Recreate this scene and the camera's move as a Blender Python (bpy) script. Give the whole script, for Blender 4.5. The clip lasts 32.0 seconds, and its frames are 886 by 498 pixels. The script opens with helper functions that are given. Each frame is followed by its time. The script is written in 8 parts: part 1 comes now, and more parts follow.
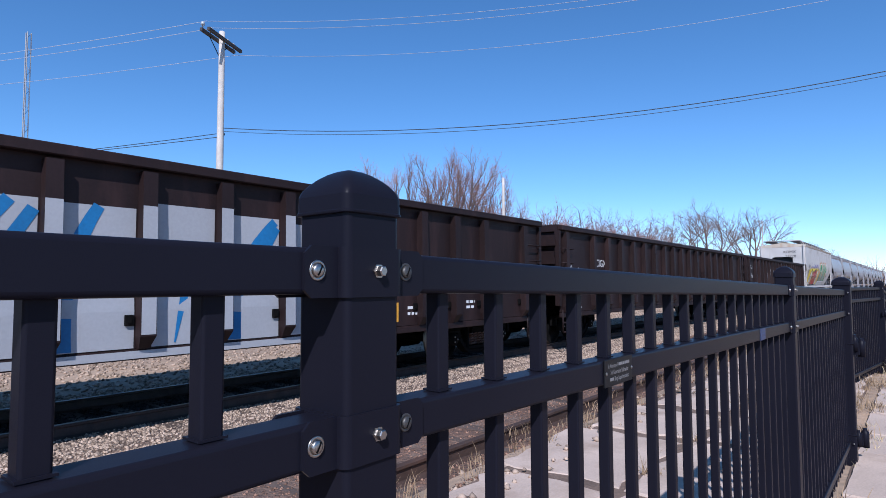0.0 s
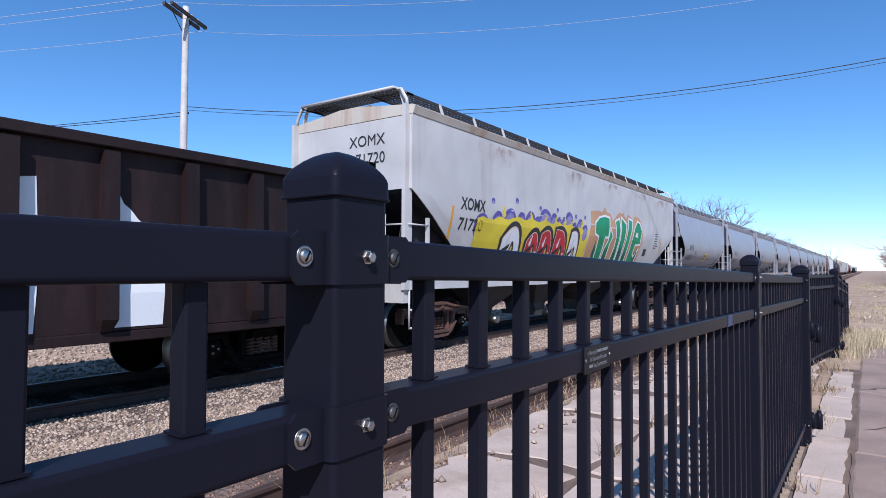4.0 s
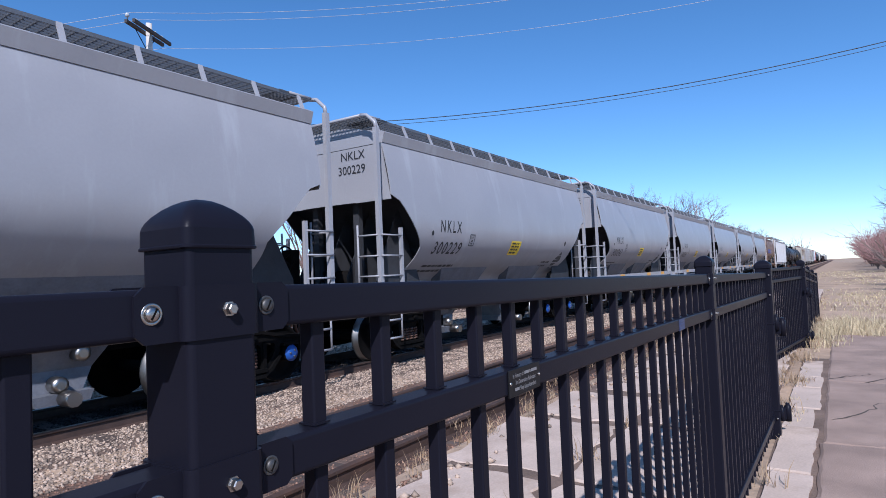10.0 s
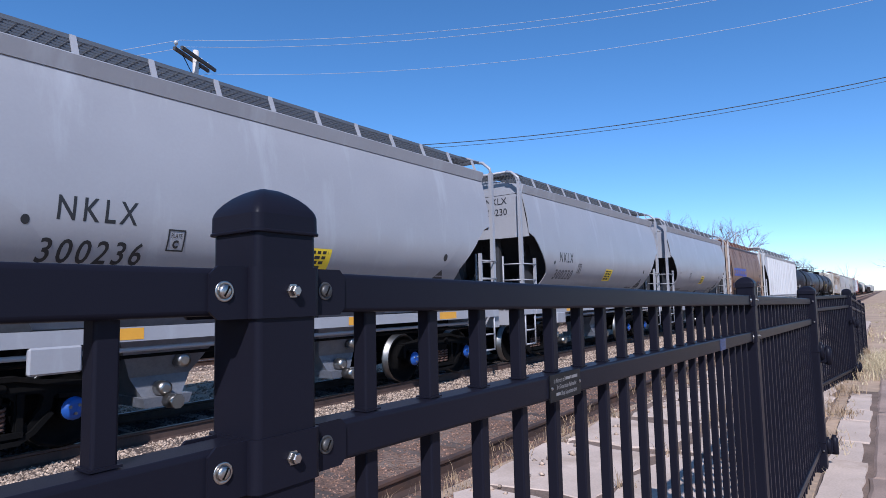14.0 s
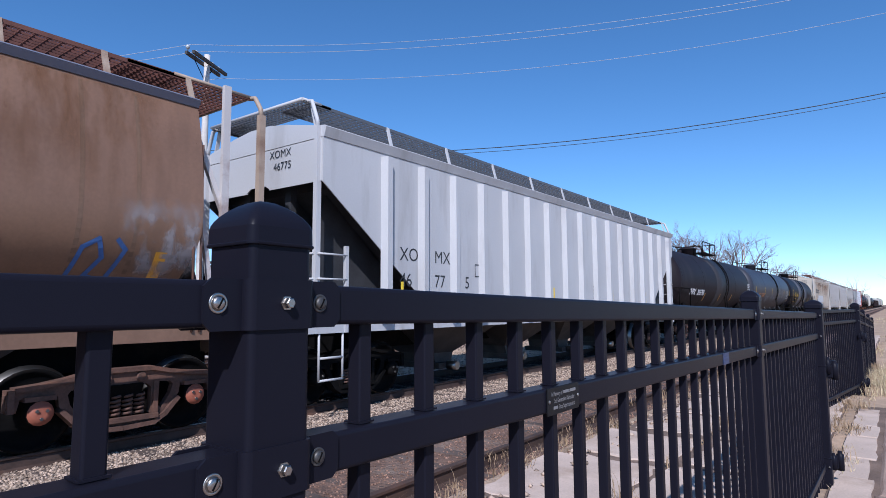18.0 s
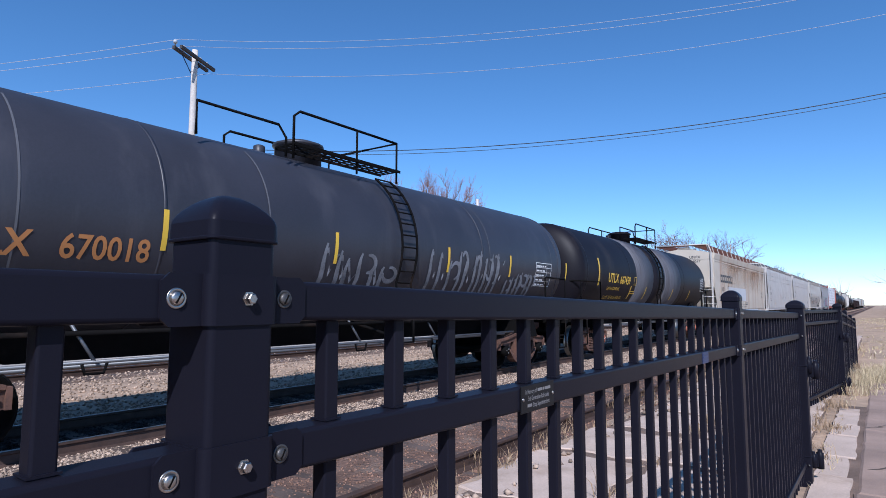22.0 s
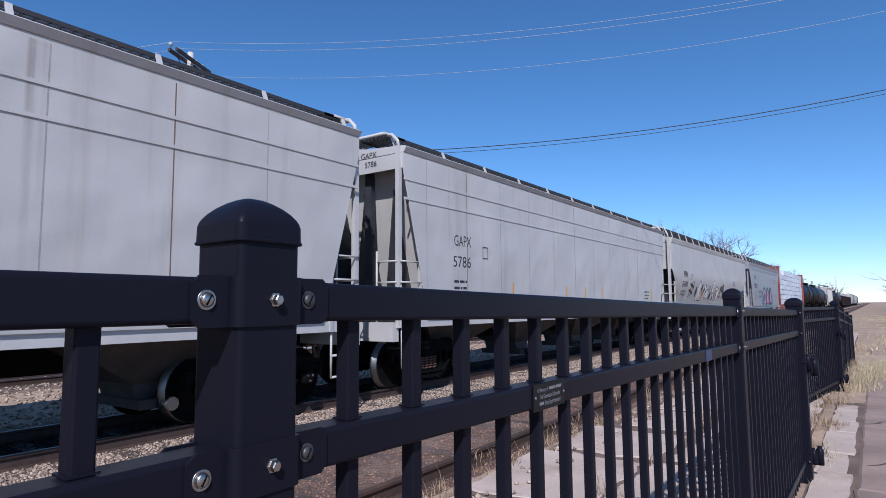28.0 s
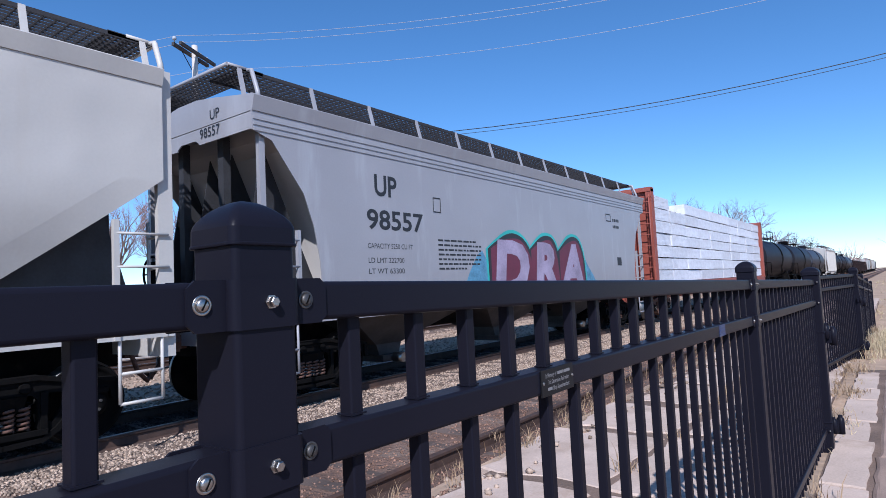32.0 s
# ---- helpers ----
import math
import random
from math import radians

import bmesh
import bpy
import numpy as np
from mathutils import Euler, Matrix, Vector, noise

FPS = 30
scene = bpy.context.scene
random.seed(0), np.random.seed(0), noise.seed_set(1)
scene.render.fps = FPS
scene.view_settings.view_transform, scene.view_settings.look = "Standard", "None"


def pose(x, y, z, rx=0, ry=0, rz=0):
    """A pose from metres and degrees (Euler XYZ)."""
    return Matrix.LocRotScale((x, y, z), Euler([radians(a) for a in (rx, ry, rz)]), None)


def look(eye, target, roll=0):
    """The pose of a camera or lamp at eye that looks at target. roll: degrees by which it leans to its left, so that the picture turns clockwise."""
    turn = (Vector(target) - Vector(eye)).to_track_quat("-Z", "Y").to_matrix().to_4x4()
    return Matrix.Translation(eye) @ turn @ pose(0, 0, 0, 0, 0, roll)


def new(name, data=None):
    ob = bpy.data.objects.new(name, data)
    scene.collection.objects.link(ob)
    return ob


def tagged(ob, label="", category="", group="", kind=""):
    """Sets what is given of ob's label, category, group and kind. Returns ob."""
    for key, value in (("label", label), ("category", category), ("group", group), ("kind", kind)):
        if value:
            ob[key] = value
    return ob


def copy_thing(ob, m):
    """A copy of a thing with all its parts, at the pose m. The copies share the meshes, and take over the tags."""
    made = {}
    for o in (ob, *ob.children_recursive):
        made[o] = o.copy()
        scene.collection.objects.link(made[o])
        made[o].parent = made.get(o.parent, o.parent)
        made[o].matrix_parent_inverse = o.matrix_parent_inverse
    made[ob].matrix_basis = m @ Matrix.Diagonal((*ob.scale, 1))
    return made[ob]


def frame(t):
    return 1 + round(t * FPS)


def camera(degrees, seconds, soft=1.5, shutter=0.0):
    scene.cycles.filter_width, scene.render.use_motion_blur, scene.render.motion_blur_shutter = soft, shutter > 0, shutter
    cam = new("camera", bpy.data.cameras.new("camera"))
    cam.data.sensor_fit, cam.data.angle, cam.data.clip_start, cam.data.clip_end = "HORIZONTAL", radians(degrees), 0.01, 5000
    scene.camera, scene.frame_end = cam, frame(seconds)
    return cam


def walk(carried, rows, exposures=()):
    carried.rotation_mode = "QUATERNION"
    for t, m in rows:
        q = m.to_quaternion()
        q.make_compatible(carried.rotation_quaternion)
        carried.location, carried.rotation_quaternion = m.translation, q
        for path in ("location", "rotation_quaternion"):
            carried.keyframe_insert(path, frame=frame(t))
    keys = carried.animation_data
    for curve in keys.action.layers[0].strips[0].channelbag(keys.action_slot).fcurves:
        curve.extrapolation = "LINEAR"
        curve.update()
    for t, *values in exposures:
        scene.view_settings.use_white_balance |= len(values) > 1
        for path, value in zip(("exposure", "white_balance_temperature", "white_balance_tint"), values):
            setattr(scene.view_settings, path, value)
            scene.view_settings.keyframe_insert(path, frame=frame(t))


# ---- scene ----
cam = camera(73.0, 32.0, 0.85)
PATH = [
    (0, (-0.427, -0.456, 1.287), (1.14, 0.781, 1.404), -0.2),
    (0.5, (-0.445, -0.445, 1.294), (1.138, 0.773, 1.411), -0.9),
    (1, (-0.438, -0.456, 1.299), (1.15, 0.756, 1.394), -1.5),
    (1.5, (-0.416, -0.492, 1.288), (1.14, 0.761, 1.391), 0.2),
    (2, (-0.406, -0.507, 1.295), (1.106, 0.798, 1.388), -0.5),
    (2.5, (-0.402, -0.495, 1.298), (1.171, 0.738, 1.382), -1.5),
    (4.5, (-0.431, -0.42, 1.288), (1.205, 0.73, 1.353), 0.4),
    (5, (-0.406, -0.453, 1.303), (1.181, 0.764, 1.347), -0.0),
    (5.5, (-0.379, -0.502, 1.29), (1.209, 0.711, 1.361), -0.1),
    (6, (-0.388, -0.502, 1.297), (1.186, 0.729, 1.365), -0.9),
    (6.5, (-0.386, -0.469, 1.307), (1.291, 0.619, 1.39), -2.5),
    (7, (-0.366, -0.466, 1.299), (1.288, 0.659, 1.311), -1.8),
    (7.5, (-0.352, -0.494, 1.3), (1.229, 0.73, 1.315), -0.4),
    (8, (-0.364, -0.495, 1.305), (1.236, 0.706, 1.323), -0.2),
    (8.5, (-0.381, -0.477, 1.318), (1.25, 0.678, 1.394), -1.1),
    (9, (-0.387, -0.459, 1.315), (1.279, 0.646, 1.323), -0.8),
    (9.5, (-0.389, -0.468, 1.318), (1.308, 0.589, 1.37), -0.0),
    (10, (-0.353, -0.508, 1.323), (1.317, 0.589, 1.409), -2.4),
    (10.5, (-0.329, -0.538, 1.304), (1.323, 0.587, 1.378), -4.0),
    (11, (-0.325, -0.556, 1.292), (1.264, 0.656, 1.369), -4.4),
    (11.5, (-0.342, -0.538, 1.292), (1.247, 0.658, 1.5), -4.4),
    (12, (-0.366, -0.507, 1.291), (1.232, 0.678, 1.496), -2.2),
    (12.5, (-0.387, -0.5, 1.293), (1.198, 0.697, 1.527), -0.8),
    (13, (-0.389, -0.509, 1.29), (1.218, 0.654, 1.547), -1.4),
    (13.5, (-0.391, -0.506, 1.291), (1.219, 0.659, 1.512), -0.9),
    (14, (-0.385, -0.504, 1.288), (1.221, 0.677, 1.457), -1.3),
    (14.5, (-0.377, -0.499, 1.288), (1.214, 0.703, 1.434), -1.0),
    (16.5, (-0.394, -0.495, 1.296), (1.172, 0.732, 1.502), 0.2),
    (17, (-0.393, -0.508, 1.294), (1.196, 0.682, 1.538), 0.4),
    (17.5, (-0.388, -0.513, 1.288), (1.192, 0.689, 1.532), -0.1),
    (18, (-0.38, -0.516, 1.296), (1.211, 0.681, 1.487), -0.3),
    (18.5, (-0.39, -0.522, 1.3), (1.189, 0.689, 1.501), 0.2),
    (19, (-0.388, -0.523, 1.305), (1.184, 0.697, 1.507), -0.1),
    (19.5, (-0.395, -0.517, 1.305), (1.185, 0.698, 1.462), 0.6),
    (20, (-0.395, -0.516, 1.297), (1.219, 0.658, 1.417), 0.2),
    (20.5, (-0.401, -0.522, 1.299), (1.224, 0.63, 1.475), 0.3),
    (21, (-0.388, -0.529, 1.3), (1.236, 0.622, 1.498), -0.4),
    (21.5, (-0.365, -0.53, 1.297), (1.265, 0.62, 1.447), -0.3),
    (22, (-0.363, -0.534, 1.294), (1.25, 0.634, 1.48), 0.0),
    (22.5, (-0.361, -0.533, 1.297), (1.246, 0.639, 1.501), -0.4),
    (23, (-0.362, -0.535, 1.296), (1.249, 0.636, 1.479), -0.6),
    (23.5, (-0.357, -0.543, 1.295), (1.286, 0.571, 1.532), -1.1),
    (24, (-0.361, -0.544, 1.296), (1.263, 0.591, 1.566), -0.9),
    (24.5, (-0.357, -0.545, 1.296), (1.239, 0.631, 1.554), -1.7),
    (25, (-0.356, -0.542, 1.293), (1.224, 0.66, 1.53), -2.4),
    (25.5, (-0.354, -0.541, 1.297), (1.252, 0.634, 1.493), -2.4),
    (27.5, (-0.38, -0.515, 1.289), (1.236, 0.646, 1.491), -1.0),
    (28, (-0.386, -0.518, 1.293), (1.233, 0.641, 1.481), -0.5),
    (28.5, (-0.374, -0.526, 1.296), (1.242, 0.641, 1.463), -0.8),
    (29, (-0.354, -0.537, 1.292), (1.252, 0.641, 1.475), -1.9),
    (29.5, (-0.36, -0.542, 1.295), (1.235, 0.653, 1.469), -2.2),
    (30, (-0.359, -0.545, 1.295), (1.23, 0.656, 1.47), -3.1),
    (30.5, (-0.367, -0.54, 1.301), (1.215, 0.673, 1.46), -2.5),
    (31, (-0.362, -0.533, 1.302), (1.22, 0.684, 1.431), -2.7),
    (31.5, (-0.363, -0.528, 1.302), (1.233, 0.671, 1.414), -2.6),
    (32, (-0.372, -0.532, 1.305), (1.224, 0.666, 1.436), -2.8),
]
walk(cam, [(t, look(eye, target, roll)) for t, eye, target, roll in PATH],
     exposures=tuple((t, e, 5500, 16) for t, e in ((0, 0.02), (2, 0.03), (6, 0.13), (12, 0.05), (14, 0.08), (17, 0.13), (18, 0.0), (19, -0.29), (20, 0.03), (24, 0.0), (25, -0.2), (28, -0.18), (30, -0.12), (31, -0.08), (32, 0.1))))
# camera path above; light
SUN = Vector((-0.62, -0.42, 0.66)).normalized()
world = bpy.data.worlds.new("sky")
scene.world = world
world.use_nodes = True
wn = world.node_tree
sky = wn.nodes.new("ShaderNodeTexSky")
sky.sky_type = "NISHITA"
sky.sun_disc = False
sky.sun_elevation = math.asin(SUN.z)
sky.sun_rotation = math.atan2(SUN.x, SUN.y)
sky.air_density = 1.0
sky.dust_density = 0.0
sky.ozone_density = 3.0
sky.altitude = 2100
wn.nodes["Background"].inputs[1].default_value = 0.14
clear = wn.nodes.new("ShaderNodeHueSaturation")
clear.inputs["Saturation"].default_value, clear.inputs["Hue"].default_value = 1.14, 0.4935
wn.links.new(sky.outputs[0], clear.inputs["Color"])
wn.links.new(clear.outputs[0], wn.nodes["Background"].inputs[0])
sun_data = bpy.data.lights.new("sun", "SUN")
sun_data.energy, sun_data.angle, sun_data.color = 5.0, radians(0.53), (1.0, 0.94, 0.85)
sun = new("sun", sun_data)
sun.matrix_world = look(SUN * 100, (0, 0, 0))


# ---- materials ----
def material(name, base, rough=0.5, metal=0.0, var=0.12, scale=2.0, grain=40.0, bump=0.08, second=None, amount=0.0,
             streak=(1, 1, 1), coat=0.0, random_tone=0.0, bump_dist=0.004, island=0.0, spec=0.5, dent=0.0):
    """A surface with tone variation at two scales, fine relief and, with second, patches of another colour."""
    m = bpy.data.materials.new(name)
    m.use_nodes = True
    nt = m.node_tree
    n, l = nt.nodes, nt.links
    bsdf = n["Principled BSDF"]
    bsdf.inputs["Roughness"].default_value, bsdf.inputs["Metallic"].default_value = rough, metal
    bsdf.inputs["Coat Weight"].default_value, bsdf.inputs["Specular IOR Level"].default_value = coat, spec
    tc = n.new("ShaderNodeTexCoord")
    big = n.new("ShaderNodeTexNoise")
    big.inputs["Scale"].default_value, big.inputs["Detail"].default_value = scale, 5
    fine = n.new("ShaderNodeTexNoise")
    fine.inputs["Scale"].default_value, fine.inputs["Detail"].default_value = grain, 4
    l.new(tc.outputs["Object"], big.inputs["Vector"])
    l.new(tc.outputs["Object"], fine.inputs["Vector"])
    add = n.new("ShaderNodeMath")
    add.operation = "MULTIPLY_ADD"
    l.new(fine.outputs[0], add.inputs[0])
    add.inputs[1].default_value = 0.5
    l.new(big.outputs[0], add.inputs[2])
    ramp = n.new("ShaderNodeValToRGB")
    dark = [c * (1 - var) for c in base]
    light = [min(1, c * (1 + var)) for c in base]
    ramp.color_ramp.elements[0].position, ramp.color_ramp.elements[0].color = 0.5, (*dark, 1)
    ramp.color_ramp.elements[1].position, ramp.color_ramp.elements[1].color = 1.0, (*light, 1)
    l.new(add.outputs[0], ramp.inputs[0])
    col = ramp.outputs[0]
    if second:
        mp = n.new("ShaderNodeMapping")
        mp.inputs["Scale"].default_value = streak
        l.new(tc.outputs["Object"], mp.inputs[0])
        st = n.new("ShaderNodeTexNoise")
        st.inputs["Scale"].default_value, st.inputs["Detail"].default_value = 1.3, 6
        st.inputs["Roughness"].default_value = 0.65
        l.new(mp.outputs[0], st.inputs["Vector"])
        mr = n.new("ShaderNodeMapRange")
        mr.inputs[1].default_value, mr.inputs[2].default_value = 0.62 - 0.3 * amount, 0.86 - 0.3 * amount
        l.new(st.outputs[0], mr.inputs[0])
        mix = n.new("ShaderNodeMix")
        mix.data_type = "RGBA"
        mix.inputs[7].default_value = (*second, 1)
        l.new(mr.outputs[0], mix.inputs[0])
        l.new(col, mix.inputs[6])
        col = mix.outputs[2]
    if random_tone or island:
        oi = n.new("ShaderNodeNewGeometry" if island else "ShaderNodeObjectInfo")
        random_tone = random_tone or island
        hsv = n.new("ShaderNodeHueSaturation")
        rr = n.new("ShaderNodeMapRange")
        rr.inputs[3].default_value, rr.inputs[4].default_value = 1 - random_tone, 1 + random_tone
        l.new(oi.outputs["Random Per Island" if island else "Random"], rr.inputs[0])
        l.new(rr.outputs[0], hsv.inputs["Value"])
        l.new(col, hsv.inputs["Color"])
        col = hsv.outputs[0]
    l.new(col, bsdf.inputs["Base Color"])
    if bump:
        bp = n.new("ShaderNodeBump")
        bp.inputs["Strength"].default_value, bp.inputs["Distance"].default_value = bump, bump_dist
        l.new(fine.outputs[0], bp.inputs["Height"])
        if dent:
            soft = n.new("ShaderNodeTexNoise")
            soft.inputs["Scale"].default_value, soft.inputs["Detail"].default_value = 0.9, 1.5
            l.new(tc.outputs["Object"], soft.inputs["Vector"])
            b2 = n.new("ShaderNodeBump")
            b2.inputs["Strength"].default_value, b2.inputs["Distance"].default_value = 1.0, dent
            l.new(soft.outputs[0], b2.inputs["Height"])
            l.new(b2.outputs[0], bp.inputs["Normal"])
        l.new(bp.outputs[0], bsdf.inputs["Normal"])
    return m


FENCE = material("black_powder_coat", (0.0104, 0.0101, 0.0162), 0.36, spec=0.075, var=0.1, grain=900, bump=0.12, bump_dist=0.0006)
STEEL = material("stainless_steel", (0.42, 0.39, 0.36), 0.32, 1.0, var=0.1, grain=300)
RUSTY = material("rusty_steel", (0.11, 0.055, 0.038), 0.85, var=0.35, scale=5, second=(0.2, 0.085, 0.045), amount=0.4)
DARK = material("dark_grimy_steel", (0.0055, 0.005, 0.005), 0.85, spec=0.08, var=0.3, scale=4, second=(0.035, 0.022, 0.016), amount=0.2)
DULLSTEEL = material("dull_dirty_bolt", (0.1, 0.094, 0.09), 0.5, 0.7)
TREAD = material("polished_tread", (0.22, 0.21, 0.2), 0.4, 1.0, var=0.1)
BLUECAP = material("blue_plastic_cap", (0.015, 0.075, 0.32), 0.45)
REDCAP = material("rusty_red_cap", (0.3, 0.09, 0.05), 0.7, second=(0.12, 0.05, 0.03), amount=0.4)
RAILSTEEL = material("rail_steel", (0.055, 0.032, 0.024), 0.75, var=0.3, scale=6, second=(0.11, 0.052, 0.03), amount=0.3)
RAILTOP = material("rail_running_surface", (0.2, 0.18, 0.165), 0.48, 1.0, var=0.15)
TIE = material("weathered_tie", (0.088, 0.062, 0.05), 0.95, var=0.35, scale=3, grain=30, bump=0.5, bump_dist=0.01, random_tone=0.25)
GROUND = material("dirt_and_dry_grass", (0.4, 0.28, 0.19), 1.0, var=0.3, scale=0.5, grain=8, bump=0.6, bump_dist=0.05,
                  second=(0.27, 0.2, 0.13), amount=0.35)
BALLAST = material("ballast_bed", (0.17, 0.115, 0.085), 1.0, var=0.5, scale=4, grain=26, bump=1.0, bump_dist=0.05)
STONE = material("ballast_stone", (0.36, 0.27, 0.205), 0.95, var=0.2, scale=6, island=0.55, spec=0.2)
# oil stain plus the shade under the train, both put into the colour
OILSHADE = material("oil_and_shade_dark_ballast", (0.02, 0.016, 0.015), 0.9, var=0.5, scale=4, grain=26, bump=1.0, bump_dist=0.05, spec=0.15)
OILSHADESTONE = material("oil_and_shade_dark_stone", (0.042, 0.036, 0.034), 0.85, var=0.3, scale=6, island=0.6, spec=0.2)
STONEB = material("brownish_gravel", (0.23, 0.135, 0.095), 0.95, var=0.2, scale=6, island=0.5, spec=0.2)
CONCRETE = material("old_concrete", (0.53, 0.41, 0.33), 0.95, var=0.2, scale=1.6, grain=60, bump=0.35, bump_dist=0.006,
                    second=(0.33, 0.23, 0.16), amount=0.45)
PATHMAT = material("worn_pavement", (0.325, 0.228, 0.178), 0.95, var=0.32, scale=1.6, grain=110, bump=0.6, bump_dist=0.008,
                   second=(0.25, 0.175, 0.135), amount=0.45)
DIRTBED = material("rusty_dirt_bed", (0.15, 0.088, 0.062), 1.0, var=0.4, scale=3, grain=22, bump=1.0, bump_dist=0.05, second=(0.27, 0.2, 0.155), amount=0.35)
JOINTDIRT = material("dark_joint_dirt", (0.17, 0.115, 0.085), 1.0, var=0.4, scale=3, grain=60, bump=0.8, bump_dist=0.01)
STRAW = material("dry_straw", (0.52, 0.42, 0.26), 0.9, island=0.3, var=0.25, scale=10)
STRAWB = material("dry_brown_weed", (0.33, 0.23, 0.14), 0.95, island=0.3, var=0.25, scale=10)
WOODPOLE = material("bleached_pole_wood", (0.55, 0.5, 0.45), 0.9, var=0.15, scale=3, streak=(4, 4, 0.3), second=(0.3, 0.27, 0.24), amount=0.2)
WIRE = material("weathered_wire", (0.3, 0.3, 0.31), 0.6, 0.3)
WIREB = material("black_cable", (0.02, 0.02, 0.02), 0.6)
BARK = material("bare_branch_bark", (0.17, 0.125, 0.105), 0.95, var=0.2)
TWIG = material("reddish_twig", (0.33, 0.185, 0.165), 0.95, var=0.2)


# ---- mesh helpers ----
def box(bm, x0, x1, y0, y1, z0, z1, mi=0):
    v = [bm.verts.new((x, y, z)) for x in (x0, x1) for y in (y0, y1) for z in (z0, z1)]
    for f in ((0, 1, 3, 2), (4, 6, 7, 5), (0, 4, 5, 1), (2, 3, 7, 6), (0, 2, 6, 4), (1, 5, 7, 3)):
        bm.faces.new([v[i] for i in f]).material_index = mi
    return v


def rod(bm, a, b, r=0.02, n=6, mi=0, r2=None):
    """A round bar from a to b."""
    a, b = Vector(a), Vector(b)
    d = (b - a).normalized()
    u = d.orthogonal().normalized()
    w = d.cross(u)
    r2 = r if r2 is None else r2
    rings = [[bm.verts.new(p + (u * math.cos(k * math.tau / n) + w * math.sin(k * math.tau / n)) * rr) for k in range(n)]
             for p, rr in ((a, r), (b, r2))]
    for k in range(n):
        f = bm.faces.new((rings[0][k], rings[0][(k + 1) % n], rings[1][(k + 1) % n], rings[1][k]))
        f.material_index, f.smooth = mi, n > 5
    bm.faces.new(rings[0][::-1]).material_index = mi
    bm.faces.new(rings[1]).material_index = mi


def pipe(bm, pts, r=0.02, n=6, mi=0):
    """One bent round tube through pts."""
    pts = [Vector(p) for p in pts]
    rings = []
    for k, p in enumerate(pts):
        d = (pts[min(k + 1, len(pts) - 1)] - pts[max(k - 1, 0)]).normalized()
        u = Vector((0.31, 0.93, 0.19)).cross(d).normalized()
        w = d.cross(u)
        rings.append([bm.verts.new(p + (u * math.cos(j * math.tau / n) + w * math.sin(j * math.tau / n)) * r) for j in range(n)])
    for a, b in zip(rings, rings[1:]):
        for j in range(n):
            f = bm.faces.new((a[j], a[(j + 1) % n], b[(j + 1) % n], b[j]))
            f.material_index, f.smooth = mi, True
    bm.faces.new(rings[0][::-1]).material_index = mi
    bm.faces.new(rings[-1]).material_index = mi


def turned(bm, profile, axis="y", n=24, at=(0, 0, 0), mi=0, smooth=True, band=None):
    """A body of revolution: profile rows of (along the axis, radius). band: material index by row."""
    at = Vector(at)
    rings = []
    for s, r in profile:
        ring = []
        for k in range(n):
            c, d = math.cos(k * math.tau / n) * r, math.sin(k * math.tau / n) * r
            p = {"y": (c, s, d), "x": (s, c, d), "z": (c, d, s)}[axis]
            ring.append(bm.verts.new(at + Vector(p)))
        rings.append(ring)
    for i in range(len(rings) - 1):
        for k in range(n):
            f = bm.faces.new((rings[i][k], rings[i][(k + 1) % n], rings[i + 1][(k + 1) % n], rings[i + 1][k]))
            f.material_index, f.smooth = (band[i] if band else mi), smooth
    bm.faces.new(rings[0][::-1]).material_index = band[0] if band else mi
    bm.faces.new(rings[-1]).material_index = band[-1] if band else mi


def stack(bm, levels, mi=0, cham=0.0, smooth=False):
    """A closed body of rectangles one above the other: (z, x0, x1, y0, y1)."""
    rings = []
    for z, x0, x1, y0, y1 in levels:
        c = min(cham, (x1 - x0) / 3, (y1 - y0) / 3)
        if cham:
            pts = [(x0 + c, y0), (x1 - c, y0), (x1, y0 + c), (x1, y1 - c), (x1 - c, y1), (x0 + c, y1), (x0, y1 - c), (x0, y0 + c)]
        else:
            pts = [(x0, y0), (x1, y0), (x1, y1), (x0, y1)]
        rings.append([bm.verts.new((px, py, z)) for px, py in pts])
    k = len(rings[0])
    for a, b in zip(rings, rings[1:]):
        for i in range(k):
            f = bm.faces.new((a[i], a[(i + 1) % k], b[(i + 1) % k], b[i]))
            f.material_index, f.smooth = mi, smooth
    bm.faces.new(rings[0][::-1]).material_index = mi
    bm.faces.new(rings[-1]).material_index = mi


def crease(bm, angle=0.5):
    bmesh.ops.recalc_face_normals(bm, faces=bm.faces[:])
    bm.normal_update()
    for e in bm.edges:
        e.smooth = len(e.link_faces) == 2 and e.calc_face_angle(0) < angle
    for f in bm.faces:
        f.smooth = True


def flat_sides(bm):
    """Keeps broad faces flat beside their rounded edges."""
    crease(bm, 0.7)
    for e in bm.edges:
        if len(e.link_faces) == 2:
            a, b = sorted(f.calc_area() for f in e.link_faces)
            if b > 2.5 * a:
                e.smooth = False


def bevelled(bm, w, seg=2):
    bmesh.ops.recalc_face_normals(bm, faces=bm.faces[:])
    bm.normal_update()
    bmesh.ops.bevel(bm, geom=bm.edges[:], offset=w, segments=seg, profile=0.5, affect="EDGES", clamp_overlap=True)


def to_mesh(name, bm, *mats, normals=True):
    if normals:
        bmesh.ops.recalc_face_normals(bm, faces=bm.faces[:])
    me = bpy.data.meshes.new(name)
    bm.to_mesh(me)
    bm.free()
    for m in mats:
        me.materials.append(m)
    return me


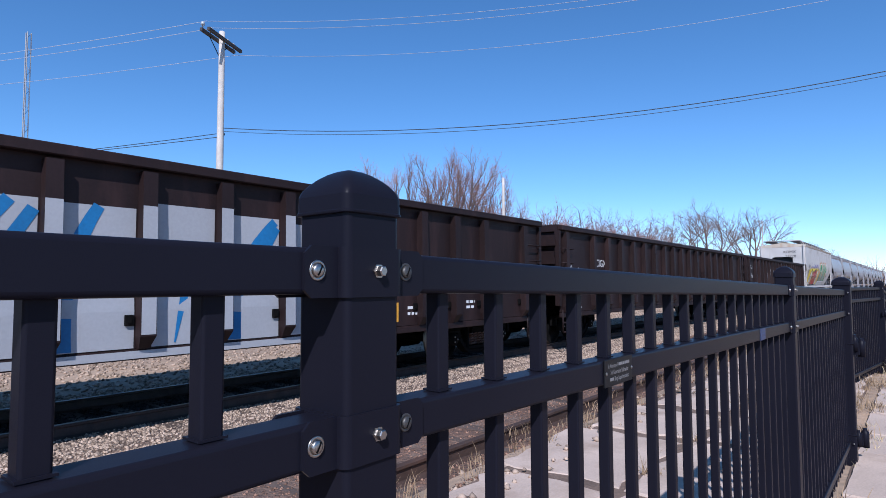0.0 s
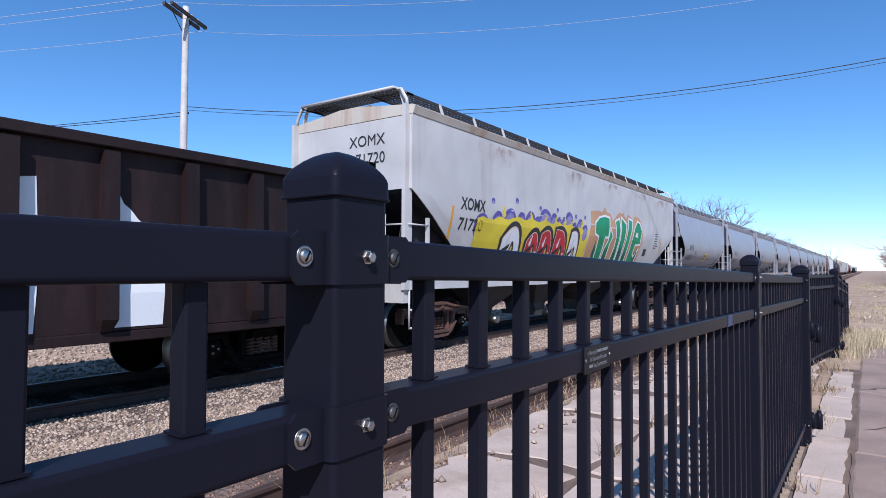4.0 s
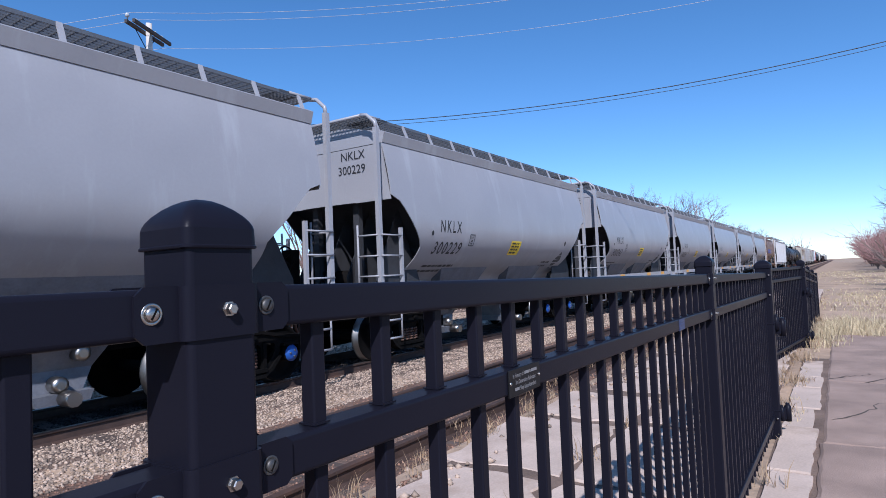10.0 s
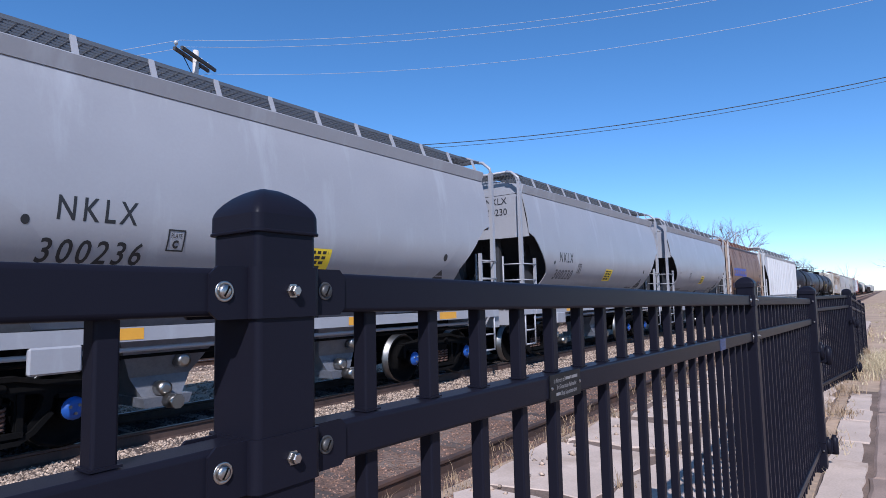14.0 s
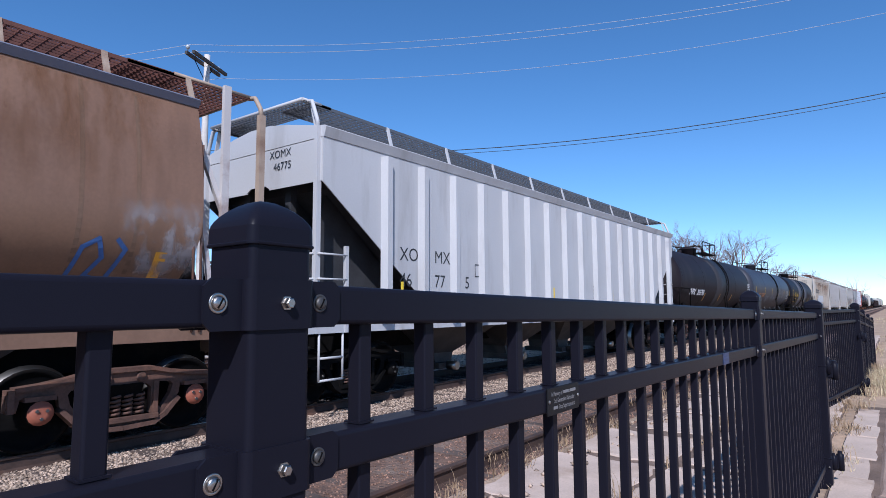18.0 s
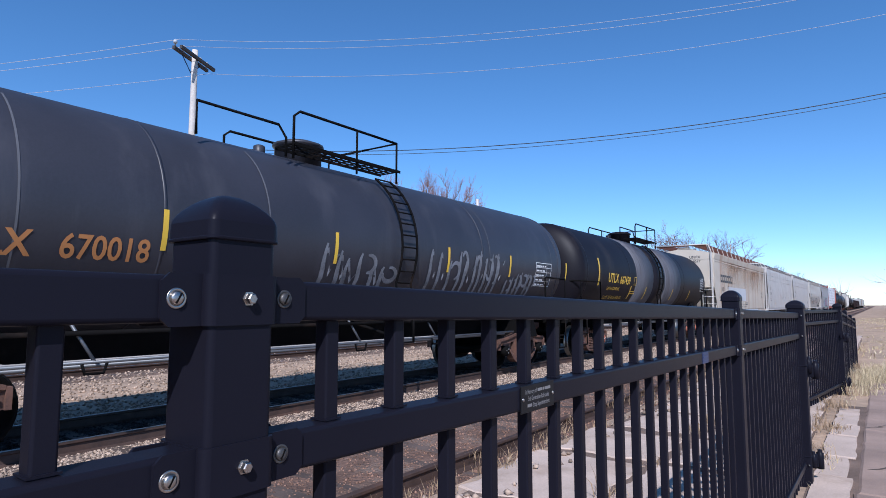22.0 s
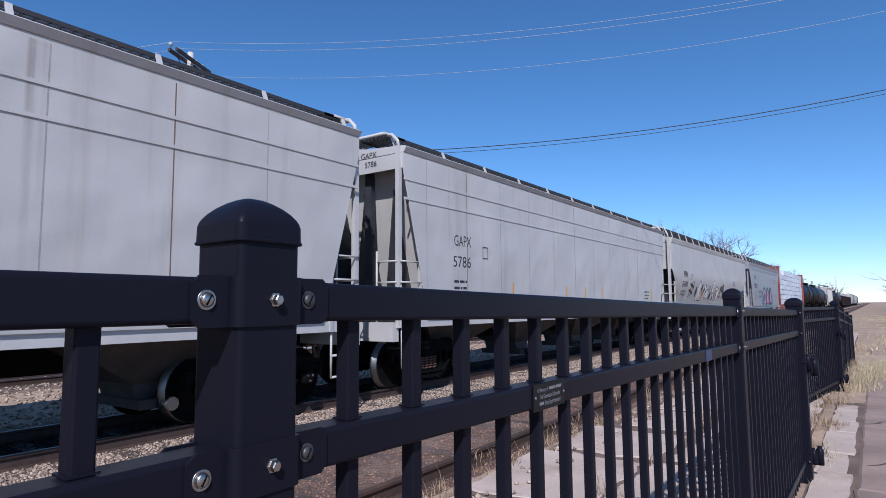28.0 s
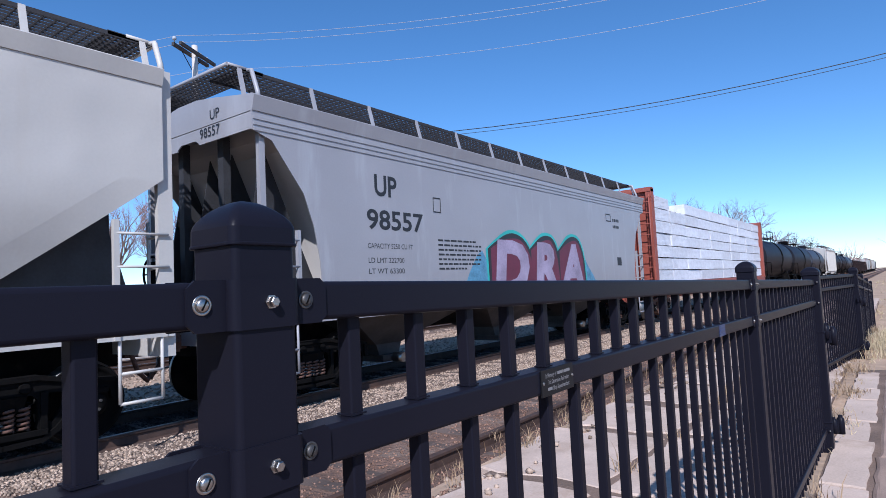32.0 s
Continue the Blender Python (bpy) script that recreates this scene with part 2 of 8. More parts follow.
def put(name, me, parent=None, m=None, label="", category="", group="", kind=""):
    ob = new(name, me)
    ob.parent = parent
    if m is not None:
        ob.matrix_basis = m
    return tagged(ob, label, category, group, kind)


def part(name, bm, mats, parent, label="", m=None):
    mats = mats if isinstance(mats, tuple) else (mats,)
    return put(name, to_mesh(name, bm, *mats), parent, m, label)


def thing(name, label, category, m=None, group="", kind=""):
    return put(name, None, None, m, label, category, group, kind)


# ---- ground ----
TRACK_Y = 7.9
SIDING_Y = 3.82
FAR_Y = 16.0
GAUGE = 0.755
RAIL_Z = -0.27


def ground_height(x, y):
    """Height of the ground sheet: level by the fence, lower under the tracks' ballast."""
    h = -0.082 - 0.0028 * max(0, min(x, 12.4)) - 0.034 * max(0, min(x, 20) - 12.4)
    if y > 1.9:
        h = min(h, -0.085 - 0.385 * min(1, (y - 1.9) / 0.9))
    return h


def ground():
    bm = bmesh.new()
    xs = [-600, -200, -60, -20, -8] + [-4 + i * 1.0 for i in range(40)] + [38, 42, 48, 56, 70, 100, 150, 250, 400, 700, 1200, 3000]
    ys = [-1500, -400, -120, -50, -25, -14, -8, -5, -3, -2, -1.2, -0.6, -0.2, 0.4, 1, 1.5, 1.9, 2.4, 3, 4, 5, 6, 8, 10, 12, 15, 18, 22, 28, 40, 70, 150, 400, 1500]
    grid = [[bm.verts.new((x, y, ground_height(x, y) + (0.012 * noise.noise((x * 0.9, y * 0.9, 0)) if abs(x) < 40 else 0))) for y in ys] for x in xs]
    for i in range(len(xs) - 1):
        for j in range(len(ys) - 1):
            f = bm.faces.new((grid[i][j], grid[i + 1][j], grid[i + 1][j + 1], grid[i][j + 1]))
            f.smooth = True
    put("ground", to_mesh("ground", bm, GROUND), label="bare dirt and dry winter grass beside the railway", category="ground", kind="structure")


ground()


def track(name, yc, x0, x1, top, label, shiny, bedding=BALLAST):
    """Ballast bed, ties and two rails."""
    bm = bmesh.new()
    w = 1.6
    pr = [(-w - 0.5, top - 0.36), (-w, top - 0.165), (-0.74, top - 0.165), (0.86, top - 0.165), (w, top - 0.165), (w + 0.5, top - 0.36)]
    xs = [x0 + (x1 - x0) * i / 60 for i in range(61)]
    ring = [[bm.verts.new((x, yc + y, z)) for y, z in pr] for x in xs]
    for a, b in zip(ring, ring[1:]):
        for k in range(5):
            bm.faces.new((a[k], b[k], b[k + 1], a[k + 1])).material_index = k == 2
    bed = put(name, to_mesh(name, bm, bedding, OILSHADE if shiny else bedding), label=label, category="railway track", kind="structure")
    prof = [(-0.07, -0.172), (-0.07, -0.16), (-0.012, -0.135), (-0.012, -0.045), (-0.036, -0.03), (-0.036, -0.005), (-0.028, 0),
            (0.028, 0), (0.036, -0.005), (0.036, -0.03), (0.012, -0.045), (0.012, -0.135), (0.07, -0.16), (0.07, -0.172)]
    for side in (-1, 1):
        bm = bmesh.new()
        ends = [[bm.verts.new((x, yc + side * (GAUGE - 0.0) + y, top + z)) for y, z in prof] for x in (x0, x1)]
        for k in range(len(prof)):
            f = bm.faces.new((ends[0][k], ends[1][k], ends[1][(k + 1) % len(prof)], ends[0][(k + 1) % len(prof)]))
            f.material_index = 1 if shiny and k in (5, 6, 7) else 0
        bm.faces.new(ends[0])
        bm.faces.new(ends[1][::-1])
        part("rail", bm, (RAILSTEEL, RAILTOP), bed)
    bm = bmesh.new()
    box(bm, -0.115, 0.115, -1.3, 1.3, top - 0.32, top - 0.155)
    for v in bm.verts:
        v.co += noise.noise_vector(v.co * 7) * 0.012
    tie = to_mesh("tie", bm, TIE)
    for k in range(70):
        put("tie", tie, bed, pose(-3 + k * 0.53, yc + 0.02 * math.sin(k * 3.1), 0.004 * math.sin(k * 1.7) - (0 if shiny else 0.009), 0, 0, 1.2 * math.sin(k * 2.3)))
    return bed


MAIN = track("main_track", TRACK_Y, -60, 900, RAIL_Z, "main line track of rusty rails on pale ballast", True)
SIDING = track("siding_track", SIDING_Y, -60, 900, -0.25, "old siding track of rusty rails on worn ties", False, DIRTBED)
FARTRACK = track("far_track", FAR_Y, -60, 900, -0.27, "second main track beyond the train", True)


# ---- fence ----
POST_X = [-2.52, 0.0, 2.6, 5.17, 11.1, 13.55, 16.0, 18.45]
TOP_Z = 1.30
MID_Z = 1.141


def fence_drop(x):
    if x > 11.1:
        return -0.1 - 0.046 * (x - 11.1)
    return -0.0172 * max(0, min(x, 5.17)) - 0.002 * max(0, x - 5.17)


def post_mesh():
    bm = bmesh.new()
    box(bm, -0.039, 0.0335, -0.0345, 0.038, -0.5, 1.38)
    bevelled(bm, 0.0065, 5)
    flat_sides(bm)
    return to_mesh("post", bm, FENCE)


def cap_mesh():
    bm = bmesh.new()
    rows = [(1.356, 0.0372), (1.3568, 0.0378), (1.3585, 0.0378), (1.3595, 0.0368), (1.3745, 0.0365), (1.3785, 0.0355), (1.3825, 0.0336), (1.3882, 0.0295), (1.3942, 0.0235), (1.3993, 0.0165), (1.403, 0.0085), (1.4043, 0.003)]
    rings = []
    for z, a in rows:
        c = min(0.0085, a * 0.5)
        ring = []
        for cx, cy, a0 in ((a - c, -a + c, -90), (a - c, a + 0.005 - c, 0), (-a - 0.005 + c, a + 0.005 - c, 90), (-a - 0.005 + c, -a + c, 180)):
            ring += [bm.verts.new((cx + c * math.cos(radians(a0 + 18 * q)), cy + c * math.sin(radians(a0 + 18 * q)), z)) for q in range(6)]
        rings.append(ring)
    m = len(rings[0])
    for p, q in zip(rings, rings[1:]):
        for k in range(m):
            bm.faces.new((p[k], p[(k + 1) % m], q[(k + 1) % m], q[k]))
    bm.faces.new(rings[0][::-1])
    bm.faces.new(rings[-1])
    flat_sides(bm)
    for e in bm.edges:
        if len(e.link_faces) == 2 and min(f.normal.z for f in e.link_faces) > 0.2:
            e.smooth = True
    return to_mesh("cap", bm, FENCE)


POST_ME, CAP_ME = post_mesh(), cap_mesh()


def collar_mesh():
    """A band round the post, hollow inside."""
    bm = bmesh.new()
    o, z = 0.0372, 0.0255
    c = 0.008
    w, d = -0.0425, 0.0415
    outer = []
    for cx, cy, a0 in ((o - c, -o + c, -90), (o - c, d - c, 0), (w + c, d - c, 90), (w + c, -o + c, 180)):
        outer += [(cx + c * math.cos(radians(a0 + 22.5 * q)), cy + c * math.sin(radians(a0 + 22.5 * q))) for q in range(5)]
    m = len(outer)
    inner = [((x + 0.00265) * 0.91 - 0.00265, (y - 0.002) * 0.92 + 0.002) for x, y in outer]
    ring = [[bm.verts.new((x, y, zz)) for x, y in q] for q, zz in ((outer, -z), (outer, z - 0.0025), (inner, z - 0.0025), (inner, -z))]
    for a in range(4):
        for k in range(m):
            bm.faces.new((ring[a][k], ring[a][(k + 1) % m], ring[(a + 1) % 4][(k + 1) % m], ring[(a + 1) % 4][k]))
    flat_sides(bm)
    return to_mesh("rail_bracket", bm, FENCE)


def ear_mesh():
    """A plate that holds a rail's end, with clipped corners."""
    bm = bmesh.new()
    pts = [(0.036, -0.0255), (0.074, -0.0255), (0.082, -0.018), (0.082, 0.0155), (0.074, 0.023), (0.036, 0.023)]
    rings = [[bm.verts.new((x, y, z)) for x, z in pts] for y in (-0.0255, -0.0222)]
    for k in range(6):
        bm.faces.new((rings[0][k], rings[0][(k + 1) % 6], rings[1][(k + 1) % 6], rings[1][k]))
    bm.faces.new(rings[0])
    bm.faces.new(rings[1][::-1])
    return to_mesh("bracket_ear", bm, FENCE)


EAR_ME = ear_mesh()


def bolt_mesh(hexed, dull=False):
    bm = bmesh.new()
    if not hexed:
        turned(bm, [(0, 0.0096), (-0.0009, 0.0096), (-0.0013, 0.009), (-0.0013, 0.0075), (-0.0008, 0.0066)], n=24)
    if hexed:
        turned(bm, [(0, 0.0074), (-0.0013, 0.0074), (-0.0014, 0.0056), (-0.0072, 0.0054), (-0.0081, 0.0042)], n=6, smooth=False)
    else:
        turned(bm, [(0, 0.0066), (-0.0026, 0.0066), (-0.0039, 0.0056), (-0.0047, 0.0036), (-0.0049, 0.0012)], n=20)
        v = box(bm, -0.0008, 0.0008, -0.0052, -0.0035, -0.0052, 0.0052, 1)
        bmesh.ops.rotate(bm, verts=v, cent=(0, 0, 0), matrix=Matrix.Rotation(0.5, 3, "Y"))
    return to_mesh("bolt", bm, DULLSTEEL if dull else STEEL, DARK)


COLLAR_ME, HEX_ME, ROUND_ME, DULL_ME = collar_mesh(), bolt_mesh(True), bolt_mesh(False), bolt_mesh(False, True)


def gate_post(x, z):
    """The stouter post that carries a gate leaf on two hinges."""
    p = thing("gate_post", "stout black square steel gate post with a domed cap and hinges", "fence post", pose(x, 0, z), "posts of the fence")
    m = Matrix.Diagonal((1.6, 1.6, 1, 1))
    put("post", POST_ME, p, m)
    put("cap", CAP_ME, p, Matrix.Translation((0, 0, 1.36)) @ Matrix.Diagonal((1.62, 1.62, 1.35, 1)) @ Matrix.Translation((0, 0, -1.36)))
    for rz in (TOP_Z, MID_Z, 0.16):
        put("bolt", HEX_ME, p, pose(-0.072, -0.0372, rz), "bright steel hex bolt")
    for rz in (0.86, 0.17):
        bm = bmesh.new()
        box(bm, -0.066, 0.056, -0.06, 0.064, rz + 0.045, rz + 0.056)
        box(bm, 0.05, 0.1, -0.09, -0.04, rz - 0.045, rz + 0.05)
        bevelled(bm, 0.004, 1)
        turned(bm, [(rz - 0.06, 0.026), (rz + 0.06, 0.026), (rz + 0.066, 0.017), (rz + 0.085, 0.014)], "z", 12, (0.1, -0.1, 0))
        part("hinge", bm, FENCE, p)
    return p


def fence_post(x, z, y=0.0):
    p = thing("fence_post", "black powder-coated square steel fence post with a domed cap", "fence post", pose(x, y, z), "posts of the fence")
    put("post", POST_ME, p)
    put("cap", CAP_ME, p)
    for rz in (TOP_Z, MID_Z, 0.16):
        c = put("rail_bracket", COLLAR_ME, p, pose(0, 0, rz))
        put("bolt", HEX_ME, c, pose(0.0, -0.0372, 0), "bright steel hex bolt")
        for turn in (0, 180):
            put("bracket_ear", EAR_ME, p, pose(0, 0, rz, 0, 0, turn))
        for s in (-1, 1):
            put("bracket_ear", EAR_ME, p, pose(0, 0, rz) @ Matrix.Diagonal((-s, s, 1, 1)))
            put("bolt", DULL_ME if s > 0 else ROUND_ME, c, pose(0.053 if s > 0 else -0.0675, -0.0252, 0), "bright steel round-headed bolt")
    return p


def picket_mesh():
    bm = bmesh.new()
    box(bm, -0.0102, 0.0102, -0.0102, 0.0102, 0.06, TOP_Z)
    bevelled(bm, 0.0026, 3)
    flat_sides(bm)
    for z in (MID_Z + 0.0221, 0.1821):
        box(bm, -0.0125, 0.0125, -0.0125, 0.0125, z, z + 0.0022)
    return to_mesh("picket", bm, FENCE)


PICKET_ME = picket_mesh()


def fence_panel(x0, x1, z0, z1, name="picket_fence", label="black powder-coated steel picket fence panel with three rails"):
    """Rails and pickets between two posts; the rails follow the slope."""
    f = thing(name, label, "fence", pose(x0, 0, z0), "panels of the fence")
    n = x1 - x0
    for rz in (TOP_Z, MID_Z, 0.16):
        bm = bmesh.new()
        v = box(bm, 0.036, n - 0.036, -0.022, 0.022, rz - 0.022, rz + 0.021)
        for p in v:
            p.co.z += (z1 - z0) * p.co.x / n
        bevelled(bm, 0.005, 4)
        flat_sides(bm)
        part("rail", bm, FENCE, f)
    count = int((n - 0.2) / 0.1222) + 1
    for k in range(count):
        x = (n - 0.1222 * (count - 1)) / 2 + 0.1222 * k
        put("picket", PICKET_ME, f, pose(x, 0, (z1 - z0) * x / n))
    return f


def hinges(leaf, x):
    """Two bolted hinges on a gate leaf's stile."""
    for z in (0.9, 0.17):
        bm = bmesh.new()
        box(bm, x - 0.06, x + 0.06, -0.052, -0.03, z - 0.03, z + 0.03)
        bevelled(bm, 0.003, 1)
        turned(bm, [(z - 0.05, 0.02), (z + 0.05, 0.02), (z + 0.055, 0.012), (z + 0.075, 0.01)], "z", 12, (x, -0.066, 0))
        part("hinge", bm, FENCE, leaf)


for x in POST_X:
    if 4 < x < 12:
        gate_post(x, fence_drop(x))
    else:
        fence_post(x, fence_drop(x))
for a, b in zip(POST_X, POST_X[1:]):
    if b - a < 4:
        fence_panel(a, b, fence_drop(a), fence_drop(b))
    else:
        mid = (a + b) / 2
        leaf = fence_panel(a, mid, fence_drop(a), fence_drop(mid), "gate", "black steel picket gate leaf hung ajar on the fence post")
        leaf.matrix_basis = pose(a, 0, fence_drop(a), 0, 0, 6)
        hinges(leaf, 0.04)
        leaf = fence_panel(mid, b, fence_drop(mid), fence_drop(b), "gate", "black steel picket gate leaf hung ajar on the fence post")
        leaf.matrix_basis = pose(b, 0, fence_drop(b), 0, 0, -7) @ pose(mid - b, 0, fence_drop(mid) - fence_drop(b))
        hinges(leaf, b - mid - 0.04)


# ---- the train: surfaces ----
CARS = []
def paint(name, c, rough=0.4, **k):
    return material(name, c, rough, var=k.pop("var", 0.05), scale=k.pop("scale", 0.8), grain=k.pop("grain", 30), bump=k.pop("bump", 0.03), **k)


RIBPAINT = paint("pale_grey_ribbed_paint", (0.47, 0.46, 0.46), 0.5, spec=0.3, second=(0.36, 0.34, 0.33), amount=0.3, streak=(1.5, 1, 0.25))
GREYPAINT = paint("new_grey_car_paint", (0.31, 0.302, 0.315), 0.38, spec=0.55, dent=0.03, second=(0.4, 0.4, 0.42), amount=0.25, streak=(1.5, 1, 0.25))
# darker, bluer copy of GREYPAINT: the bays' shade is put into the colour
BAYSHADE = paint("shaded_grey_bay_paint", (0.13, 0.135, 0.155), 0.5, var=0.25, scale=3, second=(0.2, 0.19, 0.19), amount=0.3)
WHITEPAINT = paint("aged_white_car_paint", (0.5, 0.47, 0.44), 0.5, dent=0.09, second=(0.4, 0.35, 0.3), amount=0.25, streak=(1.6, 1, 0.12))
IVORYPAINT = paint("ivory_car_paint", (0.49, 0.46, 0.42), 0.5, dent=0.07, second=(0.45, 0.41, 0.36), amount=0.2, streak=(1.4, 1, 0.12))
RUSTWHITE = paint("rust_streaked_cream_paint", (0.52, 0.455, 0.37), 0.6, dent=0.06, second=(0.34, 0.17, 0.085), amount=0.42, streak=(1.5, 1, 0.1))
TANPAINT = paint("sun_faded_tan_paint", (0.205, 0.114, 0.07), 0.46, spec=0.5, var=0.16, dent=0.03, second=(0.15, 0.085, 0.052), amount=0.4, streak=(1.1, 1, 0.12))
BROWNPAINT = paint("dark_brown_gondola_paint", (0.0175, 0.0092, 0.0092), 0.6, spec=0.25, var=0.3, second=(0.042, 0.021, 0.0195), amount=0.35, streak=(1.5, 1, 0.3))
BLACKPAINT = paint("black_tank_paint", (0.0095, 0.0082, 0.0115), 0.5, spec=0.18, var=0.2, second=(0.03, 0.025, 0.024), amount=0.25, streak=(1.2, 1, 0.2))
BROWNBLACK = paint("faded_brown_black_tank_paint", (0.016, 0.012, 0.0145), 0.55, spec=0.14, var=0.2, second=(0.032, 0.025, 0.025), amount=0.3, streak=(1.2, 1, 0.2))
GREYTANK = paint("dusty_grey_tank_paint", (0.03, 0.03, 0.039), 0.46, spec=0.5, var=0.2, second=(0.055, 0.054, 0.064), amount=0.3, streak=(1.2, 1, 0.2))
PALETANK = paint("weathered_pale_tank_paint", (0.1, 0.098, 0.112), 0.6, var=0.2, second=(0.035, 0.03, 0.03), amount=0.55, streak=(2, 1, 0.15))
REDOXIDE = paint("red_oxide_paint", (0.28, 0.07, 0.045), 0.6, var=0.2)
BROWNWALK = paint("rusted_roof_walk", (0.13, 0.05, 0.035), 0.8, var=0.3, scale=3)
DARKWALK = paint("dark_roof_walk", (0.03, 0.028, 0.03), 0.7, var=0.2)
GREYWALK = paint("galvanized_roof_walk", (0.15, 0.155, 0.165), 0.5, metal=0.5)
# near-black colour paints in the shade inside the open car ends
SLOPE = paint("shade_dark_slope_sheet", (0.03, 0.03, 0.034), 0.7, var=0.3, scale=3)
# grime, with the shade under the car also put into the colour
GRIMYSHADE = paint("grimy_shade_dark_bay", (0.042, 0.037, 0.036), 0.75, var=0.4, scale=2.5, second=(0.09, 0.068, 0.058), amount=0.25)
INK = paint("black_stencil_paint", (0.02, 0.02, 0.022), 0.5)
WHITEINK = paint("white_stencil_paint", (0.75, 0.74, 0.72), 0.5)
YELLOWINK = paint("yellow_stencil_paint", (0.7, 0.45, 0.04), 0.5)
ORANGEINK = paint("amber_reflector_strip", (0.7, 0.33, 0.03), 0.4)
YELLOWSIGN = paint("yellow_placard", (0.85, 0.6, 0.03), 0.4)
BLUEINK = paint("blue_stencil_paint", (0.02, 0.06, 0.36), 0.45)
SILVER = paint("silver_spray", (0.36, 0.36, 0.375), 0.45, var=0.1)
REDSPRAY = paint("red_spray", (0.5, 0.02, 0.03), 0.5, var=0.2)
YELLOWSPRAY = paint("yellow_spray", (0.72, 0.56, 0.03), 0.5, var=0.2)
GREENSPRAY = paint("green_spray", (0.01, 0.27, 0.1), 0.5, var=0.3, scale=2)
TANSPRAY = paint("tan_spray", (0.5, 0.27, 0.13), 0.5, var=0.2)
TEALSPRAY = paint("teal_spray", (0.05, 0.4, 0.36), 0.5, var=0.2)
MAUVESPRAY = paint("mauve_spray", (0.33, 0.27, 0.36), 0.5, var=0.3, scale=2)
PATCH = paint("fresh_grey_repaint", (0.52, 0.52, 0.53), 0.5)
WRAP = material("white_lumber_wrap", (0.68, 0.68, 0.71), 0.45, var=0.12, scale=6, grain=14, bump=0.8, bump_dist=0.03, random_tone=0.1,
                second=(0.36, 0.37, 0.4), amount=0.2)


# ---- lettering and spray paint, laid on a car's surface ----
def letters(text, height, bold=0.0, spacing=1.0):
    """Flat mesh data of a line of the built-in font: verts and faces, left at 0, baseline at 0."""
    cu = bpy.data.curves.new("line", "FONT")
    cu.body, cu.size, cu.offset, cu.resolution_u, cu.space_character = text, height / 0.72, bold, 3, spacing
    ob = bpy.data.objects.new("line", cu)
    scene.collection.objects.link(ob)
    bpy.context.view_layer.update()
    me = bpy.data.meshes.new_from_object(ob)
    data = ([v.co.copy() for v in me.vertices], [list(p.vertices) for p in me.polygons])
    bpy.data.objects.remove(ob)
    bpy.data.meshes.remove(me)
    return data


SHIFT = [0.0]


def lay(bm, verts, faces, surf, x, z, lift=0.006, wide=1.0, mi=0, lean=0.0, ext=0.0):
    """Lays flat outline data on the surface surf(z) -> half-width, on the near side."""
    x += SHIFT[0]
    lift = (lift + (0.00003 * (len(bm.faces) % 90) if len(faces) == 1 else 0)) * 0.5
    vs = [bm.verts.new((x + (v[0] + lean * v[1]) * wide, -surf(z + v[1]) - lift, z + v[1])) for v in verts]
    for f in faces:
        if len(f) < 3:
            continue
        try:
            bm.faces.new([vs[i] for i in f]).material_index = mi
        except ValueError:
            pass


def sign_text(parent, text, x, z, height, surf, mat, name="lettering", wide=None, bold=0.0, lift=0.006, lean=0.0, label="", spacing=1.0):
    vs, fs = letters(text, height, bold, spacing)
    w = max(v[0] for v in vs)
    if height > 0.15:
        # cut into level bands, so that the paint follows a curved side
        flat = bmesh.new()
        pts = [flat.verts.new((v[0], v[1], 0)) for v in vs]
        for f in fs:
            flat.faces.new([pts[i] for i in f])
        for k in range(1, 6):
            bmesh.ops.bisect_plane(flat, geom=flat.verts[:] + flat.edges[:] + flat.faces[:], dist=0.0003, plane_co=(0, height * k / 6, 0), plane_no=(0, 1, 0))
        flat.verts.index_update()
        vs, fs = [tuple(v.co) for v in flat.verts], [[v.index for v in f.verts] for f in flat.faces]
        flat.free()
    bm = bmesh.new()
    lay(bm, vs, fs, surf, x, z, lift, wide / w if wide else 1.0, 0, lean)
    return put(name, to_mesh(name, bm, mat, normals=False), parent, label=label)


def bars(bm, x, z, w, rows, surf, gap=0.075, h=0.04, seed=1, lift=0.006):
    """Unreadable small print as rows of plain bars."""
    rnd = random.Random(seed)
    for k in range(rows):
        u, zz = 0.0, z - k * gap
        end = w * rnd.uniform(0.6, 1.0)
        while u < end:
            n = min(rnd.uniform(0.06, 0.2), end - u)
            lay(bm, [(u, 0), (u + n, 0), (u + n, h), (u, h)], [(0, 1, 2, 3)], surf, x, zz, lift)
            u += n + 0.035


def patch(bm, x0, x1, z0, z1, surf, lift=0.005, mi=0, nz=6):
    rows = [z0 + (z1 - z0) * k / nz for k in range(nz + 1)]
    lay(bm, [p for z in rows for p in ((x0, z), (x1, z))], [(2 * k, 2 * k + 1, 2 * k + 3, 2 * k + 2) for k in range(nz)], surf, 0, 0, lift, 1.0, mi)


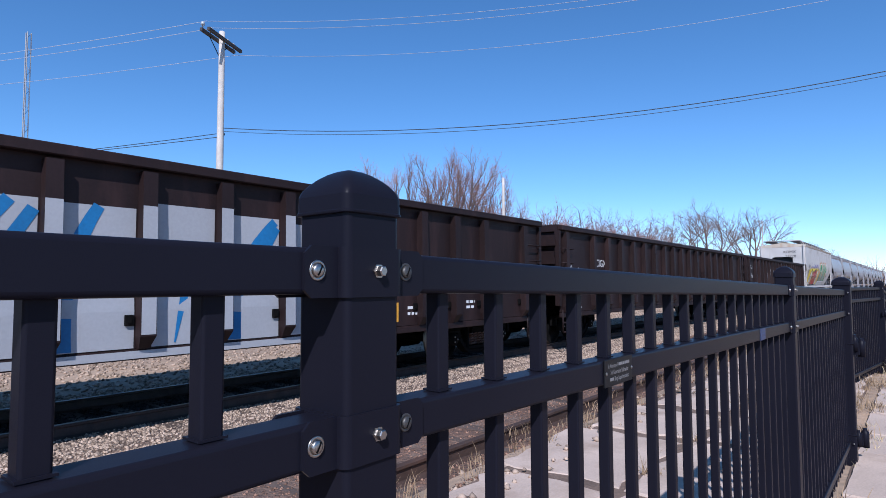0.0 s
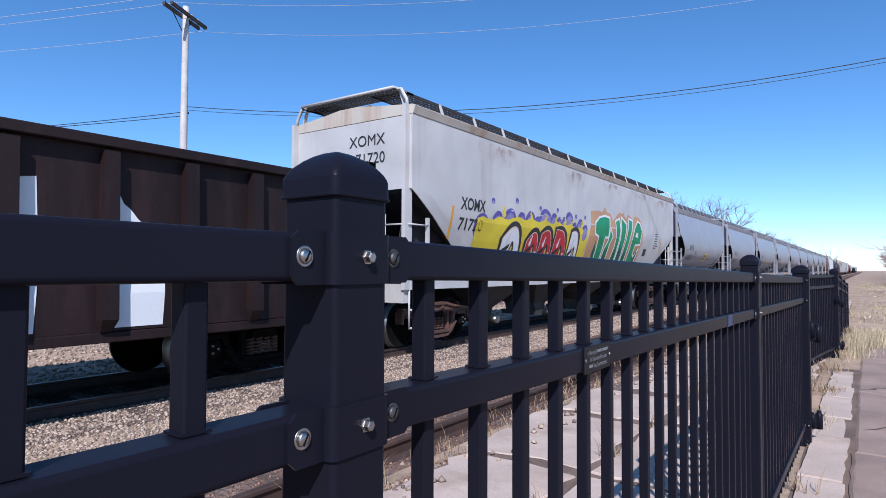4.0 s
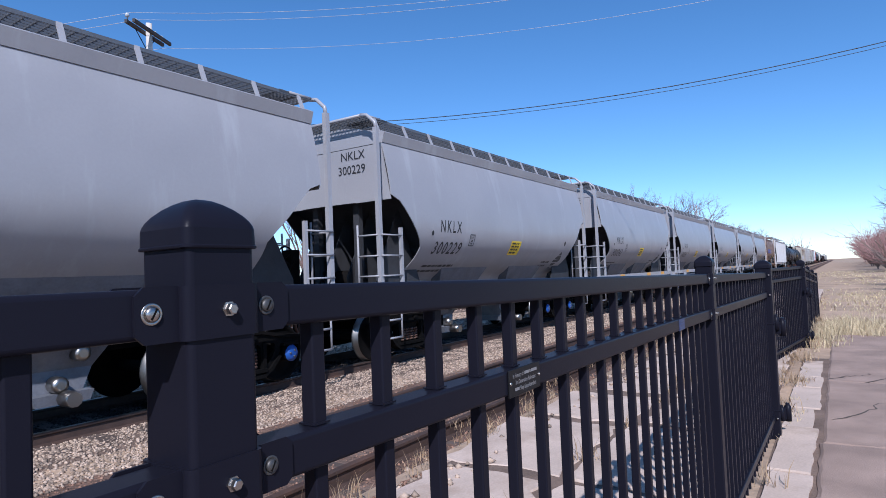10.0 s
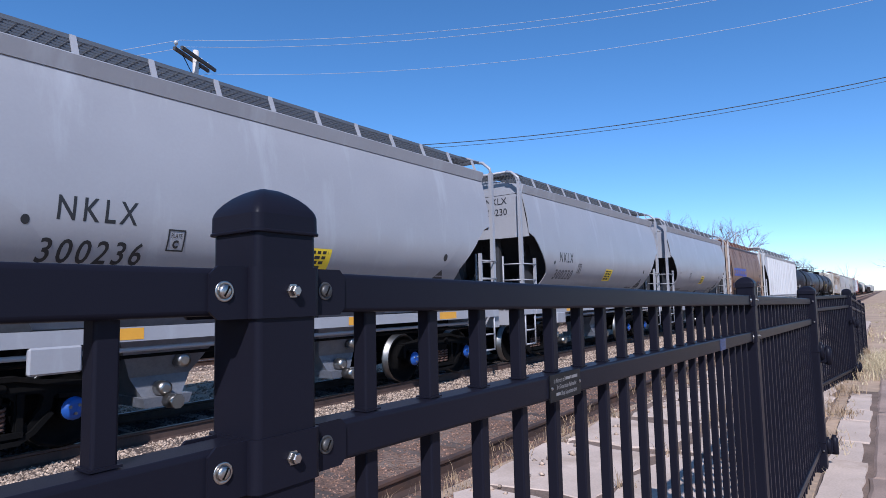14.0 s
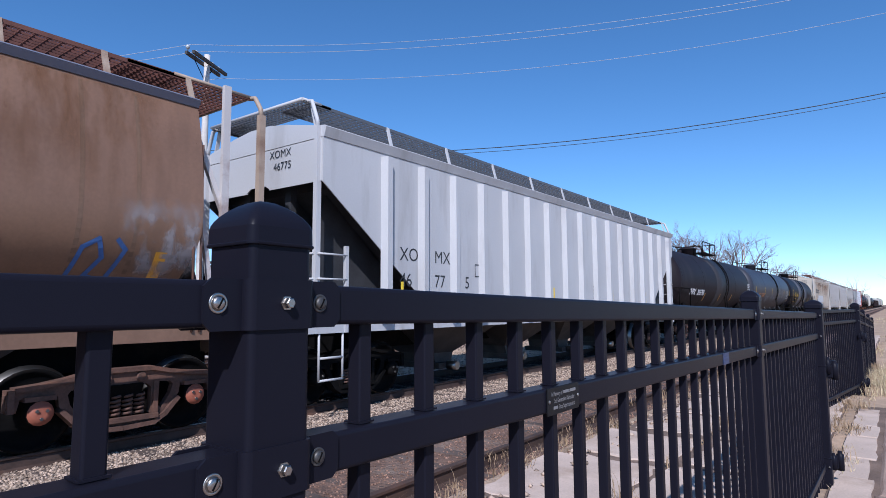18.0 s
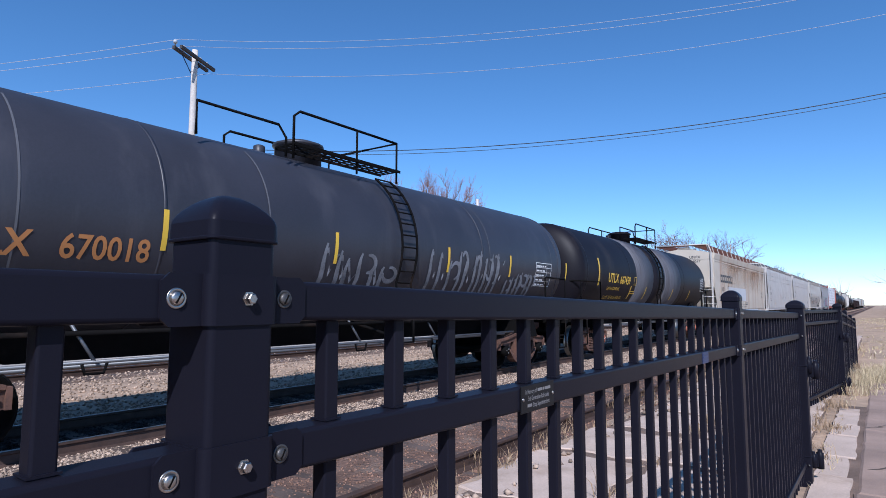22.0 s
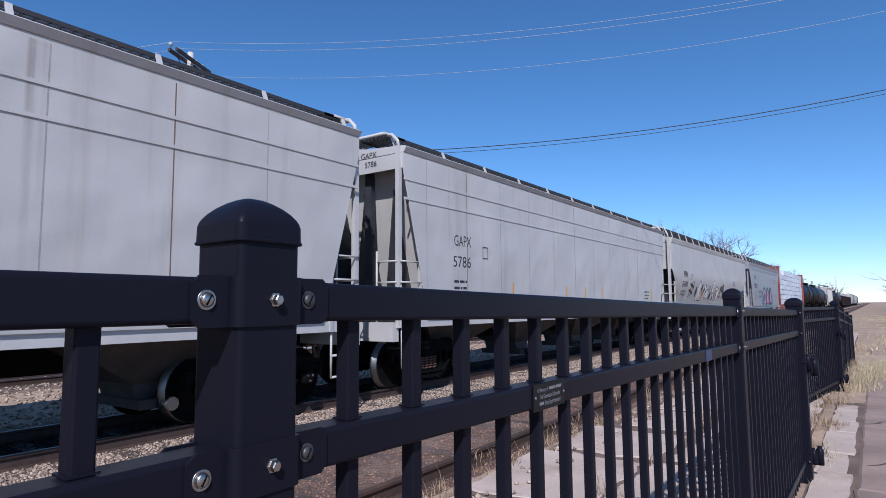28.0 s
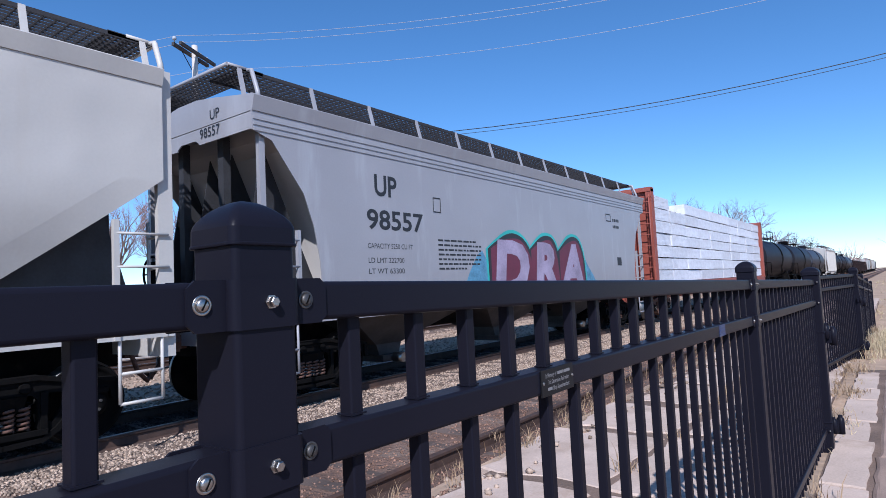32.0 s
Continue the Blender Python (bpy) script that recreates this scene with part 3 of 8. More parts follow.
def stain_material(name, color, run=True, lo=0.42, hi=0.72, cover=0.75, scale=(11, 1, 1.3)):
    """Thin uneven colour over paint: vertical runs from the top edge, or blotches that thin out all round."""
    m = bpy.data.materials.new(name)
    m.use_nodes = True
    n, l = m.node_tree.nodes, m.node_tree.links
    bsdf = n["Principled BSDF"]
    bsdf.inputs["Base Color"].default_value, bsdf.inputs["Roughness"].default_value = (*color, 1), 0.8
    bsdf.inputs["Specular IOR Level"].default_value = 0.2
    tc = n.new("ShaderNodeTexCoord")
    mp = n.new("ShaderNodeMapping")
    mp.inputs["Scale"].default_value = scale
    oi = n.new("ShaderNodeObjectInfo")
    l.new(tc.outputs["Generated"], mp.inputs[0])
    l.new(oi.outputs["Random"], mp.inputs["Location"])
    ns = n.new("ShaderNodeTexNoise")
    ns.inputs["Scale"].default_value, ns.inputs["Detail"].default_value, ns.inputs["Roughness"].default_value = 1.0, 6, 0.6
    l.new(mp.outputs[0], ns.inputs["Vector"])

    def ramp(src, a, b):
        r = n.new("ShaderNodeMapRange")
        r.inputs[1].default_value, r.inputs[2].default_value = a, b
        l.new(src, r.inputs[0])
        return r.outputs[0]

    def times(a, b):
        q = n.new("ShaderNodeMath")
        q.operation = "MULTIPLY"
        l.new(a, q.inputs[0])
        if isinstance(b, float):
            q.inputs[1].default_value = b
        else:
            l.new(b, q.inputs[1])
        return q.outputs[0]
    sp = n.new("ShaderNodeSeparateXYZ")
    l.new(tc.outputs["Generated"], sp.inputs[0])
    a = times(ramp(ns.outputs[0], lo, hi), times(ramp(sp.outputs[0], 0, 0.2), ramp(sp.outputs[0], 1, 0.8)))
    a = times(a, ramp(sp.outputs[2], 0, 0.95 if run else 0.3))
    if not run:
        a = times(a, ramp(sp.outputs[2], 1, 0.7))
    a = times(a, cover)
    tr = n.new("ShaderNodeBsdfTransparent")
    mix = n.new("ShaderNodeMixShader")
    l.new(a, mix.inputs[0])
    l.new(tr.outputs[0], mix.inputs[1])
    l.new(bsdf.outputs[0], mix.inputs[2])
    l.new(mix.outputs[0], n["Material Output"].inputs[0])
    return m


RUSTRUN = stain_material("rust_runs", (0.2, 0.09, 0.04))
DIRTRUN = stain_material("dirt_runs", (0.17, 0.1, 0.065), lo=0.4, hi=0.75, cover=0.4, scale=(1.5, 1, 1.0))
LIGHTRUN = stain_material("light_rust_runs", (0.3, 0.15, 0.07), lo=0.45, hi=0.75, cover=0.6, scale=(7, 1, 1.3))
SCUFFED = stain_material("pale_scuffs", (0.4, 0.36, 0.36), False, 0.45, 0.62, 0.7, (6, 1, 3))


def stain(car, surf, x0, x1, z0, z1, mat=RUSTRUN, lift=0.007):
    bm = bmesh.new()
    patch(bm, x0, x1, z0, z1, surf, lift, nz=max(4, int((z1 - z0) / 0.08)))
    put("stain", to_mesh("stain", bm, mat, normals=False), car)


def blob(bm, x, z, rx, rz, surf, lift=0.006, mi=0, n=18, wob=0.0, seed=0):
    rnd = random.Random(seed)
    pts = []
    for k in range(n):
        a = k * math.tau / n
        q = 1 + wob * (rnd.random() - 0.5) * 2
        pts.append((math.cos(a) * rx * q, math.sin(a) * rz * q))
    shape(bm, [(x + u, z + v) for u, v in pts], surf, lift, mi)


def shape(bm, pts, surf, lift=0.006, mi=0):
    """A flat outline cut into level bands, so that it follows a curved side."""
    low, high = min(q[1] for q in pts), max(q[1] for q in pts)
    if high - low < 0.12:
        lay(bm, pts, [list(range(len(pts)))], surf, 0, 0, lift, 1.0, mi)
        return
    flat = bmesh.new()
    flat.faces.new([flat.verts.new((x, 0, z)) for x, z in pts])
    z = math.ceil(low / 0.1) * 0.1
    while z < high - 0.01:
        bmesh.ops.bisect_plane(flat, geom=flat.verts[:] + flat.edges[:] + flat.faces[:], dist=0.0005, plane_co=(0, 0, z), plane_no=(0, 0, 1))
        z += 0.1
    flat.verts.index_update()
    lift += 0.00003 * (len(bm.faces) % 90)
    lay(bm, [(v.co.x, v.co.z) for v in flat.verts], [[v.index for v in f.verts] for f in flat.faces] + [[]], surf, 0, 0, lift, 1.0, mi)
    flat.free()


def stroke(bm, pts, width, surf, lift=0.008, mi=0):
    """A sprayed line."""
    for (ax, az), (bx, bz) in zip(pts, pts[1:]):
        d = Vector((bx - ax, bz - az))
        if d.length < 1e-6:
            continue
        d.normalize()
        nx, nz = -d.y * width / 2, d.x * width / 2
        ex, ez = d.x * width / 3, d.y * width / 3
        n = max(1, math.ceil(abs(bz - az) / 0.1))
        line = [(ax - ex + (bx - ax + 2 * ex) * k / n, az - ez + (bz - az + 2 * ez) * k / n) for k in range(n + 1)]
        lay(bm, [(x + nx, z + nz) for x, z in line] + [(x - nx, z - nz) for x, z in line],
            [(k, n + 1 + k, n + 2 + k, k + 1) for k in range(n)], surf, 0, 0, lift + 0.00003 * (len(bm.faces) % 90), 1.0, mi)


# ---- trucks and couplers ----
WHEEL_R = 0.457


def wheelset_mesh(cap):
    bm = bmesh.new()
    rod(bm, (0, -1.05, 0), (0, 1.05, 0), 0.085, 10, 1)
    for s in (-1, 1):
        prof = [(s * 0.69, 0.14), (s * 0.69, WHEEL_R + 0.03), (s * 0.715, WHEEL_R + 0.032), (s * 0.73, WHEEL_R), (s * 0.82, WHEEL_R - 0.006),
                (s * 0.82, WHEEL_R - 0.05), (s * 0.79, WHEEL_R - 0.06), (s * 0.77, 0.2), (s * 0.84, 0.16), (s * 0.84, 0.1)]
        turned(bm, prof, n=28, band=[1, 0, 0, 0, 1, 1, 1, 1, 1])
        turned(bm, [(s * 0.93, 0.13), (s * 1.1, 0.13), (s * 1.11, 0.11), (s * 1.13, 0.1), (s * 1.135, 0.05)], n=14, band=[1, 2, 2, 2])
        for k in range(3):
            a = k * math.tau / 3
            rod(bm, (0.055 * math.cos(a), s * 1.12, 0.055 * math.sin(a)), (0.055 * math.cos(a), s * 1.15, 0.055 * math.sin(a)), 0.018, 6, 0)
    return to_mesh("wheelset", bm, TREAD, DARK, cap)


WHEELSETS = {"blue": wheelset_mesh(BLUECAP), "red": wheelset_mesh(REDCAP), "dark": wheelset_mesh(DARK)}


def side_frame_mesh(mat):
    """A cast truck side: an arched web with windows, flanged along its top and bottom."""
    bm = bmesh.new()
    half = [(0, 0.85), (0.33, 0.85), (0.6, 0.79), (0.86, 0.745), (1.1, 0.73), (1.19, 0.67), (1.19, 0.5), (1.09, 0.48), (1.06, 0.615), (0.7, 0.615), (0.685, 0.5),
            (0.62, 0.4), (0.5, 0.25), (0.36, 0.165), (0.2, 0.14)]
    outer = half + [(-x, z) for x, z in half[:0:-1]]
    spring_gap = [(-0.33, 0.29), (-0.33, 0.6), (-0.27, 0.655), (0.27, 0.655), (0.33, 0.6), (0.33, 0.29)]
    window = [(0.43, 0.66), (0.57, 0.655), (0.605, 0.61), (0.575, 0.5), (0.46, 0.34), (0.42, 0.37)]
    edges = []
    for loop in (outer, spring_gap, window, [(-x, z) for x, z in window]):
        vs = [bm.verts.new((x, -0.045, z)) for x, z in loop]
        edges += [bm.edges.new((vs[k], vs[(k + 1) % len(vs)])) for k in range(len(vs))]
    bmesh.ops.triangle_fill(bm, use_beauty=True, use_dissolve=False, edges=edges)
    made = bmesh.ops.extrude_face_region(bm, geom=bm.faces[:])
    for g in made["geom"]:
        if isinstance(g, bmesh.types.BMVert):
            g.co.y = 0.045

    def flange(pts, thick, deep):
        for (ax, az), (bx, bz) in zip(pts, pts[1:]):
            d = Vector((bx - ax, bz - az)).normalized()
            nx, nz = -d.y * thick / 2, d.x * thick / 2
            ex, ez = d.x * thick * 0.3, d.y * thick * 0.3
            q = [(ax - ex + nx, az - ez + nz), (bx + ex + nx, bz + ez + nz), (bx + ex - nx, bz + ez - nz), (ax - ex - nx, az - ez - nz)]
            v = [bm.verts.new((x, y, z)) for y in (-deep, deep) for x, z in q]
            for f in ((0, 1, 2, 3), (7, 6, 5, 4), (0, 4, 5, 1), (1, 5, 6, 2), (2, 6, 7, 3), (3, 7, 4, 0)):
                bm.faces.new([v[i] for i in f])
    flange([(-1.1, 0.715), (-0.86, 0.735), (-0.6, 0.775), (-0.33, 0.835), (0.33, 0.835), (0.6, 0.775), (0.86, 0.735), (1.1, 0.715)], 0.05, 0.085)
    for e in (-1, 1):
        flange([(e * 0.66, 0.44), (e * 0.5, 0.265), (e * 0.36, 0.18), (e * 0.02, 0.165)], 0.055, 0.09)
        flange([(e * 0.375, 0.66), (e * 0.375, 0.25)], 0.06, 0.08)
        flange([(e * 1.15, 0.7), (e * 1.15, 0.5)], 0.06, 0.085)
        box(bm, e * 0.88 - 0.15, e * 0.88 + 0.15, -0.1, 0.1, 0.585, 0.635)
        turned(bm, [(-0.075, 0.05), (-0.06, 0.062), (-0.045, 0.062)], at=(e * 0.2, 0, 0.74), n=10)
    box(bm, -0.4, 0.4, -0.11, 0.11, 0.235, 0.29)
    return to_mesh("side_frame", bm, mat)


def spring_mesh():
    bm = bmesh.new()
    pts = [(0.055 * math.cos(k * 1.05), 0.055 * math.sin(k * 1.05), 0.29 + 0.25 * k / 30) for k in range(31)]
    pipe(bm, pts, 0.017, 5)
    return to_mesh("spring", bm, RUSTY)


def bolster_mesh():
    bm = bmesh.new()
    stack(bm, [(0.5, -0.2, 0.2, -1.02, 1.02), (0.66, -0.22, 0.22, -1.08, 1.08), (0.78, -0.2, 0.2, -0.6, 0.6)])
    for s in (-1, 1):
        box(bm, s * 0.4 - 0.05, s * 0.4 + 0.05, -0.75, 0.75, 0.42, 0.52)
        box(bm, s * 0.5 - 0.04, s * 0.5 + 0.04, -0.8, -0.7, 0.3, 0.6)
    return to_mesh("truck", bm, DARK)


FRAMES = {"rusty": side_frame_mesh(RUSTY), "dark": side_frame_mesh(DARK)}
SPRING_ME, BOLSTER_ME = spring_mesh(), bolster_mesh()
WHEELS = []


def truck(car, x, cap="dark", frame_kind="dark"):
    t = put("truck", BOLSTER_ME, car, pose(x, 0, RAIL_Z))
    for s in (-1, 1):
        put("side_frame", FRAMES[frame_kind], t, pose(0, s * 1.0, 0))
        for dx in (-0.21, -0.07, 0.07, 0.21):
            put("spring", SPRING_ME, t, pose(dx, s * 1.0, 0))
        w = put("wheelset", WHEELSETS[cap], t, pose(s * 0.88, 0, WHEEL_R))
        WHEELS.append((w, s))
    return t


def coupler_mesh():
    bm = bmesh.new()
    box(bm, -1.0, 0.1, -0.11, 0.11, 0.78, 0.98)
    stack(bm, [(0.74, 0.05, 0.42, -0.16, 0.1), (0.88, 0.05, 0.5, -0.18, 0.14), (1.02, 0.05, 0.42, -0.16, 0.1)])
    pipe(bm, [(0, -0.35, 0.9), (0.15, -0.3, 0.55), (0.35, -0.15, 0.4), (0.5, 0, 0.5)], 0.03)
    return to_mesh("coupler", bm, RUSTY)


COUPLER_ME = coupler_mesh()


def couplers(car, half):
    put("coupler", COUPLER_ME, car, pose(half - 0.45, 0, -0.16))
    put("coupler", COUPLER_ME, car, pose(-half + 0.45, 0, -0.16, 0, 0, 180))


def stirrup(bm, x, y, dx=0.24, top=0.9, low=0.2):
    for r in (low, (low + top) / 2 - 0.02):
        rod(bm, (x - dx, y, r), (x + dx, y, r), 0.02)
    for s in (-1, 1):
        rod(bm, (x + s * dx, y, top + 0.05), (x + s * dx, y, low), 0.02)


# ---- covered hoppers ----
def grating(bm, x0, x1, y0, y1, z, step=0.13, bars_n=8):
    t = 0.012
    for k in range(bars_n + 1):
        y = y0 + (y1 - y0) * k / bars_n
        e = t if 0 < k < bars_n else 0.02
        box(bm, x0, x1, y - e / 2, y + e / 2, z - 0.03 - (0.02 if e > t else 0), z)
    n = int((x1 - x0) / step)
    for k in range(n + 1):
        x = x0 + (x1 - x0) * k / n
        box(bm, x - 0.009, x + 0.009, y0, y1, z - 0.025, z - 0.004)


def make_surf(rows):
    """Half-width as a function of height, from rows of (z, half-width)."""
    def surf(z):
        for (a, p), (b, q) in zip(rows, rows[1:]):
            if z <= b:
                k = max(0, (z - a) / (b - a))
                return p + (q - p) * k
        return rows[-1][1]
    return surf


FLAT = [(1.05, 1.585), (1.2, 1.6), (3.9, 1.6)]
BULGE = [(1.05, 1.12), (1.5, 1.29), (1.9, 1.43), (2.3, 1.545), (2.65, 1.6), (3.9, 1.6)]
FULLROUND = [(1.05 + 0.1 * k, max(0.62 + 0.02 * k, 1.62 - (0.27 * (1.4 - 0.1 * k) ** 2 + 0.3 * (1.4 - 0.1 * k) ** 3 if k < 14 else 0.105 * (1.4 - 0.1 * k) ** 2))) for k in range(29)]
ROUND = [(1.05 + 0.1 * k, 1.62 - (0.27 if k < 13 else 0.105) * (1.25 - 0.1 * k) ** 2) for k in range(29)]


def hopper(s0, s1, label, mat, roofmat, walk_mat, side=FLAT, eave=3.95, roof=4.2, cut=2.6, run=2.3, bays=3, ribs=(), seams=(), cap="dark",
           frames="dark", post=None, walk_z=4.4, chord=0.22, sill_mat=None, walk_step=1.3, near=True, post_in=0.02, end_in=0.62, walk_y=1.25, edge=None, deep=0.45, arch=0.6, end_walk=0.28, bay_mat=None, slope=None, bay_wide=1.0, post_w=0.045, walk_out=0.1):
    """A covered hopper car between the coupling planes s0 and s1. Returns the car and its side surface."""
    L = s1 - s0
    half = L / 2
    h = half - end_in
    post = post or mat
    slope = slope or SLOPE
    car = thing("hopper_car", label, "hopper car", pose((s0 + s1) / 2, TRACK_Y, 0), "cars of the freight train")
    CARS.append((car, (s0 + s1) / 2))
    rows = [r for r in side if r[0] < eave - chord]
    top_w = make_surf(side)(eave - chord)
    rows.append((eave - chord, top_w))
    surf = make_surf(rows)

    edge = edge or [(1.05, run), (cut, 0.0)]

    def reach(z):
        """Half-length of the side sheet at a height: it is cut away below the ends."""
        return h if z > edge[-1][0] else h - make_surf(edge)(z)
    if not near:
        deep = 0.0
    zs = sorted({round(r[0], 3) for r in rows} | {round(q[0], 3) for q in edge})
    zs = [z for k, z in enumerate(zs) if k == 0 or z - zs[k - 1] > 0.02 or z == rows[-1][0]]
    bm = bmesh.new()
    stack(bm, [(z, -reach(z) + deep, reach(z) - deep, -surf(z), surf(z)) for z in zs])
    crease(bm)
    # end faces take slope, by default the colour with shade painted in
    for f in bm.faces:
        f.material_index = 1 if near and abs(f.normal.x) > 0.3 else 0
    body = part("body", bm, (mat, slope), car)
    if deep:
        for e in (-1, 1):
            for s in (-1, 1):
                bm = bmesh.new()
                rings = []
                for z in zs:
                    a, b, y = e * (reach(z) - deep), e * reach(z), s * surf(z)
                    rings.append([bm.verts.new(q) for q in ((a, y, z), (b, y, z), (b, y - s * 0.02, z), (a, y - s * 0.02, z))])
                for p, q in zip(rings, rings[1:]):
                    for k in range(4):
                        f = bm.faces.new((p[k], p[(k + 1) % 4], q[(k + 1) % 4], q[k]))
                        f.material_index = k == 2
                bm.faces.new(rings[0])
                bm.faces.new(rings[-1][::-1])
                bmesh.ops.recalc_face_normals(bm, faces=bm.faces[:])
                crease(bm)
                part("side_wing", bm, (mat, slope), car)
            if cut > 3.1 and e > 0:
                continue
            # end sheet with an arched opening
            bm = bmesh.new()
            top, w, low = eave - chord - 0.01, 0.72, cut + 0.01
            x = e * (h - 0.012)
            za = min(low + arch, top - 0.3) if arch else low + 0.012
            if top - low < 0.7:
                w, za = 0.3, low + 0.08
            lip = 0.06 if za - low > 0.07 else 0.004
            outline = [(-1, low), (-w, low), (-w, za - lip), (-w + 0.25 * w / 0.72, za), (w - 0.25 * w / 0.72, za), (w, za - lip), (w, low), (1, low)]
            sheet = []
            for dx in (-0.01, 0.01):
                vs = []
                for yy, zz in outline:
                    yv = yy if abs(yy) < 1 else yy * (surf(zz) - 0.025)
                    vs.append(bm.verts.new((x + dx, yv, zz)))
                for yy, zz in ((surf(za) - 0.025, za), (surf(top) - 0.025, top), (-surf(top) + 0.025, top), (-surf(za) + 0.025, za)):
                    vs.append(bm.verts.new((x + dx, yy, zz)))
                sheet.append(vs)
            for vs in sheet:
                bm.faces.new((vs[0], vs[1], vs[2], vs[11]))
                bm.faces.new((vs[2], vs[3], vs[11]))
                bm.faces.new((vs[6], vs[7], vs[8], vs[5]))
                bm.faces.new((vs[5], vs[8], vs[4]))
                bm.faces.new((vs[11], vs[3], vs[4], vs[8], vs[9], vs[10]))
            for k in range(12):
                bm.faces.new((sheet[0][k], sheet[0][(k + 1) % 12], sheet[1][(k + 1) % 12], sheet[1][k]))
            part("end_sheet", bm, mat, car)
    bm = bmesh.new()
    stack(bm, [(eave - chord + 0.003, -h, h, -top_w - 0.015, top_w + 0.015), (eave - 0.01, -h, h, -top_w - 0.07, top_w + 0.07), (eave + 0.02, -h, h, -top_w - 0.02, top_w + 0.02), (eave + 0.03, -h, h, -top_w + 0.1, top_w - 0.1),
               (roof - 0.06, -h, h, -0.7, 0.7), (roof, -h, h, -0.25, 0.25)], cham=0.0)
    roof_ob = part("roof", bm, roofmat, car)
    if near:
        for k in range(int((2 * h - 0.4) / 1.6)):
            x = -h + 0.9 + k * 1.6
            bm = bmesh.new()
            stack(bm, [(roof - 0.05, x - 0.6, x + 0.6, -0.33, 0.33), (roof + 0.1, x - 0.58, x + 0.58, -0.3, 0.3), (roof + 0.13, x - 0.5, x + 0.5, -0.22, 0.22)])
            part("hatch_cover", bm, roofmat, roof_ob)
    # walk on the roof, with its brackets
    for s in (-1, 1):
        bm = bmesh.new()
        a, b = sorted((s * 0.55, s * walk_y))
        if near:
            grating(bm, -h + 0.05, h - 0.05, a, b, walk_z)
        else:
            grating(bm, -h + 0.05, h - 0.05, a, b, walk_z, 0.6, 3)
        part("roof_walk", bm, walk_mat, car)
        n = max(2, round((2 * h) / walk_step))
        for k in range(n + 1):
            if not near and k % 2:
                continue
            x = -h + 0.06 + (2 * h - 0.12) * k / n
            bm = bmesh.new()
            v = box(bm, x - 0.035, x + 0.035, s * walk_y - 0.012, s * walk_y + 0.012, eave, walk_z + 0.005)
            for p in v:
                if p.co.z < eave + 0.01:
                    p.co.y += s * 0.13
            part("walk_bracket", bm, post, car)
    if near:
        for s in (-1, 1):
            bm = bmesh.new()
            grating(bm, min(s * (h + walk_out), s * (h + walk_out - 2 * end_walk)), max(s * (h + walk_out), s * (h + walk_out - 2 * end_walk)), -walk_y, walk_y, walk_z + 0.01, 0.075, 26)
            part("end_walk", bm, walk_mat, car)
            bm = bmesh.new()
            for t in (-1, 1):
                rod(bm, (s * (h - 0.25), t * walk_y, walk_z), (s * (h + walk_out + 0.02), t * walk_y, walk_z), 0.025)
            rod(bm, (s * (h + walk_out + 0.02), -walk_y, walk_z), (s * (h + walk_out + 0.02), walk_y, walk_z), 0.03)
            part("walk_edge", bm, post, car)
    # sills
    for s in (-1, 1):
        bm = bmesh.new()
        box(bm, -half + 0.55, half - 0.55, s * 1.5 - 0.05, s * 1.5 + 0.05, 0.9, 1.06)
        part("side_sill", bm, sill_mat or mat, car)
        bm = bmesh.new()
        box(bm, s * (half - 0.5) - 0.08, s * (half - 0.5) + 0.08, -1.48, 1.48, 0.66, 1.0)
        part("end_sill", bm, sill_mat or mat, car)
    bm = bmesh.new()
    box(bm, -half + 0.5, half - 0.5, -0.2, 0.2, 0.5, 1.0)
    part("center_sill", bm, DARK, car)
    # hopper bays
    span = 2 * (h - run) * 0.98
    for k in range(bays):
        x = -span / 2 + span * (k + 0.5) / bays
        w = (span / bays / 2 - 0.04) * bay_wide
        bm = bmesh.new()
        if surf(1.08) < 1.0:
            stack(bm, [(0.1, x - 0.28, x + 0.28, -0.46, 0.46), (0.36, x - 0.42, x + 0.42, -0.4, 0.4), (1.5, x - w, x + w, -surf(1.5) + 0.015, surf(1.5) - 0.015)])
        else:
            stack(bm, [(0.1, x - 0.28, x + 0.28, -0.48, 0.48), (0.3, x - 0.36, x + 0.36, -0.48, 0.48), (1.08, x - w, x + w, -min(1.35, surf(1.08) + 0.01), min(1.35, surf(1.08) + 0.01))])
        bay = part("hopper_bay", bm, bay_mat or GRIMYSHADE, car)
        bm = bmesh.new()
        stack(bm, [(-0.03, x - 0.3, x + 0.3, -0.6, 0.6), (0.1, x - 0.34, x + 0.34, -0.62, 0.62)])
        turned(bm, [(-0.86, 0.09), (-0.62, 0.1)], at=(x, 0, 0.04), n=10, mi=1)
        part("outlet_gate", bm, (bay_mat or GRIMYSHADE, STEEL), bay)
    # ribs on the sides
    for s in (-1, 1):
        for x in ribs:
            if s > 0 and not near:
                continue
            bm = bmesh.new()
            a = -surf(2) - 0.12
            v = [(x - 0.11, -surf(2)), (x - 0.06, a), (x + 0.06, a), (x + 0.11, -surf(2))]
            ring = [[bm.verts.new((p, s * -q, z)) for p, q in v] for z in (1.1, eave - chord - 0.06)]
            for i in range(3):
                bm.faces.new((ring[0][i], ring[0][i + 1], ring[1][i + 1], ring[1][i]))
            bm.faces.new(ring[0])
            bm.faces.new(ring[1])
            part("side_rib", bm, mat, car)
    for z in seams:
        bm = bmesh.new()
        box(bm, -h + 0.02, h - 0.02, -surf(z) - 0.014, -surf(z) + 0.01, z - 0.012, z + 0.03)
        part("seam", bm, mat, car)
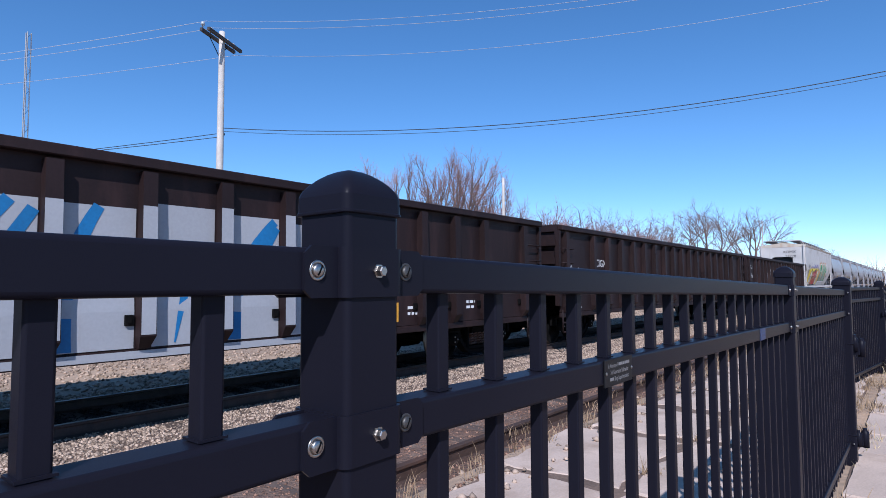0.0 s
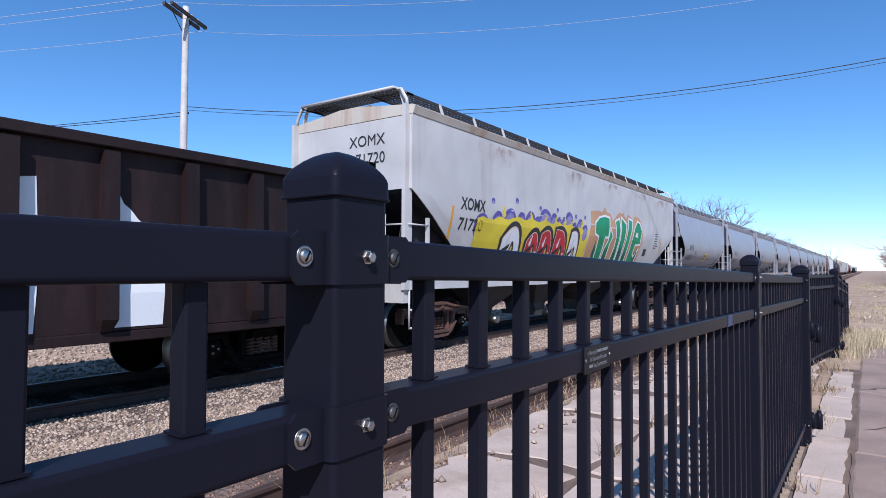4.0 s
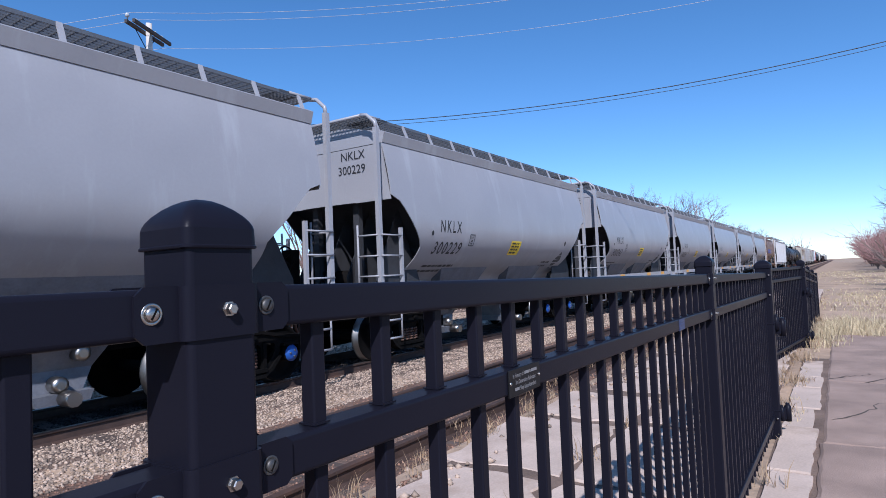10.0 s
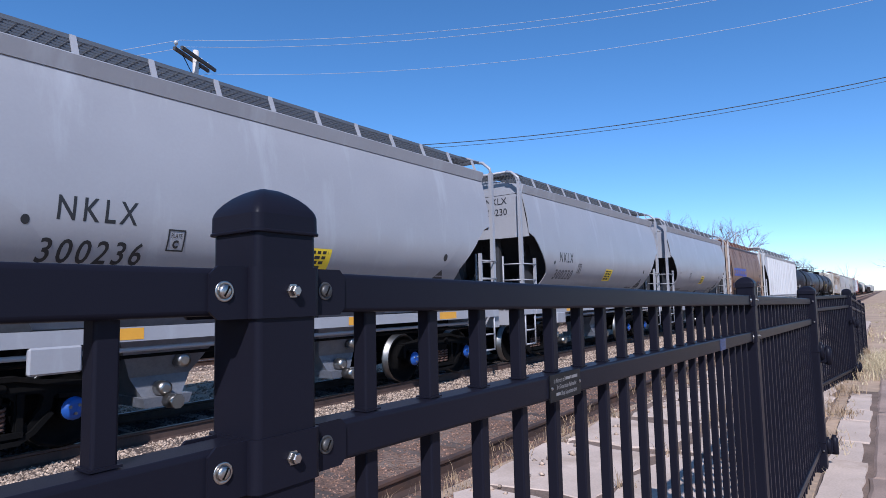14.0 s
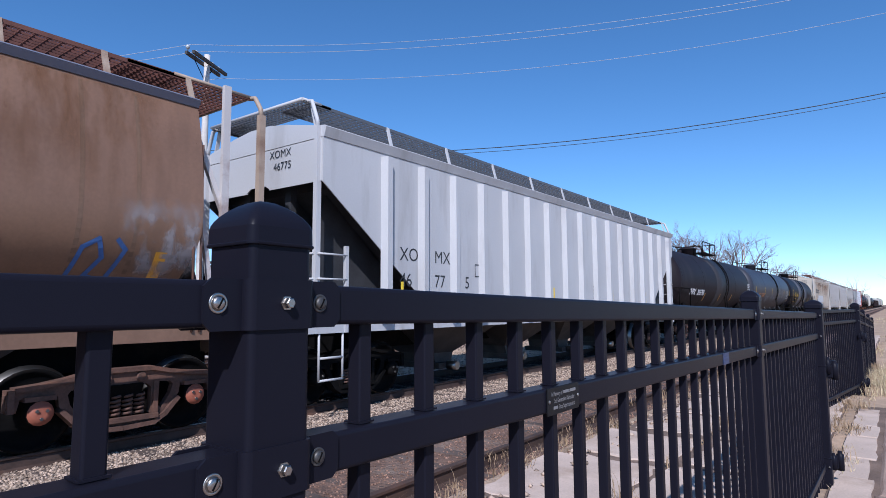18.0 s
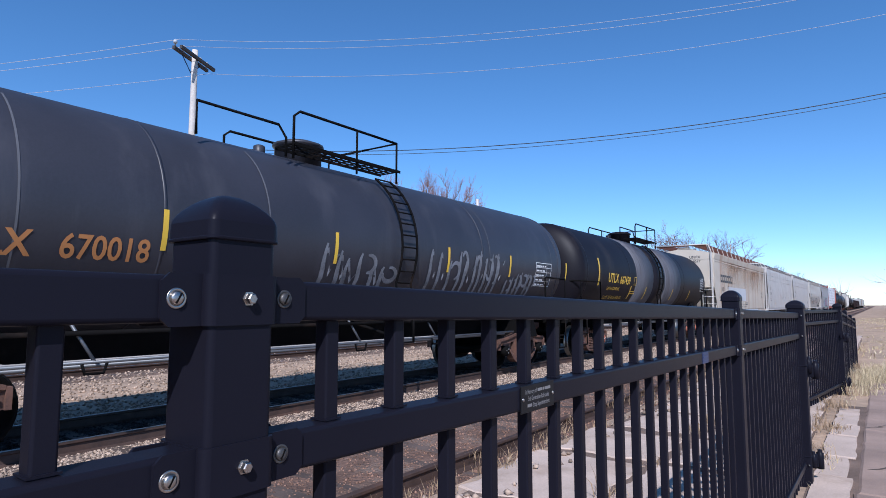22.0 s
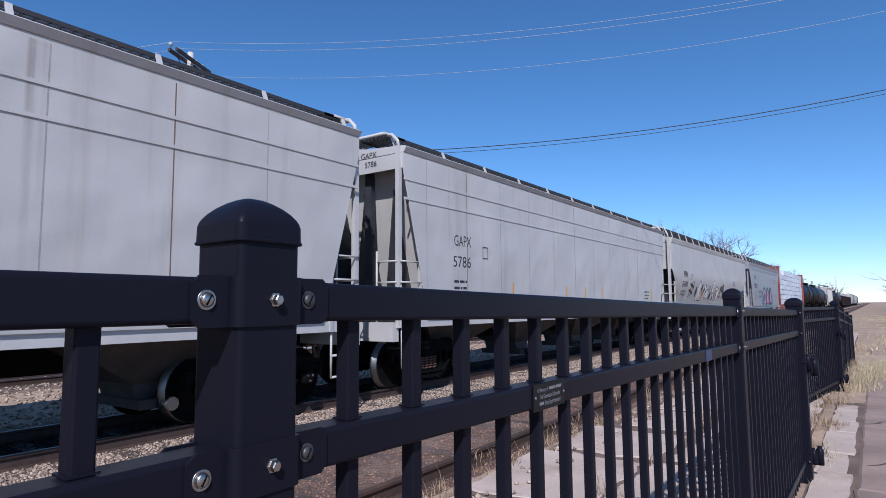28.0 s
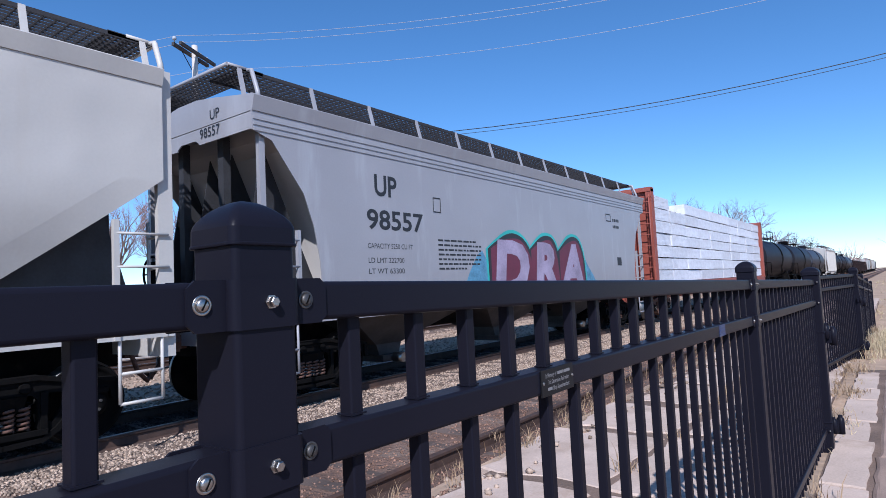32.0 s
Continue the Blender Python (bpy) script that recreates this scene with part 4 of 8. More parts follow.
    # ends: corner posts, ladders, rails
    for e in (-1, 1):
        for s in (-1, 1):
            x, y = e * (h + post_in), s * 1.5
            bm = bmesh.new()
            box(bm, x - post_w, x + post_w, y - 0.04, y + 0.04, 0.9, eave + 0.02)
            p0 = part("corner_post", bm, post, car)
            if not near:
                continue
            pts = [(x, y, eave), (x, y - s * 0.02, eave + 0.12), (x, s * (walk_y + 0.1), walk_z - 0.03), (x, s * (walk_y - 0.05), walk_z)]
            bm = bmesh.new()
            pipe(bm, pts, 0.035, 6)
            part("post_top", bm, post, p0)
            bm = bmesh.new()
            x2 = x - e * 0.58
            box(bm, x2 - 0.03, x2 + 0.03, s * 1.54 - 0.03, s * 1.54 + 0.03, 0.9, 2.25)
            part("ladder_post", bm, post, car)
            for z in (1.35, 1.72, 2.1):
                bm = bmesh.new()
                rod(bm, (x + e * 0.02, s * 1.56, z), (x2, s * 1.56, z), 0.016)
                rod(bm, (x + e * 0.05, s * 1.5, z), (x + e * 0.05, s * 1.02, z), 0.016)
                part("rung", bm, post, car)
            bm = bmesh.new()
            rod(bm, (x + e * 0.05, s * 1.02, 0.95), (x + e * 0.05, s * 1.02, 2.3), 0.022)
            part("ladder_post", bm, post, car)
            bm = bmesh.new()
            stirrup(bm, x - e * 0.3, s * 1.52)
            part("step", bm, post, car)
        if near:
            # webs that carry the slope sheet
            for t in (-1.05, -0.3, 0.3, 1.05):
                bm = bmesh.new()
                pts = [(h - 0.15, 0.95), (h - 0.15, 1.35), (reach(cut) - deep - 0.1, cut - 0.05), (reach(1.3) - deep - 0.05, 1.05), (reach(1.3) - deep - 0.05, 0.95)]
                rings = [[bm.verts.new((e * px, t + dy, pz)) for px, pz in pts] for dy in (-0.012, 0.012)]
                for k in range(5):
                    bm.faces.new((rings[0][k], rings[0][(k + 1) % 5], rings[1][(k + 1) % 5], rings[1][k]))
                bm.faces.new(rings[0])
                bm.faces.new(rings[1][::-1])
                # webs and struts share the painted-in shade of the recess
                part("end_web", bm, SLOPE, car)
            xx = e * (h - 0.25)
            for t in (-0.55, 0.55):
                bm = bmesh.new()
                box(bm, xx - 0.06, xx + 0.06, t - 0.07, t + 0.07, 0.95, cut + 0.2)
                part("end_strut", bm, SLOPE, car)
    if near:
        bm = bmesh.new()
        turned(bm, [(-0.55, 0.02), (-0.5, 0.2), (0.5, 0.2), (0.55, 0.02)], at=(-h + 0.55, 0.5, 1.3), n=14)
        part("air_reservoir", bm, DARK, car)
        bm = bmesh.new()
        ring = [(-half + 0.5, 0.85 + 0.27 * math.cos(k * math.tau / 16), 1.75 + 0.27 * math.sin(k * math.tau / 16)) for k in range(17)]
        pipe(bm, ring, 0.018)
        for k in range(5):
            a = k * math.tau / 5
            rod(bm, (-half + 0.5, 0.85, 1.75), (-half + 0.5, 0.85 + 0.27 * math.cos(a), 1.75 + 0.27 * math.sin(a)), 0.012)
        rod(bm, (-half + 0.5, 0.85, 1.75), (-half + 0.75, 0.85, 1.75), 0.03)
        box(bm, -half + 0.55, -half + 0.75, 0.7, 1.0, 1.1, 1.95)
        part("brake_wheel", bm, DARK, car)
    couplers(car, half)
    for s in (-1, 1):
        truck(car, s * (half - 2.05), cap, frames)
    return car, surf


def decals(car, name="stencils", mat=INK):
    """Opens one mesh of stencilled marks on a car."""
    bm = bmesh.new()
    return bm, lambda label="": put(name, to_mesh(name, bm, mat, normals=False), car, label=label)


def end_number(car, half_end, lines, z, size=0.22, y=-0.95):
    """Stencilled lines on the leading end sheet."""
    for k, text in enumerate(lines):
        vs, fs = letters(text, size)
        w = max(v[0] for v in vs)
        bm = bmesh.new()
        pts = [bm.verts.new((half_end - 0.008, y + 0.0 - (v[0] - w), z - k * size * 1.6 + v[1])) for v in vs]
        for f in fs:
            bm.faces.new([pts[i] for i in f])
        put("end_lettering", to_mesh("end_lettering", bm, INK, normals=False), car)


def plate_box(bm, x, z, surf, w=0.24):
    stroke(bm, [(x, z), (x + w, z), (x + w, z + w * 1.2), (x, z + w * 1.2), (x, z)], 0.018, surf, 0.014)


def strips(car, xs, surf, z0=1.15, z1=1.7, mat=ORANGEINK, w=0.07):
    for x in xs:
        bm = bmesh.new()
        patch(bm, x, x + w, z0, z1, surf, 0.006)
        put("reflector_strip", to_mesh("reflector_strip", bm, mat, normals=False), car, label="amber reflector strip")


# gondolas
def gondola(s0, s1, label, rib_x, top=2.72):
    L = s1 - s0
    half, h = L / 2, L / 2 - 0.55
    car = thing("gondola_car", label, "gondola car", pose((s0 + s1) / 2, TRACK_Y, 0), "cars of the freight train")
    CARS.append((car, (s0 + s1) / 2))
    for s in (-1, 1):
        bm = bmesh.new()
        box(bm, -h, h, s * 1.49 - 0.015, s * 1.49 + 0.015, 1.0, top - 0.1)
        part("side_sheet", bm, BROWNPAINT, car)
        bm = bmesh.new()
        v = box(bm, -h + 0.02, h - 0.02, s * 1.5 - 0.02, s * 1.5 + 0.02, 0.585, 1.0)
        part("lower_side_sheet", bm, BROWNPAINT, car)
        bm = bmesh.new()
        box(bm, -h + 0.02, h - 0.02, s * 1.5 - 0.03, s * 1.5 + 0.03, 0.46, 0.575)
        bevelled(bm, 0.01, 1)
        part("side_sill", bm, BROWNPAINT, car)
        bm = bmesh.new()
        box(bm, -h - 0.05, h + 0.05, s * 1.54 - 0.09, s * 1.54 + 0.07, top - 0.12, top)
        bevelled(bm, 0.012, 1)
        part("top_chord", bm, BROWNPAINT, car)
        for x in rib_x:
            bm = bmesh.new()
            stack(bm, [(0.58, x - 0.06, x + 0.06, min(s * 1.51, s * 1.56), max(s * 1.51, s * 1.56)), (0.72, x - 0.09, x + 0.09, min(s * 1.51, s * 1.66), max(s * 1.51, s * 1.66)),
                       (top - 0.16, x - 0.08, x + 0.08, min(s * 1.51, s * 1.63), max(s * 1.51, s * 1.63))])
            part("side_post", bm, BROWNPAINT, car)
        bm = bmesh.new()
        box(bm, s * h - 0.03, s * h + 0.03, -1.47, 1.47, 1.0, top - 0.13)
        for z in (1.35, 1.85, 2.3):
            box(bm, s * (h + 0.03), s * (h + 0.15), -1.47, 1.47, z - 0.08, z + 0.08) if s > 0 else box(bm, -h - 0.15, -h - 0.03, -1.47, 1.47, z - 0.08, z + 0.08)
        part("end_sheet", bm, BROWNPAINT, car)
        bm = bmesh.new()
        box(bm, s * h - 0.1, s * h + 0.1, -1.5, 1.5, top - 0.15, top + 0.02)
        part("end_chord", bm, BROWNPAINT, car)
        for t in (-1, 1):
            bm = bmesh.new()
            box(bm, s * (h + 0.06) - 0.05, s * (h + 0.06) + 0.05, t * 1.5 - 0.06, t * 1.5 + 0.06, 0.75, top - 0.13)
            part("corner_post", bm, BROWNPAINT, car)
            for z in (1.1, 1.45, 1.8, 2.15):
                bm = bmesh.new()
                pipe(bm, [(s * (h - 0.05), t * 1.5, z), (s * (h - 0.05), t * 1.62, z), (s * (h - 0.55), t * 1.62, z), (s * (h - 0.55), t * 1.5, z)], 0.014)
                part("grab_iron", bm, BROWNPAINT, car)
            bm = bmesh.new()
            stirrup(bm, s * (h - 0.3), t * 1.53, 0.2, 0.6, 0.1)
            part("step", bm, BROWNPAINT, car)
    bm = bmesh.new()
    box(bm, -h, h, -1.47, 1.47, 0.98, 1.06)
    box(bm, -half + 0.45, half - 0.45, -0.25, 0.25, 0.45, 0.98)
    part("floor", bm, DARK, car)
    couplers(car, half)
    for s in (-1, 1):
        truck(car, s * (half - 2.3), "dark", "dark")
    return car


GSURF = make_surf([(0.6, 1.52), (1.0, 1.52), (1.001, 1.506), (3.0, 1.506)])
GRIBS = [-9.5] + [-7.9 + 0.96 * k for k in range(17)] + [9.0]
g1 = gondola(-8.2, 12.3, "dark brown gondola car with silver and blue graffiti along its side", GRIBS)
bm = bmesh.new()
for k in range(len(GRIBS) - 1):
    a, b = GRIBS[k] + 0.1, GRIBS[k + 1] - 0.1
    if -9.3 < a < 3.4:
        patch(bm, a, b, 0.59, 1.0, GSURF, 0.004, 0)
        patch(bm, a, b, 1.0, 2.18 + 0.05 * math.sin(k * 2), GSURF, 0.004, 0)
put("graffiti", to_mesh("graffiti", bm, SILVER, normals=False), g1, label="silver sprayed band with blue swirls")
bm = bmesh.new()
patch(bm, -9.2, 4.6, 0.475, 0.56, make_surf([(0.4, 1.53), (0.6, 1.53)]), 0.004)
put("painted_sill", to_mesh("painted_sill", bm, SILVER, normals=False), g1, label="silver sprayed side sill")


def ribbon(bm, path, surf, lift):
    """A sprayed band of changing width along path: rows of (x, z, width)."""
    left, right = [], []
    for k, (x, z, w) in enumerate(path):
        ax, az = path[max(k - 1, 0)][:2]
        bx, bz = path[min(k + 1, len(path) - 1)][:2]
        d = Vector((bx - ax, bz - az)).normalized()
        left.append((x - d.y * w / 2, z + d.x * w / 2))
        right.append((x + d.y * w / 2, z - d.x * w / 2))
    n = len(path)
    lay(bm, left + right, [(k, k + 1, n + k + 1, n + k) for k in range(n - 1)], surf, 0, 0, lift)


bm = bmesh.new()
for k, x in enumerate((-8.9, -6.9, -4.95, -3.05, -1.1, -0.12, 1.85)):
    lean = 0.5 + 0.15 * math.sin(k * 2.3)
    ribbon(bm, [(x + lean * u ** 2.4, 0.6 + 1.54 * u, 0.27 - 0.15 * u) for u in [q / 10 for q in range(11)]], GSURF, 0.012)
for k in range(len(GRIBS) - 1):
    a, b = GRIBS[k] + 0.12, GRIBS[k + 1] - 0.12
    if -9.3 < a < 3.4 and k % 3 == 1:
        ribbon(bm, [(a + 0.25, 0.62, 0.02), (a + 0.3, 0.9, 0.06), (a + 0.36, 1.15, 0.1), (a + 0.4, 1.45, 0.04)], GSURF, 0.013)
        ribbon(bm, [(a + 0.1, 1.62, 0.07), (a + 0.32, 1.66, 0.09), (b - 0.15, 1.7, 0.05)], GSURF, 0.013)
    elif -9.3 < a < 3.4 and k % 3 == 2:
        ribbon(bm, [(b - 0.35, 1.5, 0.03), (b - 0.2, 1.75, 0.13), (b - 0.02, 2.06, 0.12)], GSURF, 0.013)
put("graffiti", to_mesh("graffiti", bm, paint("bright_blue_spray", (0.015, 0.14, 0.33), 0.55, var=0.25), normals=False), g1, label="blue spray strokes")
bm = bmesh.new()
box(bm, -0.05, 0.05, -0.03, 0.0, -0.06, 0.06)
bevelled(bm, 0.006, 1)
box(bm, -0.022, 0.022, -0.04, -0.03, -0.03, 0.03)
LATCH_ME = to_mesh("tie_down", bm, DARK)
for x in GRIBS:
    put("tie_down", LATCH_ME, g1, pose(x - 0.16, -1.525, 0.9), "dark steel tie-down box")
RIBSURF = make_surf([(0.72, 1.661), (2.56, 1.631)])
for x in GRIBS:
    if -9.3 < x < 3.5:
        bm = bmesh.new()
        patch(bm, x - 0.082, x + 0.082, 0.74, 2.2 + 0.05 * math.sin(x * 5), RIBSURF, 0.004)
        put("painted_post", to_mesh("painted_post", bm, SILVER, normals=False), g1, label="silver sprayed side post")
strips(g1, (4.9, 7.6), GSURF, 0.66, 0.98)
bm, done = decals(g1, mat=WHITEINK)
bars(bm, 5.2, 0.86, 0.5, 2, GSURF, 0.1, 0.05, 3)
bars(bm, 6.9, 0.92, 0.4, 2, GSURF, 0.1, 0.05, 4)
done()
g2 = gondola(12.3, 32.87, "dark brown gondola car with rusted ribbed sides, empty", GRIBS)
sign_text(g2, "CIGX", -7.62, 1.75, 0.2, GSURF, WHITEINK)
sign_text(g2, "804746", -7.62, 1.42, 0.2, GSURF, WHITEINK)
end_h = -(32.87 - 12.3) / 2 + 0.55
for txt, zz in (("CIGX", 2.58), ("804746", 2.36)):
    vs, fs = letters(txt, 0.13)
    bm = bmesh.new()
    w = max(v[0] for v in vs)
    pts = [bm.verts.new((end_h - 0.165, -0.85 - (v[0] - w) - 0.1, zz - 0.03 + v[1])) for v in vs]
    for f in fs:
        bm.faces.new([pts[i] for i in f])
    put("end_lettering", to_mesh("end_lettering", bm, WHITEINK, normals=False), g2)
strips(g2, (-8.9, 5.5), GSURF, 0.8, 0.98, ORANGEINK, 0.3)
bm, done = decals(g2, mat=WHITEINK)
bars(bm, -9.0, 0.74, 0.45, 2, GSURF, 0.08, 0.04, 5)
box(bm, 1.9, 2.02, -1.529, -1.524, 0.8, 0.9)
stroke(bm, [(-9.3, 1.5), (-9.1, 1.75), (-8.9, 1.5), (-8.7, 1.7), (-8.5, 1.45)], 0.014, GSURF)
done()
strips(g2, (2.9,), GSURF, 0.75, 1.06, ORANGEINK, 0.13)
bm = bmesh.new()
for path in ([(2.55, 0.62), (2.62, 0.85), (2.72, 1.02)], [(3.2, 0.62), (3.12, 0.8), (3.3, 1.0)], [(3.62, 0.6), (3.7, 0.9), (3.66, 1.03), (3.85, 0.97)], [(3.9, 0.62), (4.02, 0.78), (3.95, 0.95), (4.15, 1.02)], [(4.3, 0.6), (4.22, 0.82), (4.36, 1.05)], [(4.5, 0.63), (4.55, 0.9)]):
    stroke(bm, path, 0.035, GSURF)
put("graffiti", to_mesh("graffiti", bm, paint("faded_pink_spray", (0.2, 0.12, 0.115), 0.6, var=0.3), normals=False), g2, label="faded pink sprayed outlines")
g3 = gondola(32.87, 53.55, "dark brown gondola car with white dripping graffiti letters", GRIBS)
bm = bmesh.new()
rnd = random.Random(5)
for x0, x1, left, right in ((-4.85, -2.8, 1.55, 2.14), (-2.68, -1.2, 1.95, 2.12), (-1.12, 0.55, 2.1, 1.95), (1.0, 2.3, 1.95, 2.0), (2.95, 4.85, 2.1, 2.14), (5.65, 6.2, 2.1, 1.8)):
    n = 7
    edge = [(x0 + (x1 - x0) * k / n, left + (right - left) * min(1, 1.6 * k / n) + rnd.uniform(-0.07, 0.07)) for k in range(n + 1)]
    shape(bm, [(x0 - 0.05, 0.62)] + edge + [(x1 + 0.04, 1.3), (x1, 0.62)], GSURF, 0.01)
stroke(bm, [(-7.86, 1.5), (-7.62, 1.9), (-7.5, 1.66), (-7.38, 1.88), (-7.2, 1.5)], 0.06, GSURF)
for z, seed in ((1.55, 3), (2.02, 9)):
    rnd = random.Random(seed)
    stroke(bm, [(-9.45 + 0.14 * k + rnd.uniform(-0.1, 0.1), z + (0.36 if k % 2 else 0.02) * rnd.uniform(0.4, 1.1)) for k in range(9)], 0.03, GSURF)
put("graffiti", to_mesh("graffiti", bm, WHITEINK, normals=False), g3, label="white dripping spray letters")
sign_text(g3, "IGX", -5.96, 1.56, 0.2, GSURF, WHITEINK)
strips(g3, (-8.9, 3.0), GSURF, 0.66, 0.98, ORANGEINK, 0.25)

# white hopper with the two graffiti pieces
xo, SX = hopper(53.55, 72.6, "white covered hopper car with large colourful graffiti and rust stains", WHITEPAINT, RUSTWHITE, DARKWALK, side=BULGE, eave=4.28, roof=4.45, cut=2.75, run=2.75,
                bays=4, chord=0.15, end_in=0.5, walk_z=4.64, frames="rusty", post_w=0.1)
for x0, x1, z0 in ((-6.8, -5.0, 3.6), (-2.6, -0.6, 3.6), (0.2, 2.6, 3.75), (2.8, 5.4, 3.7), (5.4, 8.4, 3.6)):
    stain(xo, SX, x0, x1, z0, 4.05, LIGHTRUN)
sign_text(xo, "XOMX", -7.38, 2.52, 0.25, SX, INK, wide=0.95, bold=0.008, lift=0.009)
sign_text(xo, "71720", -7.4, 2.1, 0.25, SX, INK, wide=0.95, bold=0.008, lift=0.009)
end_number(xo, -(72.6 - 53.55) / 2 + 0.5, ("XOMX", "71720"), 3.65)
strips(xo, (-7.7, 7.2), SX, 1.9, 2.55, ORANGEINK, 0.08)


def spray(car, bm, mat, label=""):
    return put("graffiti", to_mesh("graffiti", bm, mat, normals=False), car, label=label)


def dome(x0, x1, z0, left, top, peak=0.55):
    """Outline of a swollen letter: a straight left side and a rounded top that falls to the right."""
    pts = [(x0, z0), (x0, left)]
    for k in range(1, 17):
        u = k / 16
        z = left + (top - left) * math.sin(math.pi / 2 * u / peak) if u < peak else z0 + (top - z0) * math.sqrt(max(0, 1 - ((u - peak) / (1 - peak)) ** 2.4))
        pts.append((x0 + (x1 - x0) * u, z))
    return pts


def grown(pts, by):
    """The outline moved out from its middle by about by metres."""
    cx, cz = sum(q[0] for q in pts) / len(pts), sum(q[1] for q in pts) / len(pts)
    out = []
    for x, z in pts:
        d = Vector((x - cx, z - cz))
        d = d * (1 + by / max(d.length, 0.05))
        out.append((cx + d.x, cz + d.y))
    return out


VIOLETS = (paint("violet_spray", (0.1, 0.075, 0.3), 0.5, var=0.35, scale=4), paint("pale_violet_spray", (0.26, 0.23, 0.42), 0.5, var=0.3, scale=3))
OUTLINE = paint("cream_outline_spray", (0.72, 0.52, 0.4), 0.5)
OCHRE = paint("ochre_spray", (0.5, 0.4, 0.12), 0.5)


def piece_one(car, surf):
    """Red and white letters on black, with a yellow cloud and violet bubbles behind."""
    rnd = random.Random(11)
    rim, fill = bmesh.new(), bmesh.new()
    for k, (x, w, top) in enumerate(((-6.5, 0.3, 2.5), (-5.85, 0.25, 2.6), (-5.3, 0.3, 2.7), (-4.75, 0.24, 2.66), (-4.28, 0.27, 2.72), (-3.88, 0.2, 2.62), (-3.45, 0.36, 2.84), (-2.93, 0.24, 2.78), (-2.6, 0.16, 2.7),
                                    (-2.3, 0.16, 2.72), (-1.95, 0.28, 2.88), (-1.55, 0.17, 2.62), (-1.15, 0.26, 2.74), (-0.75, 0.2, 2.6))):
        hgt = 0.3 if w > 0.2 else 0.22
        blob(rim, x, top - hgt, w, hgt, surf, 0.004, 0, 24, 0.02, k)
        blob(fill, x + 0.02, top - hgt - 0.07, w * 0.84, hgt * 0.86, surf, 0.007, 0, 22, 0.05, k + 40)
    for x, z in ((-3.75, 2.82), (-2.72, 2.86), (-0.8, 2.8), (-1.48, 2.78), (-5.0, 2.9), (-6.1, 2.8)):
        blob(rim, x, z, 0.075, 0.07, surf, 0.004, 0, 16)
        blob(fill, x, z - 0.03, 0.045, 0.035, surf, 0.007, 0, 12)
    spray(car, rim, VIOLETS[0], "violet sprayed bubbles")
    spray(car, fill, VIOLETS[1])
    bm = bmesh.new()
    top = [(-6.7 + k * 0.11, 2.5 + 0.03 * math.sin(k * 0.9) + 0.025 * rnd.random() - 0.2 * max(0, abs(k - 32) / 27 - 0.5)) for k in range(58)]
    shape(bm, [(-6.7, 1.15)] + top + [(-0.4, 1.15)], surf, 0.009)
    for x in (-5.6, -4.25, -3.4, -2.8, -2.2, -1.75, -1.0):
        for j in range(4):
            blob(bm, x + rnd.uniform(-0.05, 0.05), 2.53 + 0.055 * j, 0.065 - 0.013 * j, 0.06 - 0.011 * j, surf, 0.009, 0, 12, 0.2, j)
    spray(car, bm, YELLOWSPRAY, "yellow sprayed cloud")
    letters_at = ((-5.5, -4.45, 2.0, 2.3, 0.5), (-4.3, -3.46, 1.98, 2.22, 0.5), (-3.56, -2.66, 2.2, 2.31, 0.4), (-2.72, -1.7, 2.36, 2.36, 0.25), (-1.7, -0.9, 2.33, 2.38, 0.35))
    black, edge, red, white, dark, gold, shine = (bmesh.new() for k in range(7))
    for k, (x0, x1, left, top, peak) in enumerate(letters_at):
        body = dome(x0 + 0.03, x1 - 0.07, 1.15, left, top, peak)
        shape(black, grown(body, 0.12), surf, 0.012)
        shape(edge, body, surf, 0.016)
        shape(white if k in (0, 4) else red, grown(body, -0.028), surf, 0.02)
        w = x1 - x0
        cut = dome(x0 + w * 0.42, x0 + w * 0.68, 1.4 if k == 2 else 1.15, 1.78 if k == 2 else 1.7, 1.95, 0.3)
        shape(dark, cut, surf, 0.024)
        shape(gold, [(q[0] * 0.55 + (x0 + w * 0.5) * 0.45, q[1] * 0.75 + 1.55 * 0.25) for q in cut], surf, 0.028)
        shape(dark, [(x0 + w * 0.05, 1.72), (x0 + w * 0.42, 1.9), (x0 + w * 0.38, 1.78), (x0 + w * 0.12, 1.62)], surf, 0.025)
        for dx, dz, q in ((0.3, 2.02, 0.055), (0.27, 1.93, 0.075), (0.34, 2.1, 0.035), (0.74, 1.7, 0.05), (0.71, 1.62, 0.065)):
            blob(shine, x0 + dx * w, dz, q * 0.8, q, surf, 0.027, 0, 12, 0.12, int(dx * 100))
    spray(car, black, INK)
    spray(car, edge, OUTLINE)
    spray(car, red, REDSPRAY, "red spray letters outlined in black")
    spray(car, white, WHITEINK)
    spray(car, dark, INK)
    spray(car, gold, OCHRE)
    spray(car, shine, paint("pink_white_spray", (0.7, 0.6, 0.6), 0.5))


piece_one(xo, SX)


